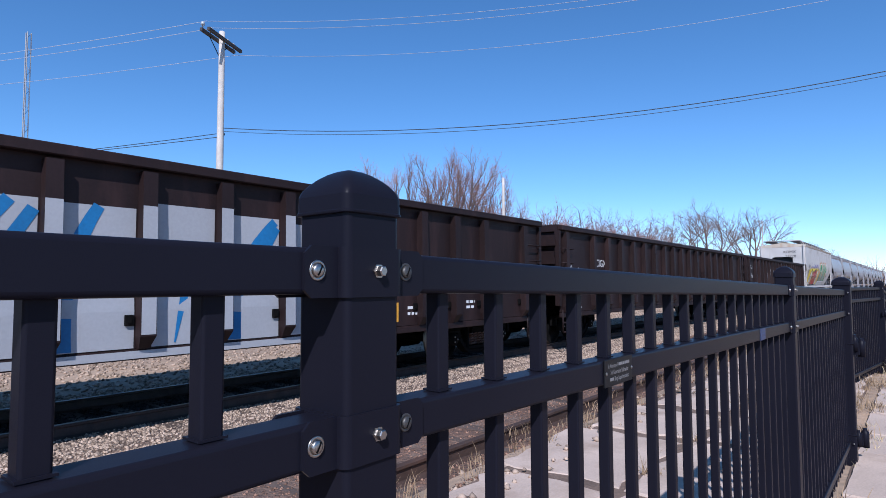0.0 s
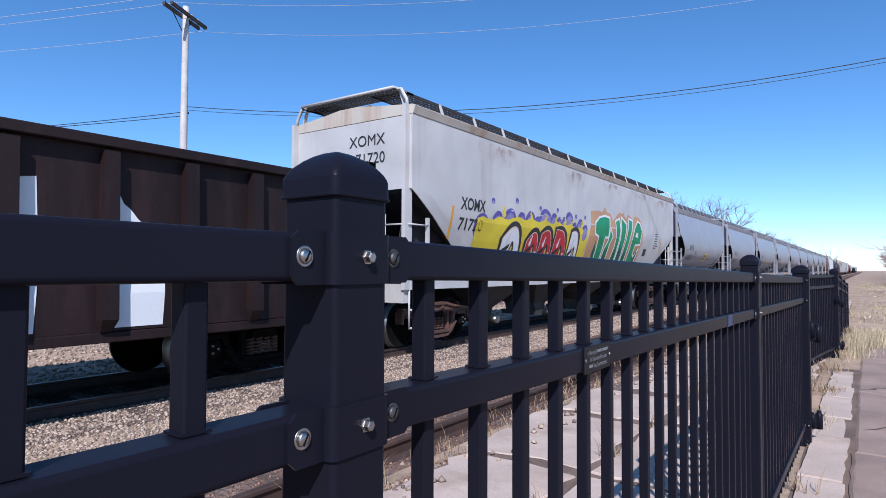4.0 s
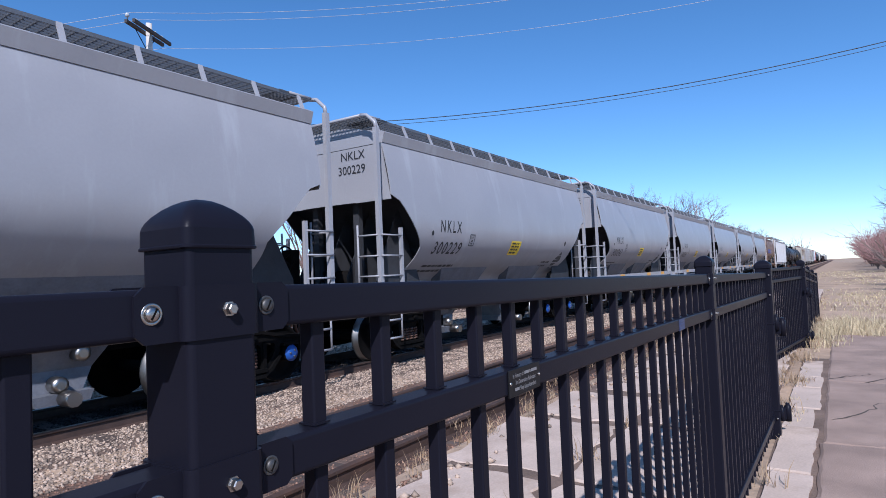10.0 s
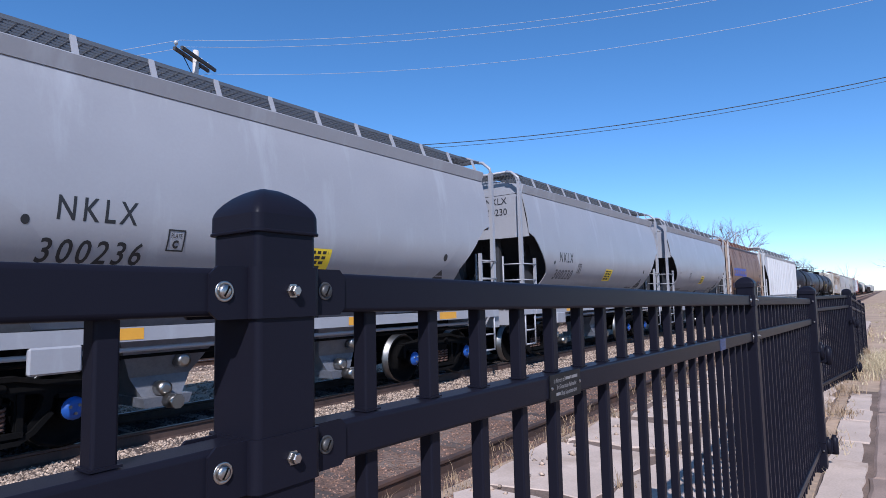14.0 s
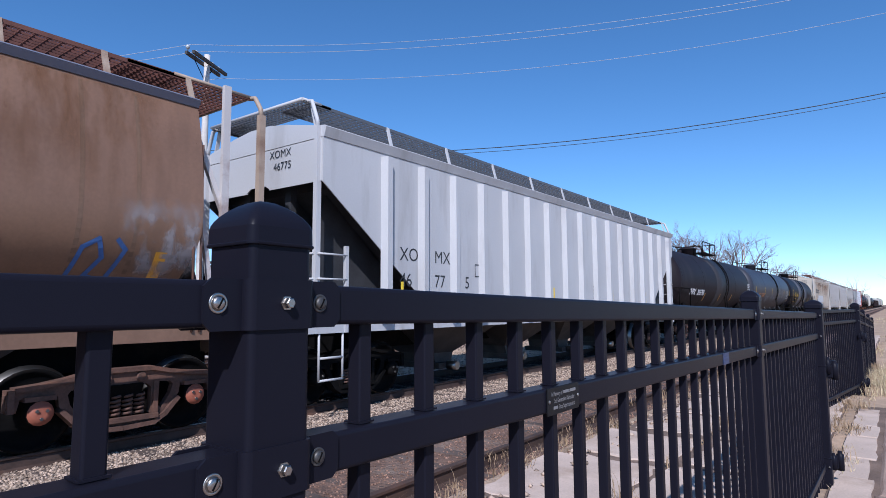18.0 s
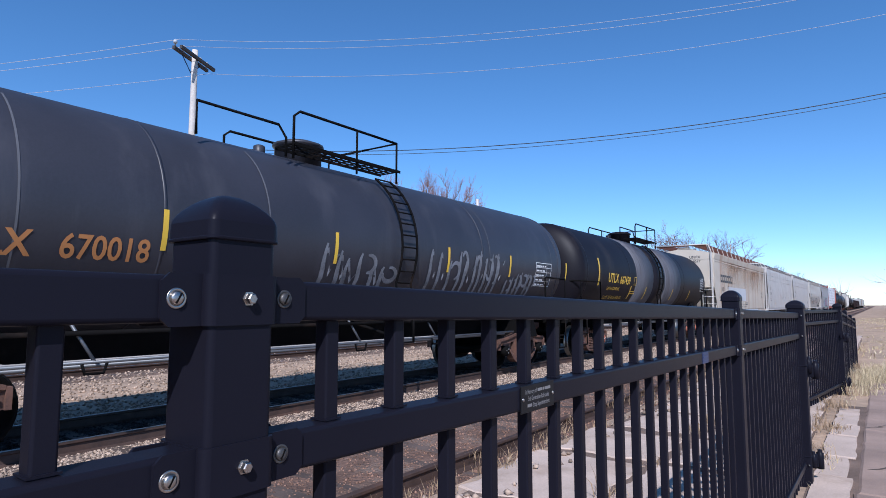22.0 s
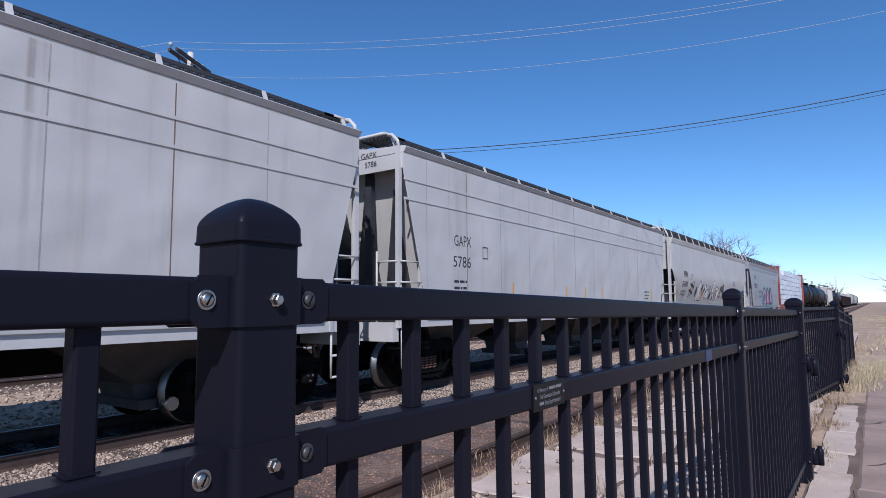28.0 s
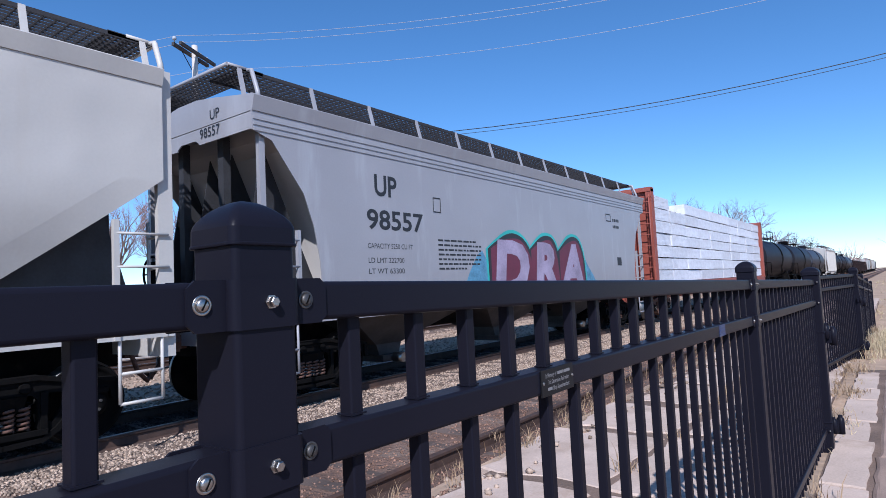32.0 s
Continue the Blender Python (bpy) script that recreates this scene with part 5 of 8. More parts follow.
def piece_two(car, surf):
    """Leaning green letters with white edges on a ragged tan halo."""
    bm = bmesh.new()
    shape(bm, [(-0.35, 1.4), (-0.35, 3.04), (0.2, 3.1), (0.6, 3.08), (0.82, 3.25), (1.0, 3.12), (1.35, 3.08), (1.55, 2.86), (1.68, 2.93), (1.95, 3.08), (2.2, 3.2), (2.42, 3.16), (2.55, 3.22),
               (2.85, 3.02), (3.1, 3.2), (3.35, 3.12), (3.62, 3.04), (3.75, 3.18), (4.3, 3.16), (4.58, 2.98), (4.82, 2.5), (4.76, 1.9), (4.66, 1.4)], surf, 0.005)
    spray(car, bm, TANSPRAY, "ragged tan sprayed halo")
    glow, green, deep, hollow = (bmesh.new() for k in range(4))
    glyphs = ([(0.02, 2.72), (0.35, 2.9), (0.8, 2.98), (1.26, 2.95), (1.28, 2.32), (0.98, 2.3), (0.95, 1.4), (0.45, 1.4), (0.42, 2.3), (0.1, 2.38)],
              [(1.36, 2.62), (1.67, 2.38), (1.5, 2.1), (1.46, 1.4), (1.05, 1.4), (1.12, 1.95), (1.3, 2.2)],
              [(1.78, 2.88), (2.18, 2.99), (2.32, 2.6), (2.33, 1.4), (1.85, 1.4), (2.0, 2.05), (1.98, 2.4)],
              [(2.38, 3.05), (2.91, 2.85), (2.86, 2.2), (2.85, 1.4), (2.4, 1.4), (2.42, 2.2)],
              [(3.12, 3.06), (3.56, 3.0), (3.4, 2.3), (3.32, 1.4), (2.92, 1.4), (3.0, 2.2)],
              [(3.55, 1.4), (3.62, 2.2), (3.78, 2.75), (4.1, 3.02), (4.42, 2.96), (4.64, 2.7), (4.6, 2.2), (4.1, 2.16), (4.05, 1.85), (4.2, 1.75), (4.55, 2.05), (4.42, 1.4)])
    for k, g in enumerate(glyphs):
        shape(green, g, surf, 0.009)
        stroke(glow, g + [g[0]], 0.065, surf, 0.013)
        x0, x1 = min(q[0] for q in g[len(g) // 3:]), max(q[0] for q in g)
        x0, x1 = x0 + 0.07, min(x1, x0 + 0.5)
        n = 5
        flame = [(x0, 1.4)] + [(x0 + (x1 - x0) * j / n, 1.85 + 0.25 * (j % 2) + 0.1 * math.sin(k * 2 + j)) for j in range(n)] + [(x1 - 0.08, 1.4)]
        shape(deep, flame, surf, 0.011)
    shape(hollow, [(3.93, 2.46), (4.03, 2.62), (4.2, 2.6), (4.27, 2.43)], surf, 0.015)
    spray(car, green, GREENSPRAY, "green sprayed letters")
    spray(car, deep, paint("deep_green_spray", (0.006, 0.1, 0.055), 0.5, var=0.3, scale=3))
    spray(car, glow, WHITEINK, "white sprayed edges")
    spray(car, hollow, WHITEINK)


piece_two(xo, SX)
bm, done = decals(xo)
bars(bm, 6.35, 2.65, 0.55, 7, SX, 0.09, 0.04, 8)
patch(bm, 5.2, 5.55, 1.8, 2.06, SX, 0.006)
done()

# ten alike small hoppers with rounded sides
NK0, NKP = 72.45, 11.824
NUMBERS = ("300231", "300237", "300238", "300233", "300229", "300242", "300241", "300236", "300230", "")
nk, SN = hopper(NK0, NK0 + NKP, "new pale grey covered hopper car with rounded sides, yellow placard", GREYPAINT, GREYPAINT, GREYWALK, side=FULLROUND, eave=4.05, roof=4.28, cut=2.76, run=1.7,
                bays=2, chord=0.2, cap="blue", walk_z=4.36, walk_step=0.94, end_in=0.9, walk_y=1.2, post_in=0.26,
                edge=[(1.05, 1.02), (1.9, 1.02), (2.05, 0.91), (2.61, 0.4), (2.76, 0.24)], deep=0.55, end_walk=0.34, walk_out=0.22, arch=0.0, bay_mat=BAYSHADE, bay_wide=0.66)
bm = bmesh.new()
patch(bm, -0.12, 0.44, 1.76, 2.1, SN, 0.008)
put("placard", to_mesh("placard", bm, YELLOWSIGN, normals=False), nk, label="yellow emergency placard")
bm, done = decals(nk)
bars(bm, -0.07, 2.02, 0.45, 4, SN, 0.075, 0.045, 2, 0.013)
plate_box(bm, -2.19, 1.95, SN, 0.2)
bars(bm, -3.5, 1.5, 1.3, 2, SN, 0.1, 0.045, 6)
bars(bm, 2.4, 1.55, 0.8, 2, SN, 0.1, 0.045, 7)
bars(bm, 1.3, 1.4, 0.7, 1, SN, 0.1, 0.05, 17)
blob(bm, 3.4, 2.1, 0.06, 0.07, SN)
shape(bm, [(3.15, 1.62), (3.4, 1.87), (3.65, 1.62), (3.4, 1.37)], SN)
blob(bm, -3.68, 2.18, 0.04, 0.05, SN)
done()
sign_text(nk, "PLATE", -2.16, 2.1, 0.055, SN, INK, wide=0.14, lift=0.012)
sign_text(nk, "C", -2.125, 1.985, 0.085, SN, INK, wide=0.07, bold=0.008, lift=0.012)
for s in (-1, 1):
    bm = bmesh.new()
    rod(bm, (-4.6, s * 1.44, 0.8), (4.6, s * 1.44, 0.8), 0.03)
    part("train_pipe", bm, GREYPAINT, nk)
    bm = bmesh.new()
    rod(bm, (-4.6, s * 1.3, 0.71), (4.6, s * 1.3, 0.71), 0.022)
    part("train_pipe", bm, DARK, nk)
for bay in [o for o in nk.children if o.name.startswith("hopper_bay")]:
    for px, pz, py in ((0.2, 0.55, 0.55), (-0.05, 0.2, 0.53)):
        bx = sum(v.co.x for v in bay.data.vertices) / len(bay.data.vertices)
        bm = bmesh.new()
        turned(bm, [(-0.12, 0.05), (-0.1, 0.095), (-0.02, 0.1), (0.06, 0.1)], at=(bx + px, -py, pz), n=16)
        part("outlet_cap", bm, STEEL, bay, "bright steel outlet cap")
bm = bmesh.new()
v = box(bm, -3.6, -3.1, -1.57, -1.5, 0.62, 0.9)
bevelled(bm, 0.02, 1)
part("data_plate", bm, GREYPAINT, nk, "white card holder under the sill")
strips(nk, (-3.0, 0.8, 3.2), make_surf([(0.8, 1.55), (2, 1.55)]), 0.92, 1.05, ORANGEINK, 0.55)
NKCARS = [nk]
for k in range(1, 10):
    c = copy_thing(nk, pose(NK0 + NKP * (k + 0.5), TRACK_Y, 0))
    NKCARS.append(c)
    CARS.append((c, NK0 + NKP * (k + 0.5)))
for o in list(scene.objects):
    if o.name.startswith("wheelset") and o.parent and o.parent.parent in NKCARS[1:]:
        WHEELS.append((o, 1 if o.matrix_basis.translation.x > 0 else -1))
for c, num in zip(NKCARS, NUMBERS):
    if num:
        sign_text(c, "NKLX", -3.42, 2.21, 0.26, SN, INK, wide=0.84, bold=0.004, lift=0.006, lean=0.06, spacing=1.35)
        sign_text(c, num, -3.55, 1.77, 0.25, SN, INK, wide=1.08, bold=0.004, lean=0.12, lift=0.006, spacing=1.25)
        end_number(c, -NKP / 2 + 0.9, ("NKLX", num), 3.62, 0.17, -1.0)

# tan cylindrical hopper
# near-black with paler patches, for the plates inside the end framing
END_DARK = paint("near_black_end_paint", (0.035, 0.033, 0.036), 0.7, var=0.4, scale=2, second=(0.13, 0.11, 0.1), amount=0.3)


def tan_end(car, h):
    """Open end framing: second ladder posts, struts, pipes and the slope sheet."""
    frame_mat = paint("worn_white_frame", (0.5, 0.46, 0.44), 0.6, second=(0.2, 0.1, 0.07), amount=0.35)
    for e in (-1, 1):
        for s in (-1, 1):
            bm = bmesh.new()
            box(bm, e * (h + 0.45) - 0.05, e * (h + 0.45) + 0.05, s * 1.5 - 0.03, s * 1.5 + 0.03, 0.95, 4.22)
            part("end_post", bm, frame_mat, car)
            bm = bmesh.new()
            rod(bm, (e * (h + 0.02), s * 1.35, 3.75), (e * (h + 0.47), s * 1.47, 2.5), 0.045, 4)
            part("strut", bm, frame_mat, car)
            bm = bmesh.new()
            rod(bm, (e * (h + 0.03), s * 1.46, 3.4), (e * (h + 0.3), s * 1.46, 1.6), 0.04, 4)
            part("strut", bm, frame_mat, car)
            for dx in (0.0, 0.1):
                bm = bmesh.new()
                rod(bm, (e * (h + 0.02 + dx), s * 1.52, 3.35), (e * (h + 0.03 + dx), s * 1.56, 1.0), 0.018)
                part("pipe", bm, RUSTY, car)
        # rounded end plate, and the slope sheet below it
        bm = bmesh.new()
        side = make_surf(FULLROUND)
        half_outline = [(side(1.3 + 0.2 * k) - 0.03, 1.3 + 0.2 * k) for k in range(10)] + [(1.3, 3.3), (1.05, 3.55), (0.7, 3.74), (0.3, 3.82)]
        outline = half_outline + [(-y, z) for y, z in half_outline[::-1]]
        plates = [[bm.verts.new((e * (h + 0.02 + d), y, z)) for y, z in outline] for d in (0.0, 0.02)]
        n = len(outline)
        for k in range(n):
            bm.faces.new((plates[0][k], plates[0][(k + 1) % n], plates[1][(k + 1) % n], plates[1][k]))
        bm.faces.new(plates[0])
        bm.faces.new(plates[1][::-1])
        bmesh.ops.recalc_face_normals(bm, faces=bm.faces[:])
        part("end_plate", bm, END_DARK, car, "near-black rounded end plate")
        bm = bmesh.new()
        v = box(bm, e * (h + 0.6) - 0.02, e * (h + 0.6) + 0.02, -0.95, 0.95, 1.05, 2.7)
        for p in v:
            if p.co.z > 2:
                p.co.x += e * (-0.5)
        part("slope_sheet", bm, END_DARK, car)


pr, SP = hopper(190.2, 202.55, "sun-faded tan covered hopper car with rounded sides, rusty walk", TANPAINT, paint("blue_grey_roof", (0.16, 0.17, 0.22), 0.5), BROWNWALK, side=FULLROUND,
                eave=3.94, roof=4.12, cut=3.6, run=0.6, bays=2, chord=0.1, cap="red", frames="rusty", post=paint("worn_tan_post", (0.36, 0.27, 0.2), 0.6, second=(0.15, 0.07, 0.04), amount=0.4),
                walk_z=4.27, walk_step=1.05, end_in=1.45, post_in=0.9, end_walk=0.85, walk_out=0.87, deep=0.35, arch=0.1,
                edge=[(1.05, 0.5), (1.6, 0.12), (2.2, 0.0), (2.9, 0.0), (3.6, 0.0)])
tan_end(pr, 4.63)


def block_mark(car, surf, x, z, w, h, n, mat):
    """A maker's mark as a row of plain open blocks."""
    bm = bmesh.new()
    p = w / n
    t = h * 0.27
    for k in range(n):
        a = x + k * p
        for q in ((a, a + p * 0.86, z + h - t, z + h), (a, a + p * 0.86, z, z + t), (a, a + t * 0.9, z + t, z + h - t), (a + p * 0.86 - t * 0.9, a + p * 0.86, z + t, z + h - t)):
            patch(bm, q[0], q[1], q[2], q[3], surf, 0.008, 0, 2)
    put("maker_mark", to_mesh("maker_mark", bm, mat, normals=False), car)


block_mark(pr, SP, -4.3, 2.27, 3.6, 0.45, 6, BLUEINK)
sign_text(pr, "UNPX 107053", -4.45, 1.66, 0.22, SP, BLUEINK, wide=2.1, lift=0.02)
for x0, x1, z0, z1 in ((-4.4, -2.2, 1.4, 2.0), (-0.6, 1.0, 1.4, 2.15), (1.0, 2.1, 1.4, 2.0), (3.7, 4.9, 1.5, 2.6)):
    stain(pr, SP, x0, x1, z0, z1, SCUFFED, 0.008)
for x0, x1, z0 in ((-4.5, -2.4, 2.5), (-2.4, -0.2, 2.2), (-0.2, 1.9, 2.6), (1.9, 4.4, 2.3)):
    stain(pr, SP, x0, x1, z0, 3.82, RUSTRUN, 0.006)
bm = bmesh.new()
for k in range(5):
    stroke(bm, [(-0.2 + k * 0.5 + 0.2 * math.cos(a / 3), 1.7 + 0.2 * math.sin(a / 3)) for a in range(20)], 0.035, SP, 0.014)
put("graffiti", to_mesh("graffiti", bm, WHITEINK, normals=False), pr)
bm = bmesh.new()
patch(bm, 2.1, 2.65, 1.68, 2.0, SP, 0.012)
put("placard", to_mesh("placard", bm, YELLOWSIGN, normals=False), pr)
strips(pr, (-4.5, 4.2), SP, 1.35, 1.95, ORANGEINK, 0.14)

SEAM = paint("rust_stained_seam", (0.17, 0.1, 0.062), 0.75, var=0.3)
for x in (-4.0, -2.1, -0.2, 1.7, 3.3, 3.9):
    bm = bmesh.new()
    patch(bm, x, x + 0.05, 1.1, 3.8, SP, 0.004, nz=26)
    put("weld_seam", to_mesh("weld_seam", bm, SEAM, normals=False), pr, label="rust-stained welded seam")
bm = bmesh.new()
stroke(bm, [(3.3, 1.55), (3.4, 1.95), (3.55, 2.05), (3.62, 1.85), (3.5, 1.65), (3.72, 1.6), (3.85, 1.95), (3.75, 2.05)], 0.05, SP, 0.012)
put("graffiti", to_mesh("graffiti", bm, paint("blue_spray", (0.05, 0.12, 0.32), 0.6), normals=False), pr, label="blue sprayed scribble")

# ribbed hopper
rb, SR = hopper(202.3, 221.6, "pale grey ribbed covered hopper car with a sloping end", RIBPAINT, RIBPAINT, GREYWALK, eave=4.05, roof=4.3, cut=3.2, run=2.9, bays=4,
                ribs=[-7.5 + 0.98 * k for k in range(17)], chord=0.16, walk_z=4.52, end_in=0.75, walk_step=1.7)
for k, q in enumerate(("XO", "MX")):
    sign_text(rb, q, -7.13 + k * 0.98, 2.1, 0.24, SR, INK)
for k, q in enumerate(("46", "77", "5")):
    sign_text(rb, q, -7.13 + k * 0.98, 1.65, 0.24, SR, INK)
end_number(rb, -(221.6 - 202.3) / 2 + 0.75, ("XOMX", "46775"), 3.72, 0.13, -0.85)
bm, done = decals(rb)
plate_box(bm, -4.8, 1.9, SR, 0.2)
bars(bm, 1.2, 1.8, 0.5, 4, SR, 0.1, 0.05, 3)
done()
strips(rb, (-7.1, -1.3, 2.6, 5.6), SR, 1.15, 1.75, YELLOWSIGN, 0.07)


# ---- tank cars ----
TR = 1.48
TZ = 2.36


def tank(s0, s1, label, mat, cap="red", frames="rusty", near=True, bands=(), plat=0.0, radius=TR, ladder=-0.2):
    L = s1 - s0
    half = L / 2
    h = half - 0.4
    car = thing("tank_car", label, "tank car", pose((s0 + s1) / 2, TRACK_Y, 0), "cars of the freight train")
    CARS.append((car, (s0 + s1) / 2))
    bm = bmesh.new()
    prof = [(-h + 0.5 * (1 - math.sin(k / 10 * math.pi / 2)) if k else -h + 0.5, max(0.04, radius * math.cos(k / 10 * math.pi / 2) ** 0.62)) for k in range(10, -1, -1)]
    prof += [(-x, r) for x, r in prof[::-1]]
    turned(bm, prof, "x", 48 if near else 24, (0, 0, TZ))
    part("tank", bm, mat, car)
    for a, b, m in bands:
        bm = bmesh.new()
        turned(bm, [(a, radius - 0.05), (a, radius + 0.006), (b, radius + 0.006), (b, radius - 0.05)], "x", 48, (0, 0, TZ))
        part("jacket_band", bm, m, car)
    if near:
        for x in (-h + 0.64, -h * 0.45, h * 0.45, h - 0.64):
            bm = bmesh.new()
            turned(bm, [(x - 0.02, radius - 0.03), (x - 0.02, radius + 0.005), (x + 0.02, radius + 0.005), (x + 0.02, radius - 0.03)], "x", 48, (0, 0, TZ))
            part("weld_seam", bm, mat, car)
    # platform, dome and rails at the top
    top = TZ + radius
    bm = bmesh.new()
    turned(bm, [(top - 0.1, 0.42), (top + 0.28, 0.42), (top + 0.3, 0.46), (top + 0.34, 0.46), (top + 0.4, 0.3)], "z", 18, (plat - 1.3, 0, 0))
    turned(bm, [(top - 0.05, 0.1), (top + 0.22, 0.1), (top + 0.24, 0.06)], "z", 10, (plat - 2.0, 0.2, 0))
    part("manway", bm, mat, car)
    bm = bmesh.new()
    for s in (-1, 1):
        grating(bm, plat - 2.2, plat + 0.4, min(s * 0.5, s * 1.0), max(s * 0.5, s * 1.0), top + 0.06, 0.2, 4)
    part("platform", bm, DARK, car)
    z0, z1, xa, xb = top - 0.2, top + 0.6, plat - 2.2, plat + 0.35
    for s in (-1, 1):
        y = s * 0.95
        bm = bmesh.new()
        pipe(bm, [(xa, y, z0), (xa, y, z1 - 0.1), (xa + 0.12, y, z1), (xb, y, z1), (xb, s * 0.02, z1)], 0.024)
        part("hand_rail", bm, DARK, car)
        for x in (plat - 0.75, xb):
            bm = bmesh.new()
            rod(bm, (x, y, z0), (x, y, z1), 0.022)
            part("rail_post", bm, DARK, car)
        bm = bmesh.new()
        pipe(bm, [(plat - 3.9, y, z0), (plat - 3.9, y, top + 0.28), (plat - 2.5, y, top + 0.28), (plat - 2.35, y, top + 0.1), (plat - 2.35, y, z0)], 0.022)
        part("hand_rail", bm, DARK, car)
        bm = bmesh.new()
        x0 = plat + ladder
        rr = radius + 0.1
        arc = [(math.sin(a) * rr, TZ + math.cos(a) * rr) for a in [math.radians(d) for d in range(35, 121, 8)]]
        for dx in (0, 0.42):
            pipe(bm, [(x0 + dx, s * y2, z2) for y2, z2 in arc] + [(x0 + dx, s * 1.5, 0.75)], 0.024)
        part("ladder_rail", bm, DARK, car)
        for y2, z2 in arc[::1]:
            bm = bmesh.new()
            rod(bm, (x0, s * y2, z2), (x0 + 0.42, s * y2, z2), 0.014)
            part("rung", bm, DARK, car)
        bm = bmesh.new()
        for x in (x0, x0 + 0.42):
            rod(bm, (x, s * 1.5, 1.05), (x, s * 1.5, 0.62), 0.024)
        for z in (0.62, 1.05):
            rod(bm, (x0, s * 1.5, z), (x0 + 0.42, s * 1.5, z), 0.016)
        rod(bm, (x0, s * 1.5, 0.7), (x0 - 0.6, s * 0.7, 1.05), 0.03)
        part("step", bm, DARK, car)
    # ends
    for e in (-1, 1):
        bm = bmesh.new()
        box(bm, e * (half - 0.5) - 0.1, e * (half - 0.5) + 0.1, -1.45, 1.45, 0.8, 1.08)
        box(bm, min(e * (half - 0.5), e * (half - 3.4)), max(e * (half - 0.5), e * (half - 3.4)), -0.3, 0.3, 0.48, 1.0)
        part("end_sill", bm, DARK, car)
        bm = bmesh.new()
        stack(bm, [(0.5, e * (half - 2.3) - 0.25, e * (half - 2.3) + 0.25, -1.35, 1.35), (1.2, e * (half - 2.3) - 0.22, e * (half - 2.3) + 0.22, -1.2, 1.2), (1.5, e * (half - 2.3) - 0.2, e * (half - 2.3) + 0.2, -1.1, 1.1)])
        part("saddle", bm, DARK, car)
        bm = bmesh.new()
        a, b = e * (half - 0.55), e * (half - 1.9)
        pipe(bm, [(a, -1.45, 1.05), (a, -1.45, 2.0), (a, 1.45, 2.0), (a, 1.45, 1.05)], 0.022)
        for s in (-1, 1):
            pipe(bm, [(a, s * 1.45, 2.0), (b, s * 1.52, 2.0), (b, s * 1.52, 1.1)], 0.022)
        part("end_railing", bm, DARK, car)
        for s in (-1, 1):
            bm = bmesh.new()
            stirrup(bm, e * (half - 0.75), s * 1.45, 0.2, 0.85, 0.15)
            part("step", bm, DARK, car)
            bm = bmesh.new()
            box(bm, min(a, b), max(a, b), s * 1.25 - 0.22, s * 1.25 + 0.22, 1.02, 1.07)
            part("end_walk", bm, DARK, car)
    bm = bmesh.new()
    pipe(bm, [(-half + 3, -1.25, 0.98), (half - 3, -1.25, 0.98)], 0.03)
    pipe(bm, [(-half + 3, 0.9, 0.85), (half - 3, 0.9, 0.85)], 0.03)
    part("brake_pipe", bm, DARK, car)
    if near:
        # added dark block: fills the black gap below the belly, hides the field
        bm = bmesh.new()
        stack(bm, [(0.62, -half + 3.6, half - 3.6, -0.42, 0.42), (0.95, -half + 3.4, half - 3.4, -0.55, 0.55)])
        part("bottom_channel", bm, DARK, car)
        for y, z in ((-1.3, 0.66), (-1.05, 0.6)):
            bm = bmesh.new()
            rod(bm, (-half + 3.2, y, z), (half - 3.2, y, z), 0.022)
            part("steam_pipe", bm, GREYWALK, car, "dull metal pipe under the tank")
        for k in range(5):
            x = (k - 2) * (half - 4) * 0.48
            bm = bmesh.new()
            rod(bm, (x - 0.25, -1.15, 1.15), (x, -1.3, 0.66), 0.02)
            part("pipe_strut", bm, GREYWALK, car)
            bm = bmesh.new()
            pipe(bm, [(x - 0.14, -1.3, 0.66), (x - 0.1, -1.3, 0.53), (x + 0.1, -1.3, 0.53), (x + 0.14, -1.3, 0.66)], 0.018)
            part("pipe_bracket", bm, DARK, car)
    couplers(car, half)
    for s in (-1, 1):
        truck(car, s * (half - 2.3), cap, frames)

    def surf(z):
        return math.sqrt(max(0.01, (radius + 0.004) ** 2 - (z - TZ) ** 2))
    return car, surf, h


def tank_end_text(car, h, lines, mat, y0=-0.25):
    """Lines on the bowed leading head."""
    for text, z, size in lines:
        vs, fs = letters(text, size)
        w = max(v[0] for v in vs)
        bm = bmesh.new()
        pts = []
        for v in vs:
            y, zz = y0 - (v[0] - w) - 0.5, z + v[1]
            r = min(TR - 0.02, math.hypot(y, zz - TZ)) / TR
            pts.append(bm.verts.new((-h + 0.5 * (1 - math.sqrt(1 - r ** 3.2)) - 0.02, y, zz)))
        for f in fs:
            bm.faces.new([pts[i] for i in f])
        put("end_lettering", to_mesh("end_lettering", bm, mat, normals=False), car)


def data_box(car, x, z, w, hgt, surf, mat=WHITEINK, seed=2):
    bm, done = decals(car, "data_box", mat)
    stroke(bm, [(x, z), (x + w, z), (x + w, z + hgt), (x, z + hgt), (x, z)], 0.015, surf)
    n = max(2, int(hgt / 0.1))
    for k in range(1, n):
        stroke(bm, [(x, z + hgt * k / n), (x + w, z + hgt * k / n)], 0.01, surf)
    stroke(bm, [(x + w * 0.7, z), (x + w * 0.7, z + hgt)], 0.01, surf)
    bars(bm, x + 0.04, z + hgt - hgt / n + 0.02, w * 0.6, n, surf, hgt / n, 0.035, seed)
    done()


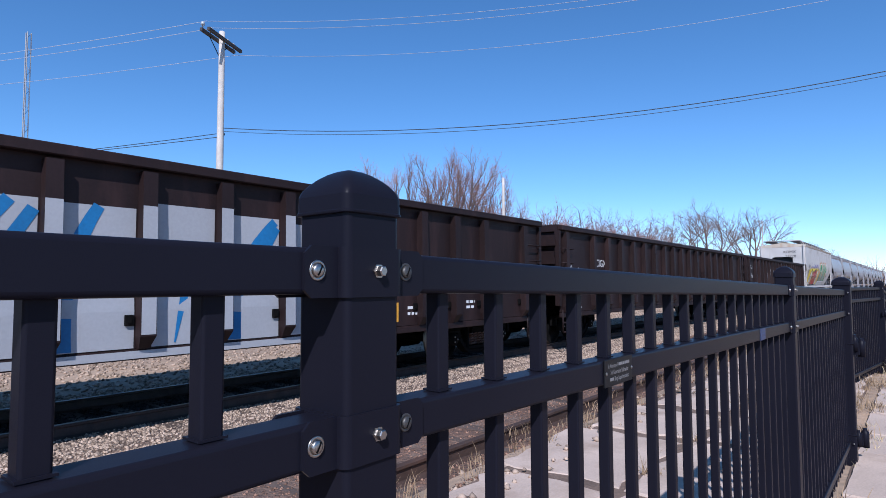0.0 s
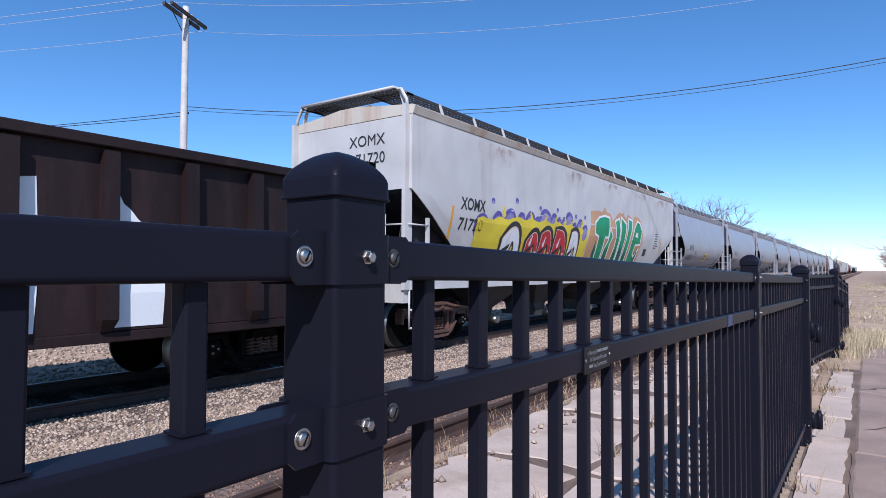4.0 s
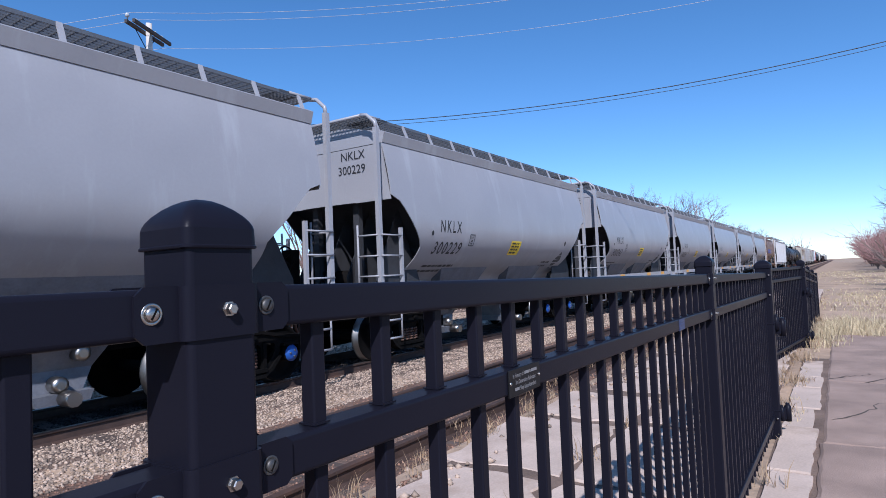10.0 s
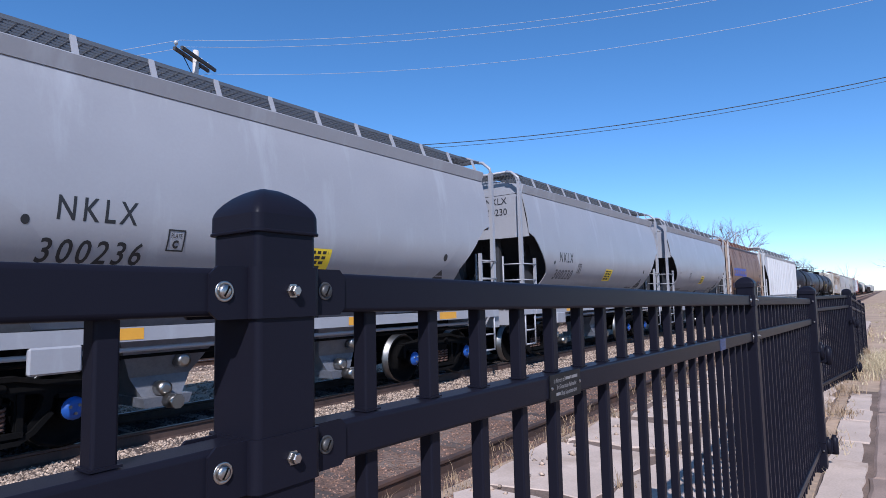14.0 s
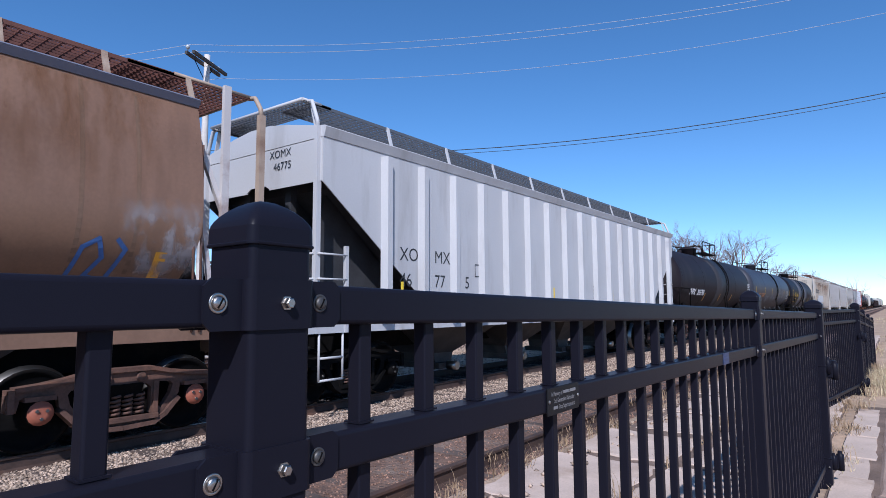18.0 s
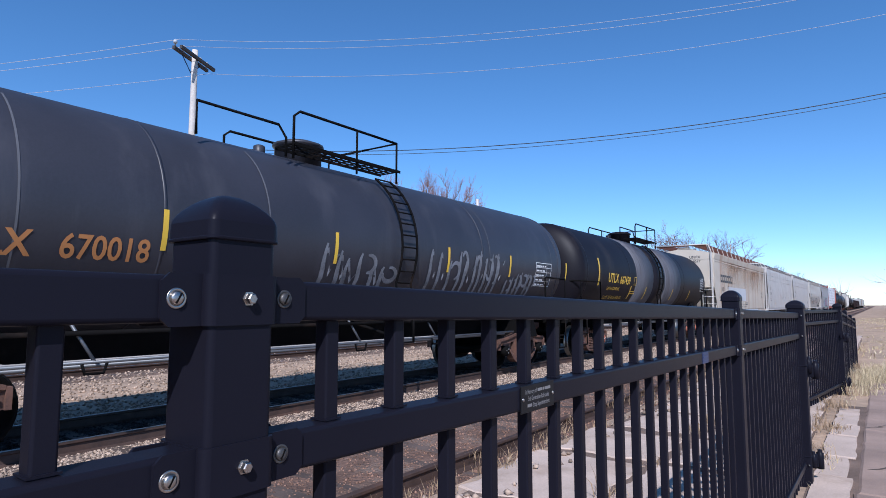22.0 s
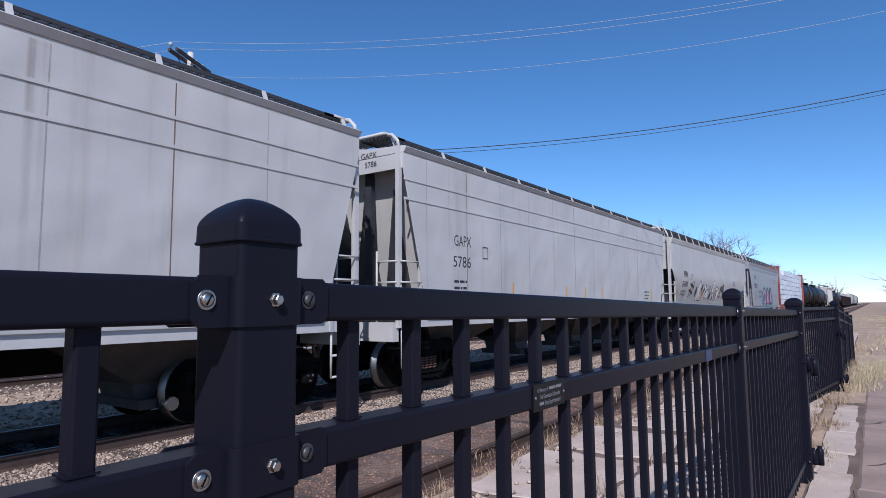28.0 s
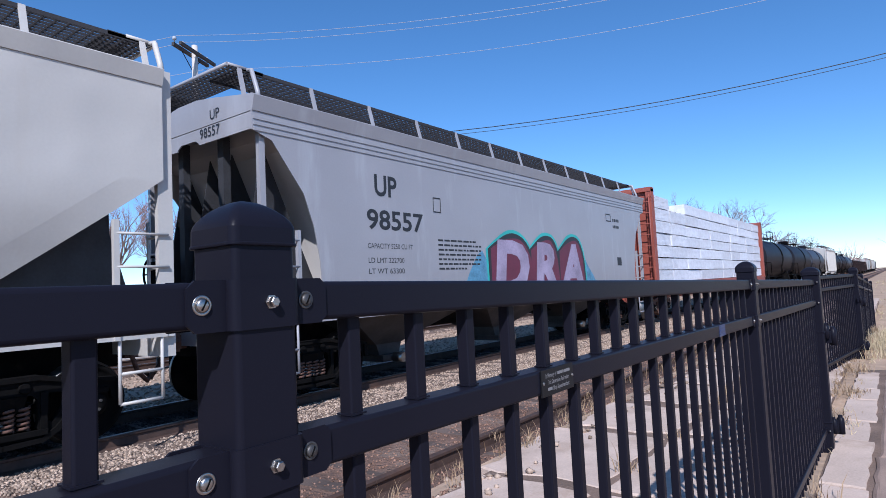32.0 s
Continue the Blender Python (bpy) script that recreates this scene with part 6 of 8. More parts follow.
t1, ST, h1 = tank(221.6, 237.4, "faded brown-black tank car with white stencilled marks", BROWNBLACK, "red", "rusty", bands=((-0.9, 1.1, paint("faded_band", (0.022, 0.019, 0.021), 0.55, var=0.2)),), plat=0.95)
sign_text(t1, "SHPX", -5.62, 1.77, 0.24, ST, WHITEINK, wide=0.95, lean=0.1, bold=0.014)
sign_text(t1, "203796", -4.38, 1.75, 0.24, ST, WHITEINK, wide=1.2, lean=0.1, bold=0.014)
tank_end_text(t1, h1, (("SHPX 203796", 2.75, 0.16),), WHITEINK)
data_box(t1, 6.6, 1.75, 0.75, 0.75, ST)
strips(t1, (-3.0, 0.0, 2.6, 7.3), ST, 1.5, 1.85, ORANGEINK, 0.09)
t2, ST, h2 = tank(237.4, 254.3, "dusty grey tank car with white scrawled graffiti and yellow marks", GREYTANK, "dark", "rusty", plat=0.95)
ORANGESTENCIL = paint("rusty_orange_stencil", (0.45, 0.19, 0.06), 0.6)
sign_text(t2, "UTLX", -5.85, 1.8, 0.27, ST, ORANGESTENCIL, wide=0.85, bold=0.008)
sign_text(t2, "670018", -4.75, 1.8, 0.27, ST, ORANGESTENCIL, wide=0.98, bold=0.006)
def scrawl(bm, x0, x1, z0, z1, seed, width, surf):
    """Hand-sprayed tag: leaning up and down strokes that hook over into loops."""
    rnd = random.Random(seed)
    x = x0
    while x < x1:
        w, top = rnd.uniform(0.16, 0.34), z0 + (z1 - z0) * rnd.uniform(0.6, 1.0)
        ribbon(bm, [(x + 0.1 * q / 6 + 0.03 * math.sin(q), z0 + rnd.uniform(0, 0.06) + (top - z0) * q / 6, width * (0.7 + 0.5 * math.sin(q * 0.6))) for q in range(7)], surf, 0.008)
        if rnd.random() < 0.6:
            a0, sweep, rz = rnd.uniform(90, 170), -rnd.uniform(180, 300), (top - z0) * rnd.uniform(0.2, 0.34)
            ribbon(bm, [(x + 0.1 + w * (0.5 + 0.5 * math.cos(radians(a0 + sweep * q / 12))), top - rz + rz * math.sin(radians(a0 + sweep * q / 12)), width * (0.5 + 0.6 * math.sin(math.pi * q / 12))) for q in range(13)], surf, 0.009)
        else:
            ribbon(bm, [(x + 0.1, top - 0.02, width * 0.6), (x + 0.1 + w * 0.4, z0 + (top - z0) * 0.45, width), (x + 0.1 + w * 0.9, top - 0.1, width * 0.8), (x + 0.1 + w, z0 + 0.04, width * 0.6)], surf, 0.009)
        x += w * rnd.uniform(0.9, 1.25)


bm = bmesh.new()
for x0, x1, z1, seed in ((-6.85, -6.0, 1.9, 4), (-3.15, -2.2, 1.97, 8), (-1.05, 0.35, 2.3, 5), (1.7, 4.3, 2.42, 6), (4.7, 6.0, 2.1, 7)):
    scrawl(bm, x0, x1, 1.42, z1, seed, 0.08, ST)
put("graffiti", to_mesh("graffiti", bm, paint("thin_white_spray", (0.17, 0.175, 0.19), 0.6, var=0.4, scale=4), normals=False), t2, label="white scrawled spray tags")
for x in (-5.17, -2.07, 3.9, 7.0):
    bm = bmesh.new()
    patch(bm, x - 0.012, x + 0.012, 1.3, 3.6, ST, 0.004, nz=24)
    put("weld_seam", to_mesh("weld_seam", bm, paint("pale_weld", (0.1, 0.1, 0.11), 0.6), normals=False), t2, label="pale weld seam")
strips(t2, (-6.9, -3.65, -0.8, 2.3, 4.8, 7.9), ST, 1.95, 2.45, YELLOWINK, 0.07)
data_box(t2, 6.14, 1.78, 0.85, 0.58, ST)
t3, ST, h3 = tank(254.3, 271.1, "black tank car with yellow stencilled marks and weathered grey bands", BLACKPAINT, "red", "rusty",
                  bands=((-2.9, -0.9, PALETANK), (-0.9, 0.6, BLACKPAINT), (0.6, 3.0, PALETANK)), plat=0.9, ladder=-1.3)
sign_text(t3, "UTLX", -5.65, 2.03, 0.3, ST, YELLOWINK, wide=0.95, bold=0.008)
sign_text(t3, "667459", -4.55, 2.0, 0.27, ST, YELLOWINK, wide=1.0, bold=0.006)
sign_text(t3, "THE TANK CAR PEOPLE", -5.65, 1.78, 0.1, ST, YELLOWINK, wide=1.15)
sign_text(t3, "LD LMT 208700 LB 94700 KG", -5.7, 1.5, 0.1, ST, YELLOWINK, wide=1.7)
tank_end_text(t3, h3, (("UTLX 667459", 2.95, 0.17),), YELLOWINK, -0.1)
bm = bmesh.new()
for k in range(5):
    y = -0.35 - 0.02 * k
    for q in range(3):
        yy, zz = y - 0.16 * q, 2.72 - 0.13 * k
        r = math.hypot(yy, zz - TZ) / TR
        x = -h3 + 0.5 * (1 - math.sqrt(1 - r ** 3.2)) - 0.03
        v = [bm.verts.new((x, yy + a, zz + b)) for a, b in ((0, 0), (-0.12, 0), (-0.12, 0.05), (0, 0.05))]
        bm.faces.new(v)
put("end_stencils", to_mesh("end_stencils", bm, YELLOWINK, normals=False), t3)
strips(t3, (-6.5,), ST, 1.9, 2.75, YELLOWINK, 0.1)
strips(t3, (-3.4, -1.7, 1.9, 4.7), ST, 1.5, 1.95, YELLOWINK, 0.08)
bm, done = decals(t3, mat=YELLOWINK)
plate_box(bm, -3.15, 2.0, ST, 0.22)
bars(bm, -3.3, 1.75, 0.6, 2, ST, 0.07, 0.035, 3)
done()
data_box(t3, 6.6, 1.95, 0.6, 0.6, ST)

# cream hopper with rust streaks
p2, SC = hopper(271.1, 289.7, "cream covered hopper car streaked with rust, rusty roof walk", RUSTWHITE, RUSTWHITE, BROWNWALK, eave=4.0, roof=4.25, cut=2.2, run=0.6, bays=4, chord=0.3, slope=RUSTWHITE, deep=0.3,
                walk_z=4.47, end_in=0.8, post_in=0.06, seams=(3.6,), post=IVORYPAINT, cap="red", frames="rusty")
block_mark(p2, SC, -7.0, 2.52, 3.3, 0.42, 6, INK)
for x0, x1, z0 in ((-4.4, -1.6, 2.3), (1.4, 4.6, 2.2)):
    stain(p2, SC, x0, x1, z0, 3.52, RUSTRUN, 0.008)
TANWASH = stain_material("tan_rust_wash", (0.4, 0.24, 0.13), lo=0.25, hi=0.6, cover=0.62, scale=(2.2, 1, 0.6))
BROWNRUN = stain_material("brown_rust_run", (0.2, 0.095, 0.05), lo=0.42, hi=0.68, cover=0.85, scale=(5, 1, 0.8))
stain(p2, SC, -7.2, 8.2, 2.0, 3.72, TANWASH, 0.004)
stain(p2, SC, -6.3, 1.5, 3.25, 3.74, BROWNRUN, 0.012)
for x0, x1, z0 in ((-5.2, -3.6, 2.5), (-0.2, 0.9, 1.8), (4.3, 6.2, 2.1), (6.6, 8.4, 2.4)):
    stain(p2, SC, x0, x1, z0, 3.72, BROWNRUN, 0.014)
sign_text(p2, "UNPX", -6.85, 2.05, 0.22, SC, INK, wide=0.75)
sign_text(p2, "124047", -6.87, 1.66, 0.22, SC, INK, wide=0.95)
end_number(p2, -(289.7 - 271.1) / 2 + 0.8, ("UNPX", "124047"), 3.75, 0.15)
bm = bmesh.new()
patch(bm, -5.0, 0.5, 1.55, 2.3, SC, 0.005)
patch(bm, -5.9, -5.0, 1.55, 2.0, SC, 0.005)
patch(bm, -6.9, 5.0, 0.95, 1.02, SC, 0.02)
put("repaint_patch", to_mesh("repaint_patch", bm, PATCH, normals=False), p2, label="fresh pale grey repaint patch")
bm, done = decals(p2)
plate_box(bm, -5.2, 2.05, SC, 0.24)
bars(bm, -5.2, 1.35, 1.4, 1, SC, 0.1, 0.05, 4)
bars(bm, 6.5, 2.2, 0.8, 6, SC, 0.1, 0.045, 14)
bars(bm, 0.2, 1.4, 0.9, 2, SC, 0.1, 0.045, 15)
done()
sign_text(p2, "FERMER TOUS COUVERCLES DE TRAPPES", -1.4, 1.28, 0.07, SC, INK, wide=1.9)
sign_text(p2, "DE DISCHARGE AVANT LE DEPLACEMENT", -1.4, 1.16, 0.07, SC, INK, wide=1.95)
strips(p2, (-7.15,), SC, 1.4, 2.1, ORANGEINK, 0.07)

# two alike white hoppers
DULLSEAM = paint("dirty_weld_seam", (0.34, 0.31, 0.285), 0.75, var=0.3)
for s0, s1, num in ((289.7, 307.15, "5759"), (307.15, 324.9, "5786")):
    gp, SG = hopper(s0, s1, "white covered hopper car with horizontal seams and streaks of dirt", WHITEPAINT, WHITEPAINT, DARKWALK, eave=4.2, roof=4.34, cut=3.8, run=0.75, bays=4, chord=0.1, slope=IVORYPAINT, deep=0.3,
                    walk_z=4.48, end_in=0.58, seams=(3.6, 3.24), walk_step=1.6, cap="dark", frames="dark")
    sign_text(gp, "GAPX", -6.7, 2.5, 0.23, SG, INK, wide=0.64)
    sign_text(gp, num, -6.74, 2.07, 0.23, SG, INK, wide=0.66)
    for k in range(3):
        x = -6.9 + 5.1 * k
        stain(gp, SG, x, x + 0.22, 1.25, 4.05, DIRTRUN, 0.005)
    for k in range(11):
        x = -7.6 + 1.39 * k
        bm = bmesh.new()
        patch(bm, x - 0.008, x + 0.008, 1.2, 4.05, SG, 0.004)
        put("weld_seam", to_mesh("weld_seam", bm, SEAM if k % 4 == 1 else DULLSEAM, normals=False), gp)
    if num == "5759":
        bm = bmesh.new()
        for pts in ([(-1.25, 2.3), (-1.0, 2.22), (-0.85, 1.95), (-0.72, 2.25), (-0.55, 2.15), (-0.48, 1.9), (-0.2, 1.95), (-0.12, 2.05)], [(-0.1, 1.9), (0.05, 2.0), (0.2, 1.85)], [(-1.2, 2.05), (-1.1, 1.8), (-0.95, 1.9)]):
            stroke(bm, pts, 0.03, SG)
        put("graffiti", to_mesh("graffiti", bm, paint("faded_pink_tag", (0.46, 0.27, 0.27), 0.6), normals=False), gp, label="faded pink spray tag")
        bm = bmesh.new()
        for pts in ([(0.2, 1.93), (0.45, 1.86), (0.55, 1.78)], [(0.75, 1.75), (0.85, 1.9), (1.0, 1.96), (1.12, 1.94)], [(0.95, 1.75), (1.05, 1.85)], [(2.64, 1.93), (2.72, 2.02), (2.7, 1.82)], [(2.8, 1.98), (2.98, 1.98), (2.8, 1.78)]):
            stroke(bm, pts, 0.035, SG)
        put("graffiti", to_mesh("graffiti", bm, INK, normals=False), gp, label="small black spray tag")
    end_number(gp, -(s1 - s0) / 2 + 0.58, ("GAPX", num), 4.1, 0.11)
    bm, done = decals(gp)
    plate_box(bm, -5.6, 2.3, SG, 0.2)
    bars(bm, -6.7, 1.75, 0.55, 2, SG, 0.13, 0.05, 5)
    bars(bm, 5.6, 1.7, 0.6, 3, SG, 0.12, 0.05, 6)
    done()
    strips(gp, (-4.3, -1.3, 0.0, 1.4, 6.4), SG, 1.3, 1.8, ORANGEINK, 0.07)

# pale hopper with cartoon-like lettering
fp, SF = hopper(324.9, 344.05, "pale grey covered hopper car with black outlined graffiti low down", IVORYPAINT, IVORYPAINT, DARKWALK, eave=4.08, roof=4.3, cut=2.75, run=2.3, bays=4,
                chord=0.2, walk_z=4.53, end_in=0.6, post_in=0.05, side=BULGE, post_w=0.09)
SHIFT[0] = -0.7
sign_text(fp, "FPAX", -6.3, 2.5, 0.25, SF, INK, wide=0.72, bold=0.01, lift=0.009)
sign_text(fp, "214300", -6.35, 2.05, 0.25, SF, INK, wide=0.98, bold=0.008, lift=0.009)
sign_text(fp, "LD LMT 219800", -6.35, 1.8, 0.085, SF, INK, wide=0.82, bold=0.003, lift=0.014)
sign_text(fp, "LT WT 66200", -6.35, 1.66, 0.085, SF, INK, wide=0.8, bold=0.003, lift=0.014)
sign_text(fp, "WEAR RUBBER SHOES WHEN ENTERING CAR", 1.6, 1.6, 0.11, SF, REDSPRAY, wide=2.6)
end_number(fp, -(344.05 - 324.9) / 2 + 0.6, ("FPAX", "214300"), 3.75, 0.15)
SHIFT[0] = 0.0
black, white, tan, orange, silver = (bmesh.new() for k in range(5))
for a, b in (((-5.5, 1.62), (-5.2, 2.3)), ((-5.2, 1.62), (-4.9, 2.3)), ((-5.66, 1.92), (-4.86, 1.76)), ((-5.56, 2.2), (-4.8, 2.04))):
    stroke(black, [a, b], 0.1, SF)


def oval(x, z, rx, rz, n=20):
    return [(x + rx * math.cos(k * math.tau / n), z + rz * math.sin(k * math.tau / n)) for k in range(n)]


def outlined(pts, fill, edge=0.035, lift=0.012):
    """A filled letter shape with a black sprayed outline."""
    shape(black, grown(pts, edge), SF, lift)
    shape(fill, pts, SF, lift + 0.004)


shape(black, oval(-4.25, 1.86, 0.16, 0.26), SF, 0.01)
outlined([(-3.95, 1.45), (-3.86, 2.18), (-3.68, 2.38), (-3.52, 2.3), (-3.46, 1.9), (-3.3, 1.45), (-3.52, 1.45), (-3.62, 1.8), (-3.74, 1.45)], white, 0.05, 0.01)
shape(black, oval(-3.12, 2.03, 0.15, 0.24), SF, 0.011)
outlined([(-3.3, 1.45), (-3.28, 1.78), (-3.1, 1.9), (-2.92, 1.78), (-2.9, 1.45)], white, 0.045, 0.012)
shape(tan, [(-3.42, 1.45), (-3.36, 1.75), (-3.26, 1.75), (-3.28, 1.45)], SF, 0.018)
shape(black, [(-2.62, 2.2), (-2.56, 2.3), (-2.07, 2.08), (-2.19, 1.83), (-2.35, 1.92), (-2.55, 1.45), (-3.0, 1.45), (-2.75, 1.98)], SF, 0.014)
shape(white, [(-2.55, 2.24), (-2.13, 2.05), (-2.21, 1.9), (-2.63, 2.08)], SF, 0.018)
shape(white, [(-2.47, 2.0), (-2.35, 1.96), (-2.59, 1.45), (-2.75, 1.45)], SF, 0.018)
shape(tan, [(-2.72, 1.85), (-2.56, 1.88), (-2.76, 1.47), (-2.92, 1.47)], SF, 0.019)
shape(orange, [(-3.16, 1.47), (-2.98, 1.47), (-2.96, 1.95), (-3.12, 1.93)], SF, 0.02)
for x, z, r in ((-2.14, 1.66, 0.09), (-2.0, 1.9, 0.1), (-1.92, 1.76, 0.1), (-2.08, 1.78, 0.08)):
    outlined(oval(x, z, r, r, 14), white, 0.03, 0.02)
outlined([(-1.9, 2.0), (-1.5, 1.7), (-1.62, 1.55), (-1.74, 1.64), (-1.95, 1.5), (-2.05, 1.62), (-1.84, 1.78), (-1.98, 1.88)], white, 0.04, 0.026)
shape(black, [(-1.58, 1.86), (-1.44, 1.93), (-1.3, 1.88)], SF, 0.012)
outlined(oval(-1.36, 2.02, 0.12, 0.12), silver, 0.035, 0.013)
for x, z, r in ((-1.62, 2.0, 0.05), (-1.6, 2.15, 0.025)):
    shape(black, oval(x, z, r, r, 12), SF, 0.012)
shape(black, oval(-1.1, 1.68, 0.19, 0.21), SF, 0.012)
shape(black, [(-1.03, 1.96), (-0.84, 2.02), (-0.9, 2.2)], SF, 0.011)
outlined(oval(-0.64, 2.14, 0.23, 0.29, 28), white, 0.03, 0.012)
for z in (2.22, 2.06):
    shape(black, [(-0.76, z), (-0.56, z), (-0.56, z + 0.06), (-0.76, z + 0.06)], SF, 0.019)
outlined(oval(-0.38, 1.55, 0.33, 0.24, 28), white, 0.04, 0.012)
shape(black, oval(-0.38, 1.55, 0.16, 0.14), SF, 0.02)
outlined([(-0.02, 1.47), (-0.01, 2.13), (0.16, 2.18), (0.72, 2.09), (0.7, 1.9), (0.12, 1.88), (0.12, 1.47)], tan, 0.03, 0.013)
shape(white, [(0.16, 2.14), (0.7, 2.06), (0.7, 1.97), (0.12, 2.02)], SF, 0.02)
outlined([(0.26, 1.82), (0.91, 2.07), (0.83, 1.47), (0.36, 1.47)], white, 0.03, 0.022)
shape(black, [(0.28, 1.8), (0.42, 1.84), (0.42, 1.47), (0.36, 1.47)], SF, 0.03)
stroke(black, [(0.92, 1.84), (1.05, 1.84), (1.06, 1.5)], 0.04, SF, 0.014)
shape(black, [(1.17, 2.19), (1.63, 2.27), (1.61, 2.03), (1.42, 1.93), (1.38, 1.5), (1.3, 1.5), (1.31, 1.9), (1.21, 1.82)], SF)
shape(black, [(1.82, 2.43), (2.34, 1.81), (1.58, 1.91)], SF)
put("graffiti", to_mesh("graffiti", black, INK, normals=False), fp, label="black sprayed outlines of slanted letters")
put("graffiti", to_mesh("graffiti", white, WHITEINK, normals=False), fp)
put("graffiti", to_mesh("graffiti", tan, TANSPRAY, normals=False), fp)
put("graffiti", to_mesh("graffiti", silver, SILVER, normals=False), fp)
put("graffiti", to_mesh("graffiti", orange, paint("orange_spray", (0.62, 0.25, 0.03), 0.5), normals=False), fp)
SHIFT[0] = -0.7
bm, done = decals(fp)
plate_box(bm, -4.98, 2.4, SF, 0.2)
bars(bm, 5.2, 2.5, 0.7, 3, SF, 0.1, 0.045, 6)
bars(bm, 5.2, 2.05, 0.75, 6, SF, 0.1, 0.045, 16)
patch(bm, 4.6, 5.0, 1.5, 1.75, SF, 0.006)
done()
strips(fp, (-6.8, 4.35, 6.4), SF, 1.5, 2.2, ORANGEINK, 0.08)

SHIFT[0] = 0.0
# grey hopper with the large number
up, SU = hopper(344.05, 361.2, "light grey covered hopper car with black numerals and mauve graffiti", GREYPAINT, GREYPAINT, DARKWALK, eave=4.08, roof=4.3, cut=3.6, run=1.6, slope=WHITEPAINT, edge=[(1.05, 1.2), (1.82, 1.14), (2.3, 1.05), (2.79, 0.87), (3.2, 0.55), (3.49, 0.33), (3.6, 0.0)],
                bays=3, chord=0.22, walk_z=4.57, end_in=0.65, post_in=-0.2, seams=(3.76, 3.68, 3.6))
SHIFT[0] = -0.37
sign_text(up, "UP", -5.2, 2.92, 0.36, SU, INK, wide=0.58, bold=0.012)
sign_text(up, "98557", -5.4, 2.35, 0.33, SU, INK, wide=1.48, bold=0.01)
sign_text(up, "CAPACITY 5250 CU FT", -5.4, 2.02, 0.09, SU, INK, wide=1.15)
sign_text(up, "LD LMT 222700", -5.4, 1.78, 0.09, SU, INK, wide=0.9)
sign_text(up, "LT WT 63300", -5.4, 1.6, 0.09, SU, INK, wide=0.9)
end_number(up, -(361.2 - 344.05) / 2 + 0.65, ("UP", "98557"), 3.93, 0.15, -0.85)


def piece_three(car, surf):
    """Three swollen mauve letters with maroon hollows, edged in black and teal, blue flares at both ends."""
    bm = bmesh.new()
    shape(bm, [(-2.75, 1.2), (-2.5, 1.6), (-2.2, 1.95), (-2.0, 2.05), (-1.8, 1.8), (-1.6, 1.2)], surf, 0.004)
    shape(bm, [(2.95, 1.2), (3.15, 1.95), (3.4, 1.7), (3.65, 1.5), (3.95, 1.2)], surf, 0.004)
    spray(car, bm, paint("pale_blue_flare_spray", (0.1, 0.25, 0.36), 0.5, var=0.4, scale=5), "blue sprayed flares")
    teal, black, hollow = (bmesh.new() for k in range(3))
    for x0, x1, top, peak in ((-1.72, 0.3, 2.4, 0.5), (0.05, 1.62, 2.42, 0.6), (1.55, 3.15, 2.45, 0.6)):
        g = dome(x0, x1, 1.15, 2.1, top, peak)
        shape(teal, grown(g, 0.15), surf, 0.008)
        shape(black, grown(g, 0.07), surf, 0.012)
        shape(hollow, grown(g, -0.05), surf, 0.014)
    spray(car, teal, TEALSPRAY, "teal sprayed edge")
    spray(car, black, INK)
    spray(car, hollow, paint("maroon_spray", (0.13, 0.02, 0.04), 0.5, var=0.3))
    for text, x, wide in (("D", -1.6, 1.5), ("R", 0.22, 1.3), ("A", 1.72, 1.35)):
        sign_text(car, text, x, 1.18, 1.1, surf, MAUVESPRAY, "graffiti", wide, 0.085, 0.022, 0.12, "swollen mauve spray letter")


piece_three(up, SU)
bm, done = decals(up)
plate_box(bm, -3.6, 2.75, SU, 0.22)
bars(bm, -3.5, 2.2, 1.5, 7, SU, 0.09, 0.035, 5)
stroke(bm, [(4.9, 3.1), (5.25, 3.1), (5.25, 3.3), (4.9, 3.3), (4.9, 3.1)], 0.03, SU)
bars(bm, 5.4, 3.1, 0.7, 2, SU, 0.2, 0.09, 7)
patch(bm, 5.6, 5.95, 1.75, 2.0, SU, 0.006)
done()
SHIFT[0] = 0.0


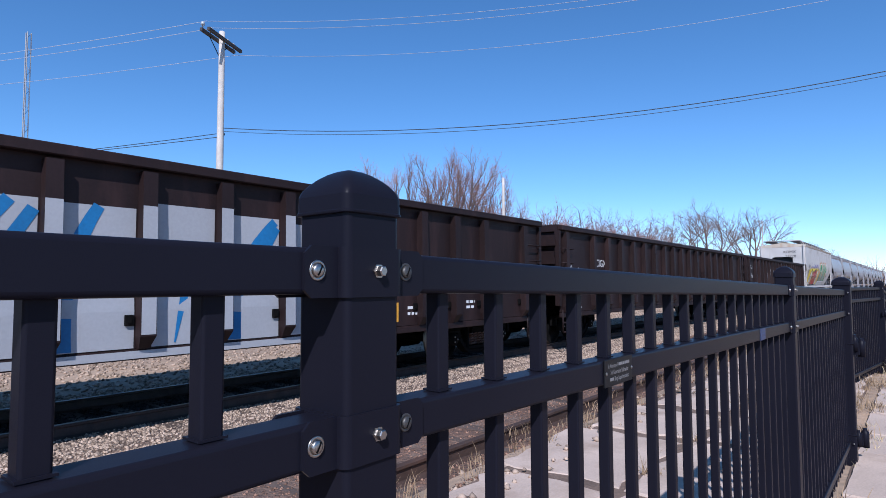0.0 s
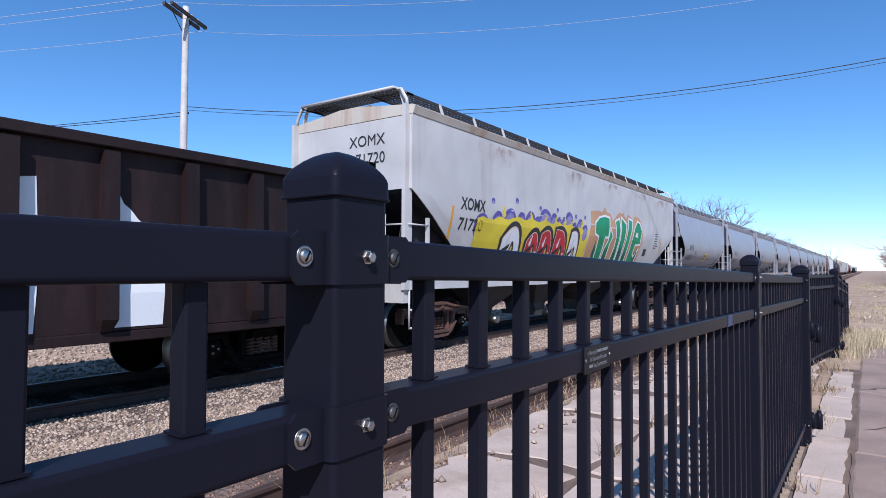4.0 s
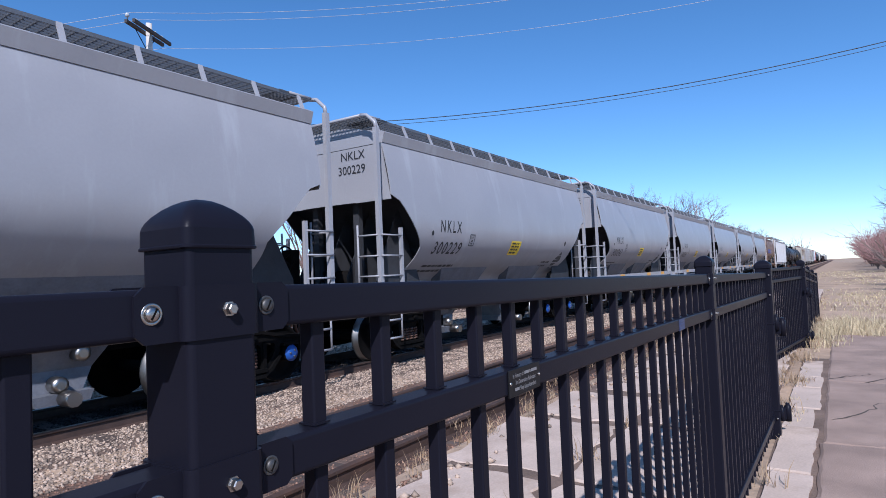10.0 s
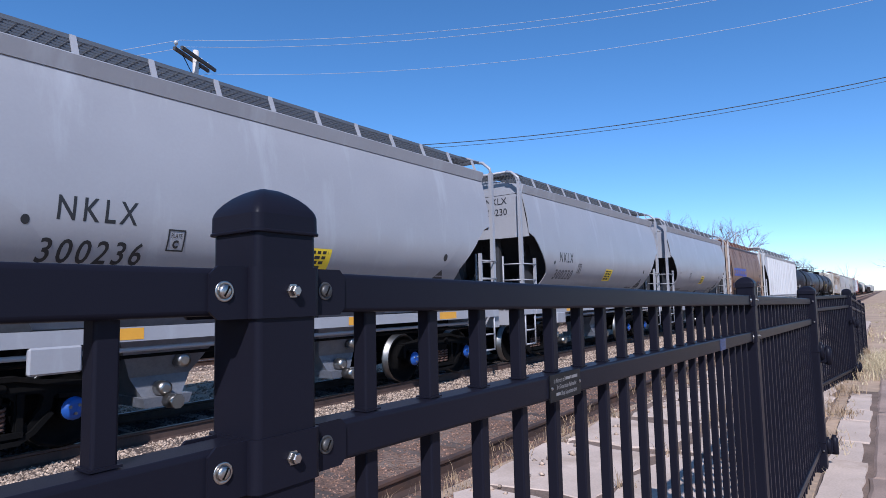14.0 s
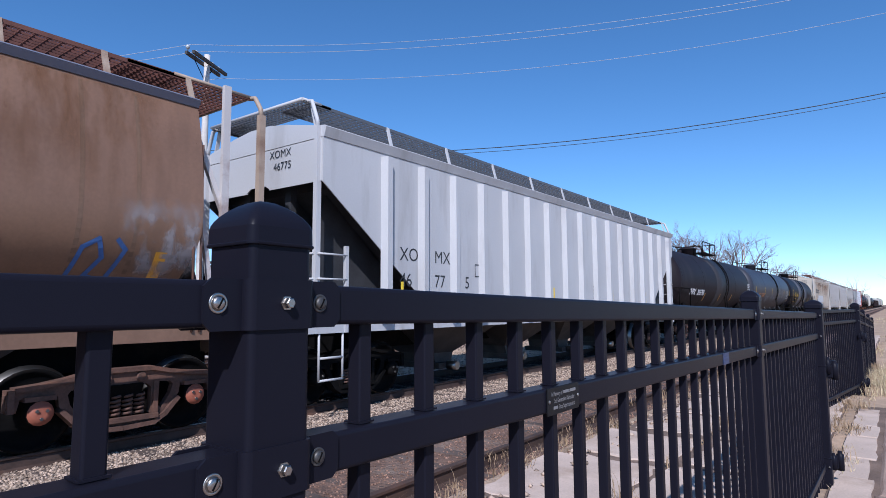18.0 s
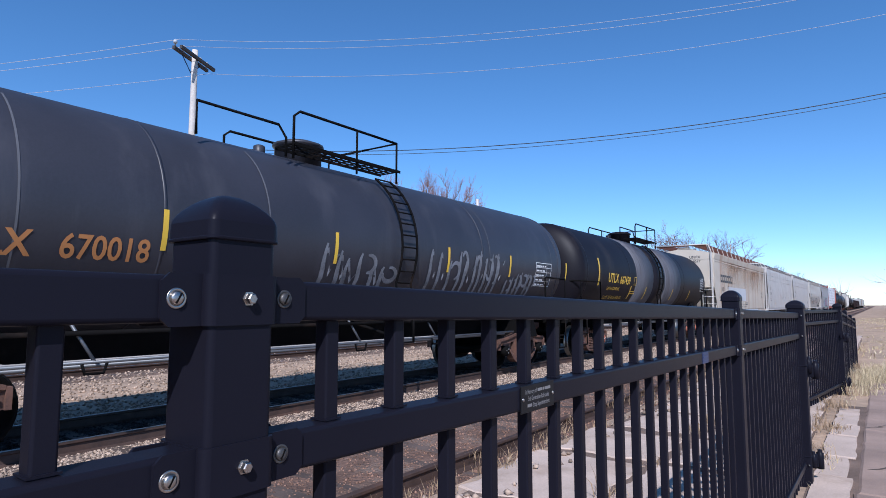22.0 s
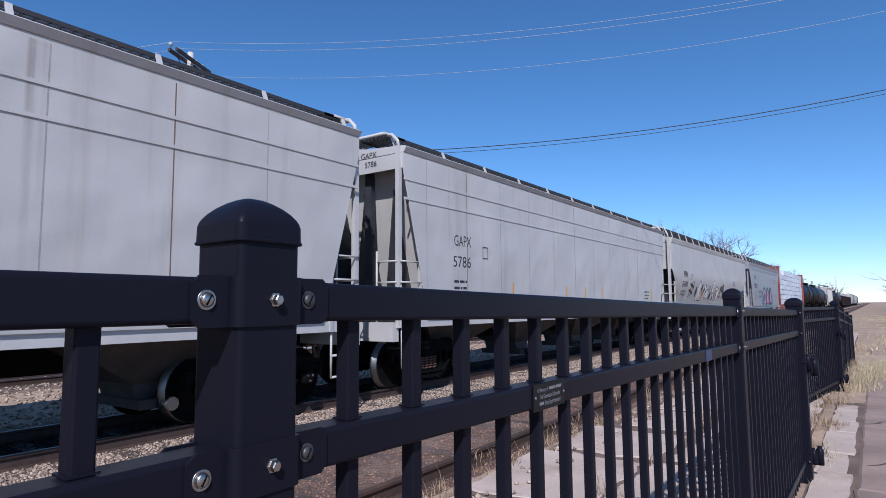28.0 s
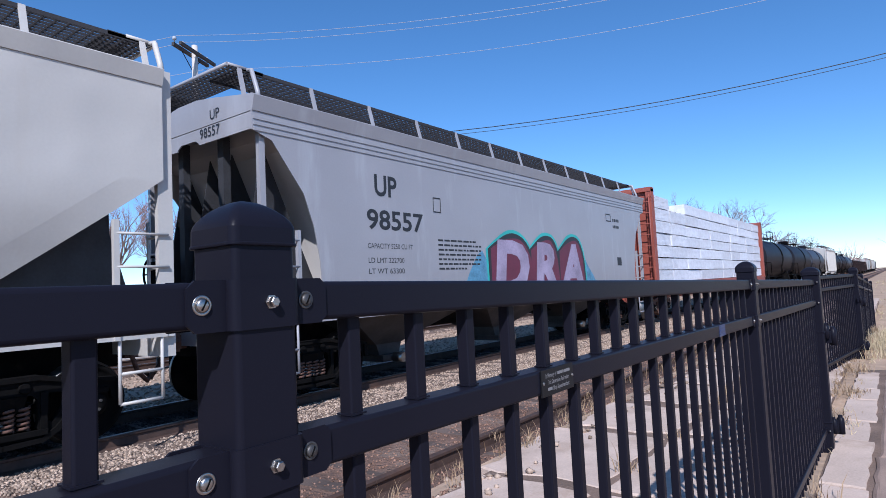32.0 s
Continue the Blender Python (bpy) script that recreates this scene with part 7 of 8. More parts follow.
# bulkhead flat car with wrapped lumber
def lumber_car(s0, s1):
    L = s1 - s0
    half = L / 2
    car = thing("lumber_car", "red-brown bulkhead flat car stacked with white-wrapped lumber bundles", "flat car", pose((s0 + s1) / 2, TRACK_Y, 0), "cars of the freight train")
    CARS.append((car, (s0 + s1) / 2))
    bm = bmesh.new()
    box(bm, -half + 0.5, half - 0.5, -1.4, 1.4, 0.98, 1.12)
    box(bm, -half + 0.5, half - 0.5, -0.3, 0.3, 0.4, 0.98)
    for s in (-1, 1):
        box(bm, -half + 0.5, half - 0.5, s * 1.4 - 0.05, s * 1.4 + 0.05, 0.72, 1.1)
    part("deck", bm, REDOXIDE, car)
    for e in (-1, 1):
        x = e * (half - 0.85)
        bm = bmesh.new()
        box(bm, x - 0.05, x + 0.05, -1.4, 1.4, 1.12, 4.55)
        for y in (-1.4, -0.7, 0, 0.7, 1.4):
            box(bm, x - 0.16, x + 0.16, y - 0.1, y + 0.1, 1.0, 4.6)
        box(bm, x - 0.18, x + 0.18, -1.5, 1.5, 4.5, 4.66)
        part("bulkhead", bm, REDOXIDE, car)
        bm = bmesh.new()
        for z in [1.3 + 0.4 * k for k in range(8)]:
            rod(bm, (x + e * 0.3, -1.45, z), (x + e * 0.3, -1.0, z), 0.016)
        rod(bm, (x + e * 0.3, -1.45, 1.0), (x + e * 0.3, -1.45, 4.4), 0.025)
        rod(bm, (x + e * 0.3, -1.0, 1.0), (x + e * 0.3, -1.0, 4.4), 0.025)
        part("end_ladder", bm, REDOXIDE, car)
    bm = bmesh.new()
    box(bm, -half + 1, half - 1, -0.06, 0.06, 1.12, 4.4)
    part("center_beam", bm, REDOXIDE, car)
    rnd = random.Random(77)
    cols, rows = 10, 7
    x0, x1 = -half + 1.12, half - 1.12
    rowh = 0.475
    proto = []
    for k in range(4):
        bm = bmesh.new()
        box(bm, -0.5, 0.5, -0.63, 0.63, 0, 0.44)
        bmesh.ops.subdivide_edges(bm, edges=bm.edges[:], cuts=3, use_grid_fill=True)
        for v in bm.verts:
            q = noise.noise_vector(v.co * 5 + Vector((k * 9, 0, 0)))
            v.co += Vector((q.x * 0.006, q.y * 0.022, q.z * 0.012))
        proto.append(to_mesh("lumber_pack", bm, WRAP))
    for r in range(rows):
        for c in range(cols):
            w = (x1 - x0) / cols
            for s in (-1, 1):
                if r == 6 and rnd.random() < 0.12:
                    continue
                m = pose(x0 + w * (c + 0.5) + rnd.uniform(-0.03, 0.03), s * (0.72 + rnd.uniform(-0.025, 0.025)), 1.14 + r * rowh) @ Matrix.Diagonal((w - 0.06, 1, 1, 1))
                put("lumber_pack", rnd.choice(proto), car, m)
        for s in (-1, 1):
            bm = bmesh.new()
            for c in range(cols * 3):
                x = x0 + (x1 - x0) * (c + 0.5) / cols / 3
                box(bm, x - 0.04, x + 0.04, s * 0.72 - 0.58, s * 0.72 + 0.58, 1.14 + r * rowh - 0.035, 1.14 + r * rowh + 0.01)
            part("spacer_lath", bm, TIE, car)
    couplers(car, half)
    for s in (-1, 1):
        truck(car, s * (half - 2.4), "dark", "rusty")


lumber_car(361.2, 385.4)

# the far part of the train
s = 385.4
for k, mat in enumerate((BLACKPAINT, BLACKPAINT, GREYTANK)):
    tank(s, s + 14.5, "black tank car far down the train", mat, near=False)
    s += 14.5
hopper(s, s + 16.5, "light grey covered hopper car far down the train", IVORYPAINT, IVORYPAINT, DARKWALK, near=False, ribs=[-6 + k for k in range(13)])
s += 16.5
for k in range(3):
    tank(s, s + 15.5, "dark tank car far down the train", (BLACKPAINT, BROWNBLACK, GREYTANK)[k], near=False)
    s += 15.5
for k in range(4):
    gondola(s, s + 18, "brown gondola car far down the train", [-8 + 1.6 * q for q in range(11)], 3.0)
    s += 18
for k in range(7):
    hopper(s, s + 17.5, "pale covered hopper car far down the train", (WHITEPAINT, GREYPAINT, TANPAINT, IVORYPAINT, WHITEPAINT, GREYPAINT, BROWNPAINT)[k], IVORYPAINT, DARKWALK, near=False)
    s += 17.5


# ---- fence fittings ----
ENGRAVED = material("pale_engraving", (0.2, 0.19, 0.185), 0.5)


def fittings():
    plaque = thing("plaque", "small black memorial plaque riveted to the fence rail", "plaque", pose(0.635, -0.0222, MID_Z + fence_drop(0.635) - 0.001))
    bm = bmesh.new()
    box(bm, -0.064, 0.064, -0.003, 0, -0.024, 0.024)
    bevelled(bm, 0.001, 1)
    part("plate", bm, material("engraved_plate", (0.006, 0.006, 0.007), 0.45, spec=0.25), plaque)
    for name, text, u, w, z in (("engraving", "In Memory of", -0.05, 0.043, 0.0085), ("engraving", "3rd Generation Railroader", -0.04, 0.083, -0.0035), ("engraving", "Shop Superintendent", -0.022, 0.066, -0.0155)):
        sign_text(plaque, text, u, z, 0.0078, lambda q: 0.003, ENGRAVED, name, w, 0.0002, 0.0006)
    for u, w, z in ((-0.003, 0.018, 0.0085), (0.018, 0.004, 0.0085), (0.025, 0.023, 0.0085), (-0.042, 0.016, -0.0155)):
        bm = bmesh.new()
        box(bm, u, u + w, -0.0036, -0.003, z + 0.001, z + 0.0062)
        part("engraving", bm, ENGRAVED, plaque, "worn engraved word")
    for s in (-1, 1):
        bm = bmesh.new()
        turned(bm, [(-0.003, 0.0035), (-0.0045, 0.0028), (-0.005, 0.001)], n=10, at=(s * 0.058, 0, 0))
        part("rivet", bm, STEEL, plaque)
    sticker = thing("maker_label", "small blue and white label stuck on the fence rail", "label", pose(1.945, -0.0222, MID_Z + fence_drop(1.945) - 0.001))
    bm = bmesh.new()
    box(bm, -0.045, 0.045, -0.0012, 0, -0.02, 0.02)
    part("backing", bm, material("label_blue", (0.015, 0.03, 0.1), 0.4), sticker)
    bm = bmesh.new()
    for z in (-0.012, 0.002, 0.012):
        box(bm, -0.034, 0.03, -0.0018, -0.0012, z - 0.002, z + 0.003)
    part("print", bm, material("label_light_blue", (0.015, 0.045, 0.14), 0.4), sticker)


fittings()


# ---- slabs, pavement ----
def slab_mesh(w, d, t, seed, mat, name, ragged=0.02):
    """A worn slab with wavering edges: w along x, d along y, top at 0."""
    rnd = random.Random(seed)
    edge = []
    for x0, y0, x1, y1 in ((0, 0, w, 0), (w, 0, w, d), (w, d, 0, d), (0, d, 0, 0)):
        n = max(3, int(math.hypot(x1 - x0, y1 - y0) / 0.16))
        for k in range(n):
            q = ragged if k else ragged * 0.6
            edge.append((x0 + (x1 - x0) * k / n + rnd.uniform(-q, q), y0 + (y1 - y0) * k / n + rnd.uniform(-q, q)))
    bm = bmesh.new()
    cx, cy = w / 2, d / 2
    low = [bm.verts.new((x, y, -t)) for x, y in edge]
    mid = [bm.verts.new((x, y, -0.012)) for x, y in edge]
    top = [bm.verts.new((x + (cx - x) * 0.02, y + (cy - y) * 0.02, rnd.uniform(-0.003, 0.001))) for x, y in edge]
    n = len(edge)
    for a, b in ((low, mid), (mid, top)):
        for k in range(n):
            bm.faces.new((a[k], a[(k + 1) % n], b[(k + 1) % n], b[k]))
    bm.faces.new(top)
    bm.faces.new(low[::-1])
    return to_mesh(name, bm, mat)


def paving():
    apron = thing("concrete_apron", "broken pale concrete slabs between the fence and the siding", "concrete slabs", pose(0, 0, 0), kind="structure")
    x, k = 2.0, 0
    while x < 32:
        w = 1.45 + 0.25 * math.sin(k * 2.1)
        far_edge = 2.0 + 0.12 * math.sin(k * 1.3)
        put("slab", slab_mesh(w - 0.1, 0.93 + 0.05 * math.sin(k * 1.9), 0.12, k, CONCRETE, "slab", 0.035), apron, pose(x, 0.12, -0.055 - 0.004 * (k % 3), 0, 0.3 * math.sin(k), 0.6 * math.sin(k * 1.9)))
        put("slab", slab_mesh(w - 0.12 - 0.1 * (k % 2), far_edge - 1.14, 0.12, k + 50, CONCRETE, "slab", 0.055), apron, pose(x + 0.08 * math.sin(k * 2.7), 1.14, -0.06 - 0.006 * (k % 2), 0, 0.4 * math.sin(k * 3), 0.8 * math.sin(k * 1.2)))
        x += w
        k += 1
    bm = bmesh.new()
    box(bm, 2.0, 32, 0.1, 2.0, -0.2, -0.074)
    part("joint_dirt", bm, JOINTDIRT, apron)
    path = thing("pavement", "worn grey-brown pavement with cracks beside the fence", "pavement", pose(0, 0, 0), kind="structure")
    x, k = -3.0, 0
    while x < 9.4:
        w = (1.0, 1.25, 0.8, 1.1, 0.7, 1.4)[k % 6]
        d = 0.245 + 0.02 * math.sin(k * 2.2)
        put("edge_slab", slab_mesh(w - 0.035, d, 0.1, k + 100, CONCRETE, "edge_slab", 0.012), path, pose(x, -0.03 - d, -0.056 - 0.015 * max(0, x / 5), 0.6 * math.sin(k * 1.4), 0.3 * math.sin(k * 2.4), 1.0 * math.sin(k * 1.7)))
        x += w
        k += 1
    bm = bmesh.new()
    for v in box(bm, -3, 9.8, -0.4, -0.02, -0.2, -0.07):
        v.co.z -= 0.003 * max(0, v.co.x)
    part("joint_dirt", bm, JOINTDIRT, path)
    x, k = -4.0, 0
    while x < 12.6:
        w = (3.1, 2.4, 3.6, 2.8)[k % 4]
        y0 = -0.31
        for j in range(3):
            d = (2.1, 2.2, 2.4)[j]
            put("slab", slab_mesh(min(w, 13.0 - x) - 0.022, d - 0.02, 0.1, k * 5 + j + 200, PATHMAT, "slab", 0.01), path,
                pose(x + 0.25 * j, y0 - d, -0.064 - 0.014 * max(0, x / 5), 0, 0, 0.25 * math.sin(k + j)))
            y0 -= d
        x += w
        k += 1
    # cracks run from the joints as dirt-filled seams
    rnd = random.Random(6)
    for x0, y0, x1, y1 in ((3.2, -0.3, 5.6, -1.5), (5.9, -0.4, 6.9, -0.9), (7.4, -0.4, 9.5, -1.6), (4.4, -0.5, 4.9, -2.2), (8.0, -0.35, 8.6, -0.8)):
        bm = bmesh.new()
        n = 14
        left, right = [], []
        for q in range(n + 1):
            u = q / n
            px, py = x0 + (x1 - x0) * u + rnd.uniform(-0.05, 0.05), y0 + (y1 - y0) * u + rnd.uniform(-0.05, 0.05)
            z = -0.0592 - 0.0028 * max(0, px)
            hw = 0.012 * (1 - 0.6 * u) * rnd.uniform(0.5, 1.2)
            left.append(bm.verts.new((px, py - hw, z)))
            right.append(bm.verts.new((px, py + hw, z)))
        for q in range(n):
            bm.faces.new((left[q], left[q + 1], right[q + 1], right[q]))
        part("crack", bm, material("dirt_filled_crack", (0.09, 0.07, 0.055), 1.0), path)


paving()


# ---- loose stone and dry growth ----
def scatter_stones(name, n, area, size, height, mat, seed, label, parent=None):
    """n small angular stones in one mesh: area x0, x1, y0, y1; height(x, y)."""
    rng = np.random.default_rng(seed)
    x = area[0] + (area[1] - area[0]) * rng.random(n) ** 1.35
    y = rng.uniform(area[2], area[3], n)
    z = height(x, y)
    s = size * rng.uniform(0.55, 1.35, n)
    base = np.array([(1, 0, 0), (0, 1, 0), (-1, 0, 0), (0, -1, 0), (0, 0, 0.75), (0, 0, -0.6)], float)
    v = base[None] * s[:, None, None] * rng.uniform(0.55, 1.15, (n, 6, 1))
    a = rng.uniform(0, math.tau, n)
    t = rng.uniform(-0.6, 0.6, n)
    c, d = np.cos(a)[:, None], np.sin(a)[:, None]
    vx, vy, vz = v[..., 0].copy(), v[..., 1].copy(), v[..., 2].copy()
    ct, st = np.cos(t)[:, None], np.sin(t)[:, None]
    vy, vz = vy * ct - vz * st, vy * st + vz * ct
    v = np.stack([vx * c - vy * d + x[:, None], vx * d + vy * c + y[:, None], vz + z[:, None] + s[:, None] * 0.2], -1).reshape(-1, 3)
    tri = np.array([(0, 1, 4), (1, 2, 4), (2, 3, 4), (3, 0, 4), (1, 0, 5), (2, 1, 5), (3, 2, 5), (0, 3, 5)])
    f = (tri[None] + (np.arange(n) * 6)[:, None, None]).reshape(-1, 3)
    me = bpy.data.meshes.new(name)
    me.vertices.add(len(v))
    me.vertices.foreach_set("co", v.astype(np.float32).ravel())
    me.loops.add(len(f) * 3)
    me.loops.foreach_set("vertex_index", f.astype(np.int32).ravel())
    me.polygons.add(len(f))
    me.polygons.foreach_set("loop_start", np.arange(0, len(f) * 3, 3, dtype=np.int32))
    me.update(calc_edges=True)
    me.materials.append(mat)
    return put(name, me, parent, None, label, "gravel", "", "stuff")


def bed_height(x, y):
    """Top of the ballast over the tracks and the hollow between."""
    h = np.full_like(y, -0.47)
    for yc, top in ((SIDING_Y, -0.25), (TRACK_Y, -0.27), (FAR_Y, -0.27)):
        d = np.abs(y - yc)
        h = np.maximum(h, np.where(d < 1.6, top - 0.168, np.maximum(-0.47, top - 0.168 - (d - 1.6) * 0.39)))
    return np.where(y < 2.8, np.minimum(-0.06, -0.05 - 0.42 * np.clip((y - 1.9) / 0.9, 0, 1)), h)


scatter_stones("ballast_stones", 40000, (0.2, 34, 5.3, 7.1), 0.024, bed_height, STONE, 1, "pale grey ballast stones beside the main track")
# stones between the rails carry the train's shade in their dark colour
scatter_stones("oily_ballast_stones", 16000, (0.2, 34, 7.2, 8.6), 0.028, bed_height, OILSHADESTONE, 9, "ballast stones between the rails of the main track, coloured dark for oil and shade")
scatter_stones("shoulder_stones", 15000, (0.2, 34, 8.72, 10.2), 0.028, bed_height, STONE, 10, "pale grey ballast stones on the far shoulder")
scatter_stones("siding_stones", 22000, (0.2, 30, 2.2, 5.4), 0.018, bed_height, STONEB, 2, "brownish gravel and rubble along the siding")
scatter_stones("far_ballast_stones", 18000, (2, 60, 10.2, 18.5), 0.042, bed_height, STONE, 3, "pale ballast stones round the far track")
scatter_stones("fence_rubble", 900, (1.0, 26, 1.7, 2.9), 0.035, bed_height, STONE, 4, "rubble and stones at the edge of the slabs")


def blades(name, spots, mat, label, seed, wide=0.006):
    """Dry blades: spots of (x, y, z, spread, height, count)."""
    rng = np.random.default_rng(seed)
    out = []
    for x, y, z, spread, hgt, n in spots:
        px, py = x + rng.normal(0, spread, n), y + rng.normal(0, spread, n)
        hh = hgt * rng.uniform(0.4, 1.15, n)
        lean = rng.normal(0, 0.4, (n, 2)) * hh[:, None]
        a = rng.uniform(0, math.tau, n)
        w = wide * rng.uniform(0.6, 1.6, n)
        b0 = np.stack([px - np.cos(a) * w, py - np.sin(a) * w, np.full(n, z)], -1)
        b1 = np.stack([px + np.cos(a) * w, py + np.sin(a) * w, np.full(n, z)], -1)
        m = np.stack([px + lean[:, 0] * 0.35, py + lean[:, 1] * 0.35, z + hh * 0.6], -1)
        t = np.stack([px + lean[:, 0], py + lean[:, 1], z + hh * 0.95], -1)
        side = np.stack([np.cos(a) * w * 0.7, np.sin(a) * w * 0.7, np.zeros(n)], -1)
        out.append(np.stack([b0, b1, m + side, m - side, t], 1))
    v = np.concatenate(out).reshape(-1, 5, 3)
    n = len(v)
    tri = np.array([(0, 1, 2), (0, 2, 3), (3, 2, 4)])
    f = (tri[None] + (np.arange(n) * 5)[:, None, None]).reshape(-1, 3)
    me = bpy.data.meshes.new(name)
    me.vertices.add(n * 5)
    me.vertices.foreach_set("co", v.astype(np.float32).ravel())
    me.loops.add(len(f) * 3)
    me.loops.foreach_set("vertex_index", f.astype(np.int32).ravel())
    me.polygons.add(len(f))
    me.polygons.foreach_set("loop_start", np.arange(0, len(f) * 3, 3, dtype=np.int32))
    me.update(calc_edges=True)
    me.materials.append(mat)
    return put(name, me, None, None, label, "dry grass", "", "stuff")


rnd = random.Random(12)
def tuft(x0, x1, y0, y1, spread, h0, h1, n):
    x, y = rnd.uniform(x0, x1), rnd.uniform(y0, y1)
    return x, y, ground_height(x, y) - 0.02, spread, rnd.uniform(h0, h1), n


tall = [tuft(12.9, 17.5, -1.3, -0.1, 0.13, 0.12, 0.36, 60) for k in range(48)]
tall += [tuft(13.0, 34, -7, -0.4, 0.35, 0.06, 0.2, 60) for k in range(200)]
tall += [tuft(10.9, 13.2, -0.45, -0.08, 0.09, 0.1, 0.3, 34) for k in range(14)]
tall += [tuft(5.0, 11.0, -0.13, -0.05, 0.04, 0.04, 0.12, 12) for k in range(22)]
blades("tall_dry_grass", tall, STRAW, "tall straw-coloured dry grass along the fence", 5, 0.004)
low = [tuft(20, 90, -22, 1.5, 0.9, 0.05, 0.18, 40) for k in range(420)]
blades("meadow_grass", low, STRAW, "short dry winter grass of the verge", 6, 0.02)
weed = [(rnd.uniform(1.5, 16), rnd.choice((0.1, 0.12, 1.1, 1.1, 2.05, 2.2, -0.08)) + rnd.uniform(-0.05, 0.05), -0.07, 0.05, rnd.uniform(0.06, 0.2), 22) for k in range(110)]
weed += [(rnd.uniform(1, 18), rnd.uniform(2.2, 3.0), -0.3, 0.08, rnd.uniform(0.08, 0.25), 18) for k in range(60)]
blades("dry_weeds", weed, STRAWB, "dead weeds in the joints of the slabs", 7, 0.003)
far_weed = [(rnd.uniform(2, 70), rnd.uniform(21, 40), -0.47, 0.6, rnd.uniform(0.2, 0.6), 40) for k in range(260)]
blades("field_grass", far_weed, STRAW, "dry grass of the field beyond the tracks", 8, 0.015)


def far_ground():
    bm = bmesh.new()
    box(bm, -60, 400, 18.6, 20.6, -0.6, -0.4)
    put("access_road", to_mesh("access_road", bm, material("pale_gravel_road", (0.4, 0.35, 0.3), 1.0, var=0.2, scale=1.5, grain=15, bump=0.5)), label="pale gravel service road beyond the far track", category="road", kind="structure")


far_ground()


# ---- poles and wires ----
def utility_pole(x, y, h, yaw, label, arm=True):
    p = thing("utility_pole", label, "utility pole", pose(x, y, -0.47, 0, 0, yaw), "utility poles")
    bm = bmesh.new()
    turned(bm, [(h * k / 8, 0.17 - 0.06 * k / 8) for k in range(9)], "z", 10)
    part("pole", bm, WOODPOLE, p)
    if arm:
        for s in (-1, 1):
            bm = bmesh.new()
            box(bm, -1.15, 1.15, s * 0.15 - 0.05, s * 0.15 + 0.05, h - 0.42, h - 0.3)
            part("crossarm", bm, material("dark_arm_wood", (0.05, 0.045, 0.045), 0.9), p)
        for q in (-1.05, -0.55, 0.6, 1.05):
            bm = bmesh.new()
            turned(bm, [(h - 0.3, 0.02), (h - 0.18, 0.03), (h - 0.17, 0.07), (h - 0.1, 0.08), (h - 0.04, 0.05)], "z", 10, (q, 0.15, 0))
            part("insulator", bm, material("glazed_insulator", (0.4, 0.42, 0.45), 0.3), p)
        bm = bmesh.new()
        for s in (-1, 1):
            rod(bm, (s * 0.6, 0.16, h - 0.4), (0, 0.12, h - 0.95), 0.018)
        part("arm_brace", bm, DARK, p)
        bm = bmesh.new()
        turned(bm, [(-0.06, 0.05), (0.06, 0.05)], "y", 8, (0.18, 0, h - 4.0))
        rod(bm, (0, 0, h - 4.0), (0.18, 0, h - 4.0), 0.03)
        part("cable_clamp", bm, DARK, p)
    return p


BRIGHTWIRE = material("bright_wire", (0.42, 0.42, 0.45), 0.6, 0.0)
PA = Vector((12.15, 20.4, 0))
utility_pole(PA.x, PA.y, 11.6, 27, "bleached wooden utility pole with a dark double crossarm")
utility_pole(26.0, -10.5, 13.2, 24, "bleached wooden utility pole with a dark double crossarm")
utility_pole(-2.5, 50.5, 11.6, 27, "bleached wooden utility pole with a dark double crossarm")
utility_pole(43.5, 27.5, 11.0, 0, "plain bleached wooden pole beyond the tracks", False)
utility_pole(170.0, 30.0, 17.5, 0, "plain bleached wooden pole beyond the tracks", False)


def tube(bm, pts, r, n=5):
    """One unbroken round tube along pts."""
    d = (pts[-1] - pts[0]).normalized()
    u = d.orthogonal().normalized()
    w = d.cross(u)
    rings = [[bm.verts.new(p + (u * math.cos(k * math.tau / n) + w * math.sin(k * math.tau / n)) * r) for k in range(n)] for p in pts]
    for a, b in zip(rings, rings[1:]):
        for k in range(n):
            bm.faces.new((a[k], a[(k + 1) % n], b[(k + 1) % n], b[k])).smooth = True


def wire(a, b, sag, r, mat, label, name="power_line"):
    bm = bmesh.new()
    n = 24
    pts = []
    for k in range(n + 1):
        u = k / n
        p = Vector(a).lerp(Vector(b), u)
        p.z -= sag * 4 * u * (1 - u)
        pts.append(p)
    tube(bm, pts, r)
    put(name, to_mesh(name, bm, mat), label=label, category="power line", group="wires between the poles")


ARM = Vector((math.cos(radians(27)), math.sin(radians(27)), 0))
ARMB = Vector((math.cos(radians(24)), math.sin(radians(24)), 0))
for q, za, zb in ((-1.05, 11.1, 12.6), (-0.55, 11.05, 12.7), (1.05, 10.6, 12.4)):
    a = PA + ARM * q + Vector((0, 0, za))
    wire(a, Vector((26.0, -10.5, zb)) + ARMB * q, 1.55, 0.007, BRIGHTWIRE, "thin bright power line strung between poles")
    wire(a, Vector((-2.5, 50.5, 11.1)) + ARM * q, 0.55, 0.009, BRIGHTWIRE, "thin bright power line strung between poles")
for dz, r in ((0.0, 0.014), (-0.13, 0.009)):
    wire(PA + Vector((0.1, -0.1, 7.33 + dz)), (26.0, -10.5, 9.85 + dz), 1.64, r, WIREB, "black cable strung across the tracks")
wire(PA + Vector((-0.1, 0.1, 7.1)), (-2.5, 50.5, 6.9), 0.5, 0.014, WIREB, "black cable strung between poles")
wire(PA + Vector((-0.1, 0.0, 6.95)), (-1.0, 36.0, 5.2), 0.2, 0.014, WIREB, "black cable dropping towards a house")
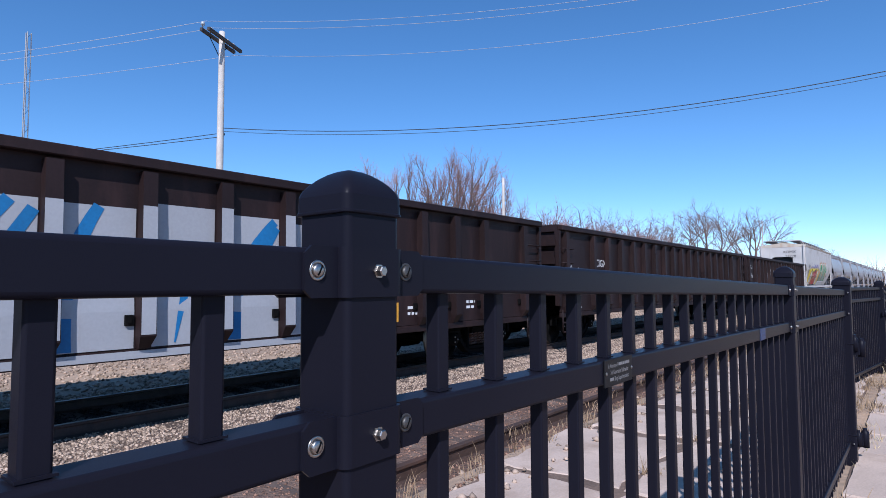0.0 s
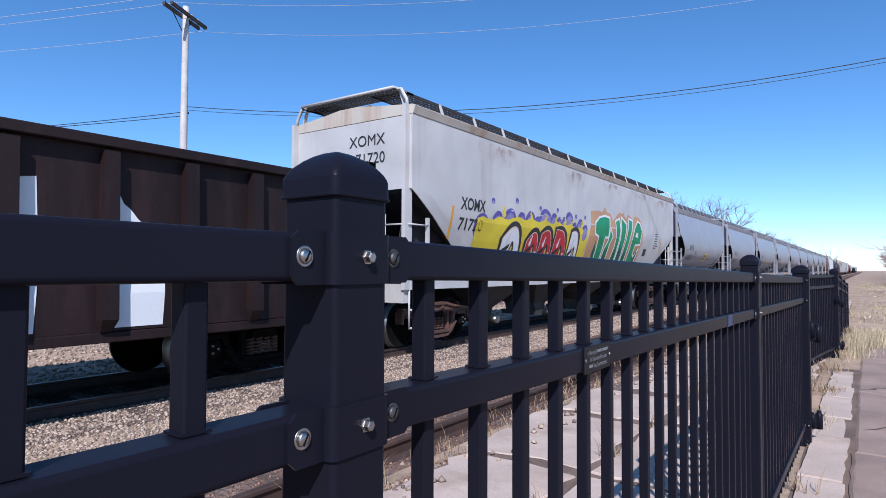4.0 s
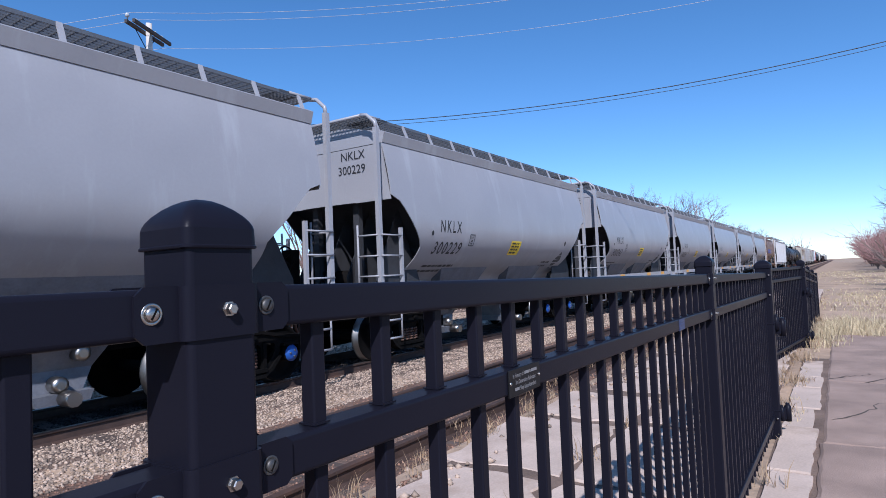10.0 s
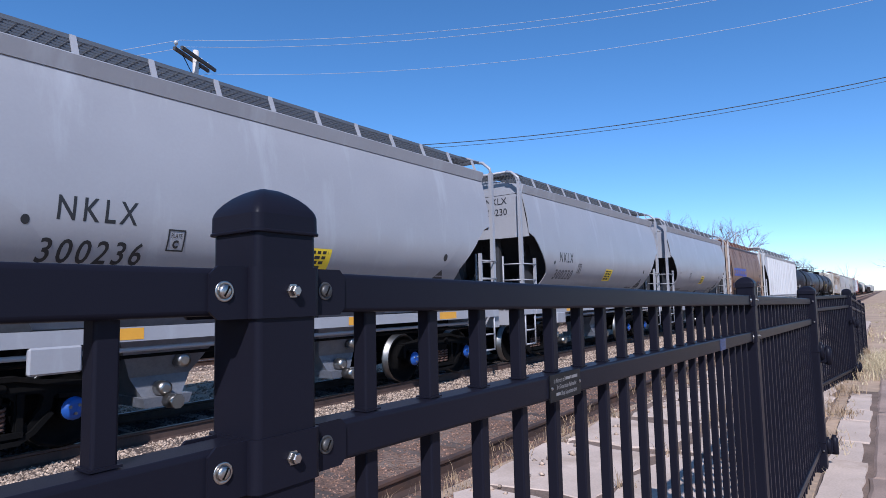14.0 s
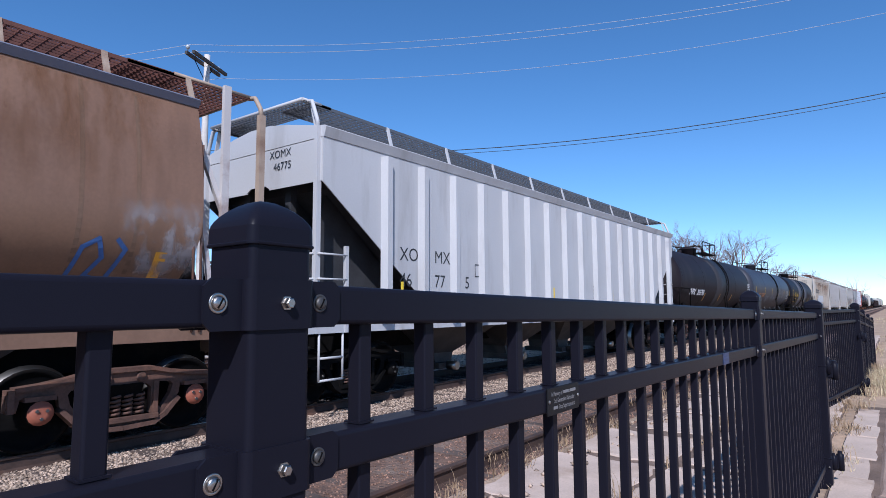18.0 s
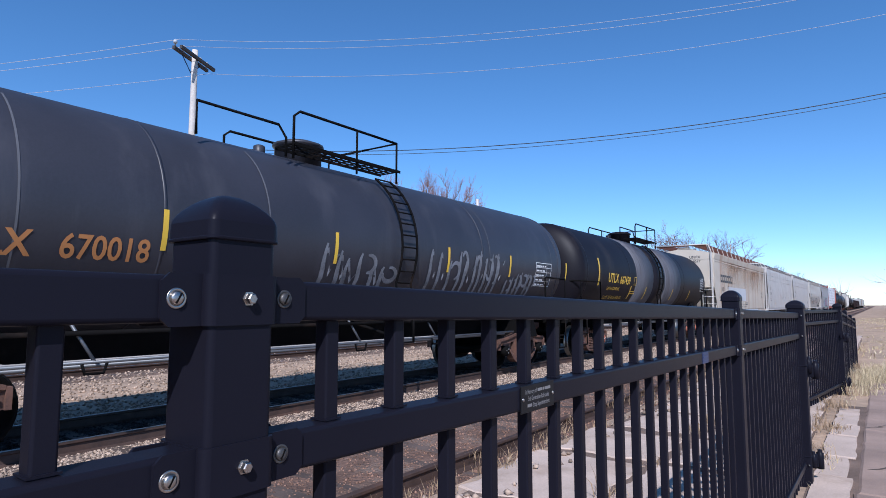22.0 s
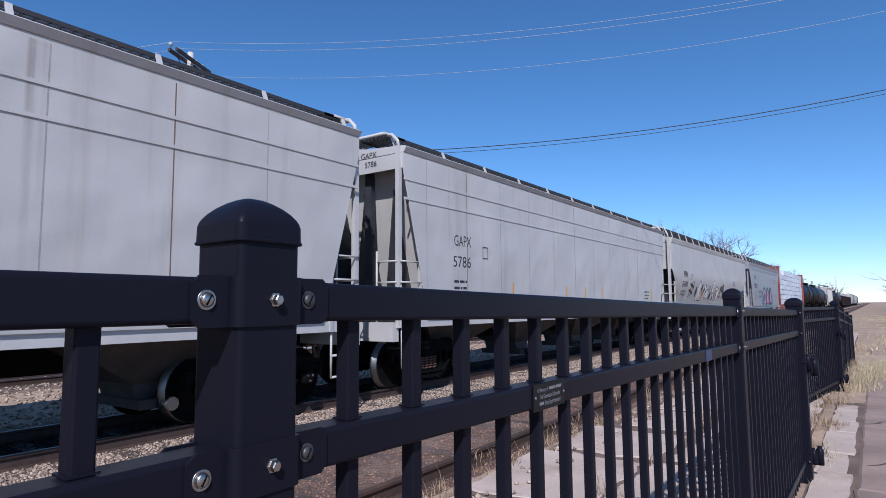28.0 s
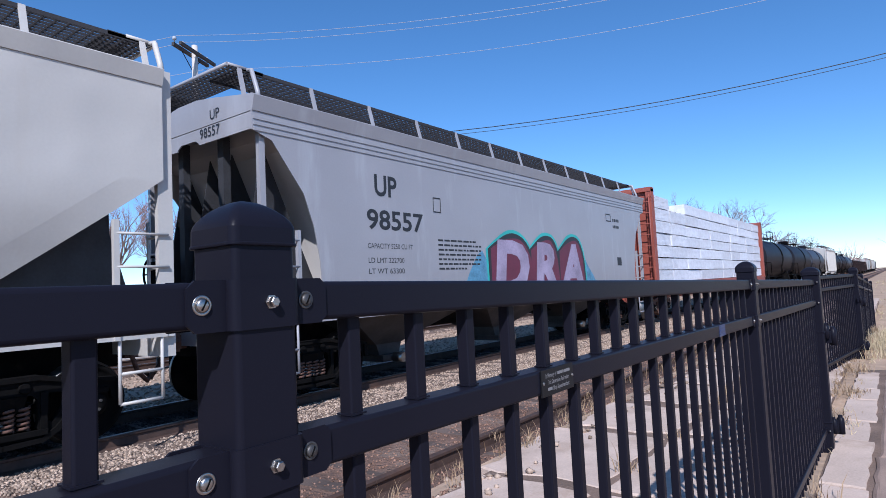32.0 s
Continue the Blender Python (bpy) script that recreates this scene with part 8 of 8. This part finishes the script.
mast = thing("mast", "thin grey lattice mast beyond the tracks", "mast", pose(9.0, 31.5, -0.47))
for k in range(3):
    bm = bmesh.new()
    a = k * math.tau / 3
    rod(bm, (0.12 * math.cos(a), 0.12 * math.sin(a), 0), (0.12 * math.cos(a), 0.12 * math.sin(a), 13.5), 0.025, 5)
    part("leg", bm, WIRE, mast)
bm = bmesh.new()
for k in range(45):
    a, b = k * math.tau / 3, (k + 1) * math.tau / 3
    rod(bm, (0.12 * math.cos(a), 0.12 * math.sin(a), 0.3 * k), (0.12 * math.cos(b), 0.12 * math.sin(b), 0.3 * k + 0.3), 0.012, 4)
part("lacing", bm, WIRE, mast)


# ---- bare trees and brush ----
def branch(bm, p, d, length, r, depth, rnd, spread, rise, bushy=2):
    """A tapering, wavering limb with its forks; twigs are three-sided."""
    steps = 4 if depth > 2 else 3 if depth else 2
    for k in range(steps):
        q = p + d * (length / steps)
        r2 = r * (0.84 if depth > 0 else 0.55)
        u = d.orthogonal().normalized()
        w = d.cross(u)
        n = 5 if depth > 2 else 3
        rings = [[bm.verts.new(o + (u * math.cos(j * math.tau / n) + w * math.sin(j * math.tau / n)) * rr) for j in range(n)] for o, rr in ((p, r), (q, r2))]
        mi = 1 if depth < 2 else 0
        for j in range(n):
            bm.faces.new((rings[0][j], rings[0][(j + 1) % n], rings[1][(j + 1) % n], rings[1][j])).material_index = mi
        p, r = q, r2
        d = (d + Vector((rnd.uniform(-1, 1), rnd.uniform(-1, 1), rnd.uniform(-1, 1))) * 0.2 + Vector((0, 0, rise if depth else rise * 0.5))).normalized()
        if depth > 0 and (k > 0 or depth < 3):
            for j in range(2 if depth > 2 else bushy if depth == 1 else 1):
                side = d.orthogonal().normalized()
                side = Matrix.Rotation(rnd.uniform(0, math.tau), 3, d) @ side
                e = (d + side * spread * rnd.uniform(0.6, 1.2) + Vector((0, 0, rise))).normalized()
                branch(bm, p, e, length * (0.9 - 0.13 * k) * rnd.uniform(0.5, 0.78), r * 0.64, depth - 1, rnd, spread, rise, bushy)


def tree_meshes(seed, stems, tilts, limb, spread, rise, levels, first, fork, twig, bushy=2):
    """Trunk and crown of a tree one metre high, scaled when it is planted."""
    rnd = random.Random(seed)
    trunk = bmesh.new()
    rod(trunk, (0, 0, -0.03), (0.01, 0, fork + 0.01), limb * 1.6, 8, 0, limb * 1.2)
    crown = bmesh.new()
    for k in range(stems):
        a = k * math.tau / stems + rnd.uniform(-0.4, 0.4)
        tilt = rnd.uniform(*tilts) if k else 0.1
        d = Vector((math.cos(a) * tilt, math.sin(a) * tilt, 1)).normalized()
        branch(crown, Vector((0.01, 0, fork)), d, first * rnd.uniform(0.8, 1.1), limb, levels, rnd, spread, rise, bushy)
    tall_z = max(v.co.z for v in crown.verts)
    for m in (trunk, crown):
        bmesh.ops.scale(m, vec=(1 / tall_z,) * 3, verts=m.verts)
    return to_mesh("trunk", trunk, BARK), to_mesh("crown", crown, BARK, twig, normals=False)


GREYTWIG = material("grey_brown_twigs", (0.27, 0.2, 0.185), 0.9, var=0.2)
UPRIGHT = [tree_meshes(s, 6, (0.25, 0.5), 0.0078, 0.62, 0.1, 4, 0.36, 0.14, TWIG, 3) for s in (3, 8)]
SPREADING = [tree_meshes(s, 6, (0.45, 0.95), 0.0066, 0.64, 0.035, 4, 0.36, 0.16, GREYTWIG, 4) for s in (15, 16)]
BRUSH = [tree_meshes(s, 7, (0.3, 0.8), 0.0078, 0.8, 0.04, 3, 0.44, 0.05, TWIG) for s in (21, 22, 23)]
THIN = [tree_meshes(s, 12, (0.3, 0.9), 0.008, 0.85, 0.05, 2, 0.5, 0.05, TWIG) for s in (31, 32)]
SMALL = [tree_meshes(s, 7, (0.4, 0.9), 0.009, 0.8, 0.02, 3, 0.4, 0.16, GREYTWIG) for s in (41, 42)]


def tree(kind, x, y, height, turn, label, name="bare_tree", z=-0.5, wide=1.0):
    t = thing(name, label, "tree", pose(x, y, z, 0, 0, turn), "bare trees")
    m = Matrix.Diagonal((height * wide, height * wide, height, 1))
    put("trunk", kind[0], t, m)
    put("crown", kind[1], t, m)
    return t


def planted(bearing, distance):
    """Ground position at a bearing from the corner of the fence, in degrees from the track's line."""
    return distance * math.cos(radians(bearing)) - 0.4, distance * math.sin(radians(bearing)) - 0.5


for k, (bearing, distance, height) in enumerate(((43.2, 56, 13.4), (39.2, 55, 14.2), (36.9, 54, 14.6), (34.4, 57, 13.0), (46.5, 60, 11.5), (62, 48, 9.5), (66, 50, 10.0))):
    tree(UPRIGHT[k % 2], *planted(bearing, distance), height, k * 77, "bare winter tree with upright reddish twigs beyond the tracks", wide=0.8)
for k, (bearing, distance, height) in enumerate(((17.4, 118, 15.0), (14.2, 122, 18.3), (10.9, 116, 15.8), (19.4, 112, 12.2), (8.0, 190, 15.0), (5.8, 230, 15.0))):
    tree(SPREADING[k % 2], *planted(bearing, distance), height, k * 77, "bare winter tree with spreading grey-brown twigs", wide=1.1)
rnd = random.Random(44)
for k in range(62):
    bearing = rnd.uniform(20, 35)
    tree(BRUSH[k % 3], *planted(bearing, rnd.uniform(54, 66)), (7.6 + (bearing - 20) * 0.2) * rnd.uniform(0.8, 1.12), rnd.uniform(0, 360), "tall leafless reddish brush along the railway", "bare_shrub")
for k in range(18):
    tree(BRUSH[k % 3], *planted(rnd.uniform(35, 50), rnd.uniform(54, 70)), rnd.uniform(5, 8.5), rnd.uniform(0, 360), "leafless brush along the railway", "bare_shrub")
for k in range(60):
    bearing = rnd.uniform(2.6, 20)
    distance = rnd.uniform(110, 150) if bearing > 8 else rnd.uniform(190, 420)
    tree((BRUSH if k % 3 == 0 and bearing > 8 else THIN)[k % 2], *planted(bearing, distance), rnd.uniform(6, 10.5), rnd.uniform(0, 360), "leafless brush along the railway", "bare_shrub")
for k in range(70):
    x = 34 + 240 * rnd.random() ** 1.3
    tree(THIN[k % 2], x, -rnd.uniform(1.5, 9) - 1.5 - x * 0.02, (rnd.uniform(0.5, 0.9) + x * 0.006) * 4.6, rnd.uniform(0, 360), "leafless brush at the edge of the meadow", "bare_shrub")
for k in range(14):
    x = rnd.uniform(60, 300)
    tree(SMALL[k % 2], x, -5 - x * 0.05, (rnd.uniform(0.6, 0.9) + x * 0.001) * 11.0, rnd.uniform(0, 360), "bare winter tree at the edge of the meadow")


# ---- what moves ----
GONE = [(0, 0.0), (2, 23.15), (4, 45.95), (6, 68.41), (8, 90.56), (10, 112.42), (12, 134.0), (14, 155.35), (16, 176.47), (18, 197.39),
        (20, 218.14), (22, 238.73), (24, 259.19), (26, 279.54), (28, 299.81), (30, 320.01), (32, 340.17)]


LEAD = {8: -0.15, 10: -0.12, 14: 0.2, 19: 0.15}


def gone(t):
    """Metres that the train has travelled at t seconds, smooth through the rows of GONE."""
    ts = [g[0] for g in GONE]
    k = min(len(GONE) - 2, int(t // 2))
    p = [GONE[min(max(k + j, 0), len(GONE) - 1)][1] for j in (-1, 0, 1, 2)]
    if k == 0:
        p[0] = 2 * p[1] - p[2]
    if k == len(GONE) - 2:
        p[3] = 2 * p[2] - p[1]
    u = (t - ts[k]) / 2
    return 0.5 * (2 * p[1] + (p[2] - p[0]) * u + (2 * p[0] - 5 * p[1] + 4 * p[2] - p[3]) * u * u + (3 * p[1] - p[0] - 3 * p[2] + p[3]) * u ** 3)


def motions():
    for car, s in CARS:
        walk(car, [(t, pose(s - gone(t) - LEAD.get(t, 0), TRACK_Y, 0)) for t in range(0, 33)])
    # wheels roll: all wheelsets at one end of a truck share their keys
    shared = {}
    for w, side in WHEELS:
        if side not in shared:
            walk(w, [(k / 30, pose(side * 0.88, 0, WHEEL_R, 0, -math.degrees(gone(k / 30) / WHEEL_R), 0)) for k in range(0, 961)])
            shared[side] = w
        else:
            src = shared[side].animation_data
            w.rotation_mode = "QUATERNION"
            w.animation_data_create()
            w.animation_data.action = src.action
            w.animation_data.action_slot = src.action_slot


motions()
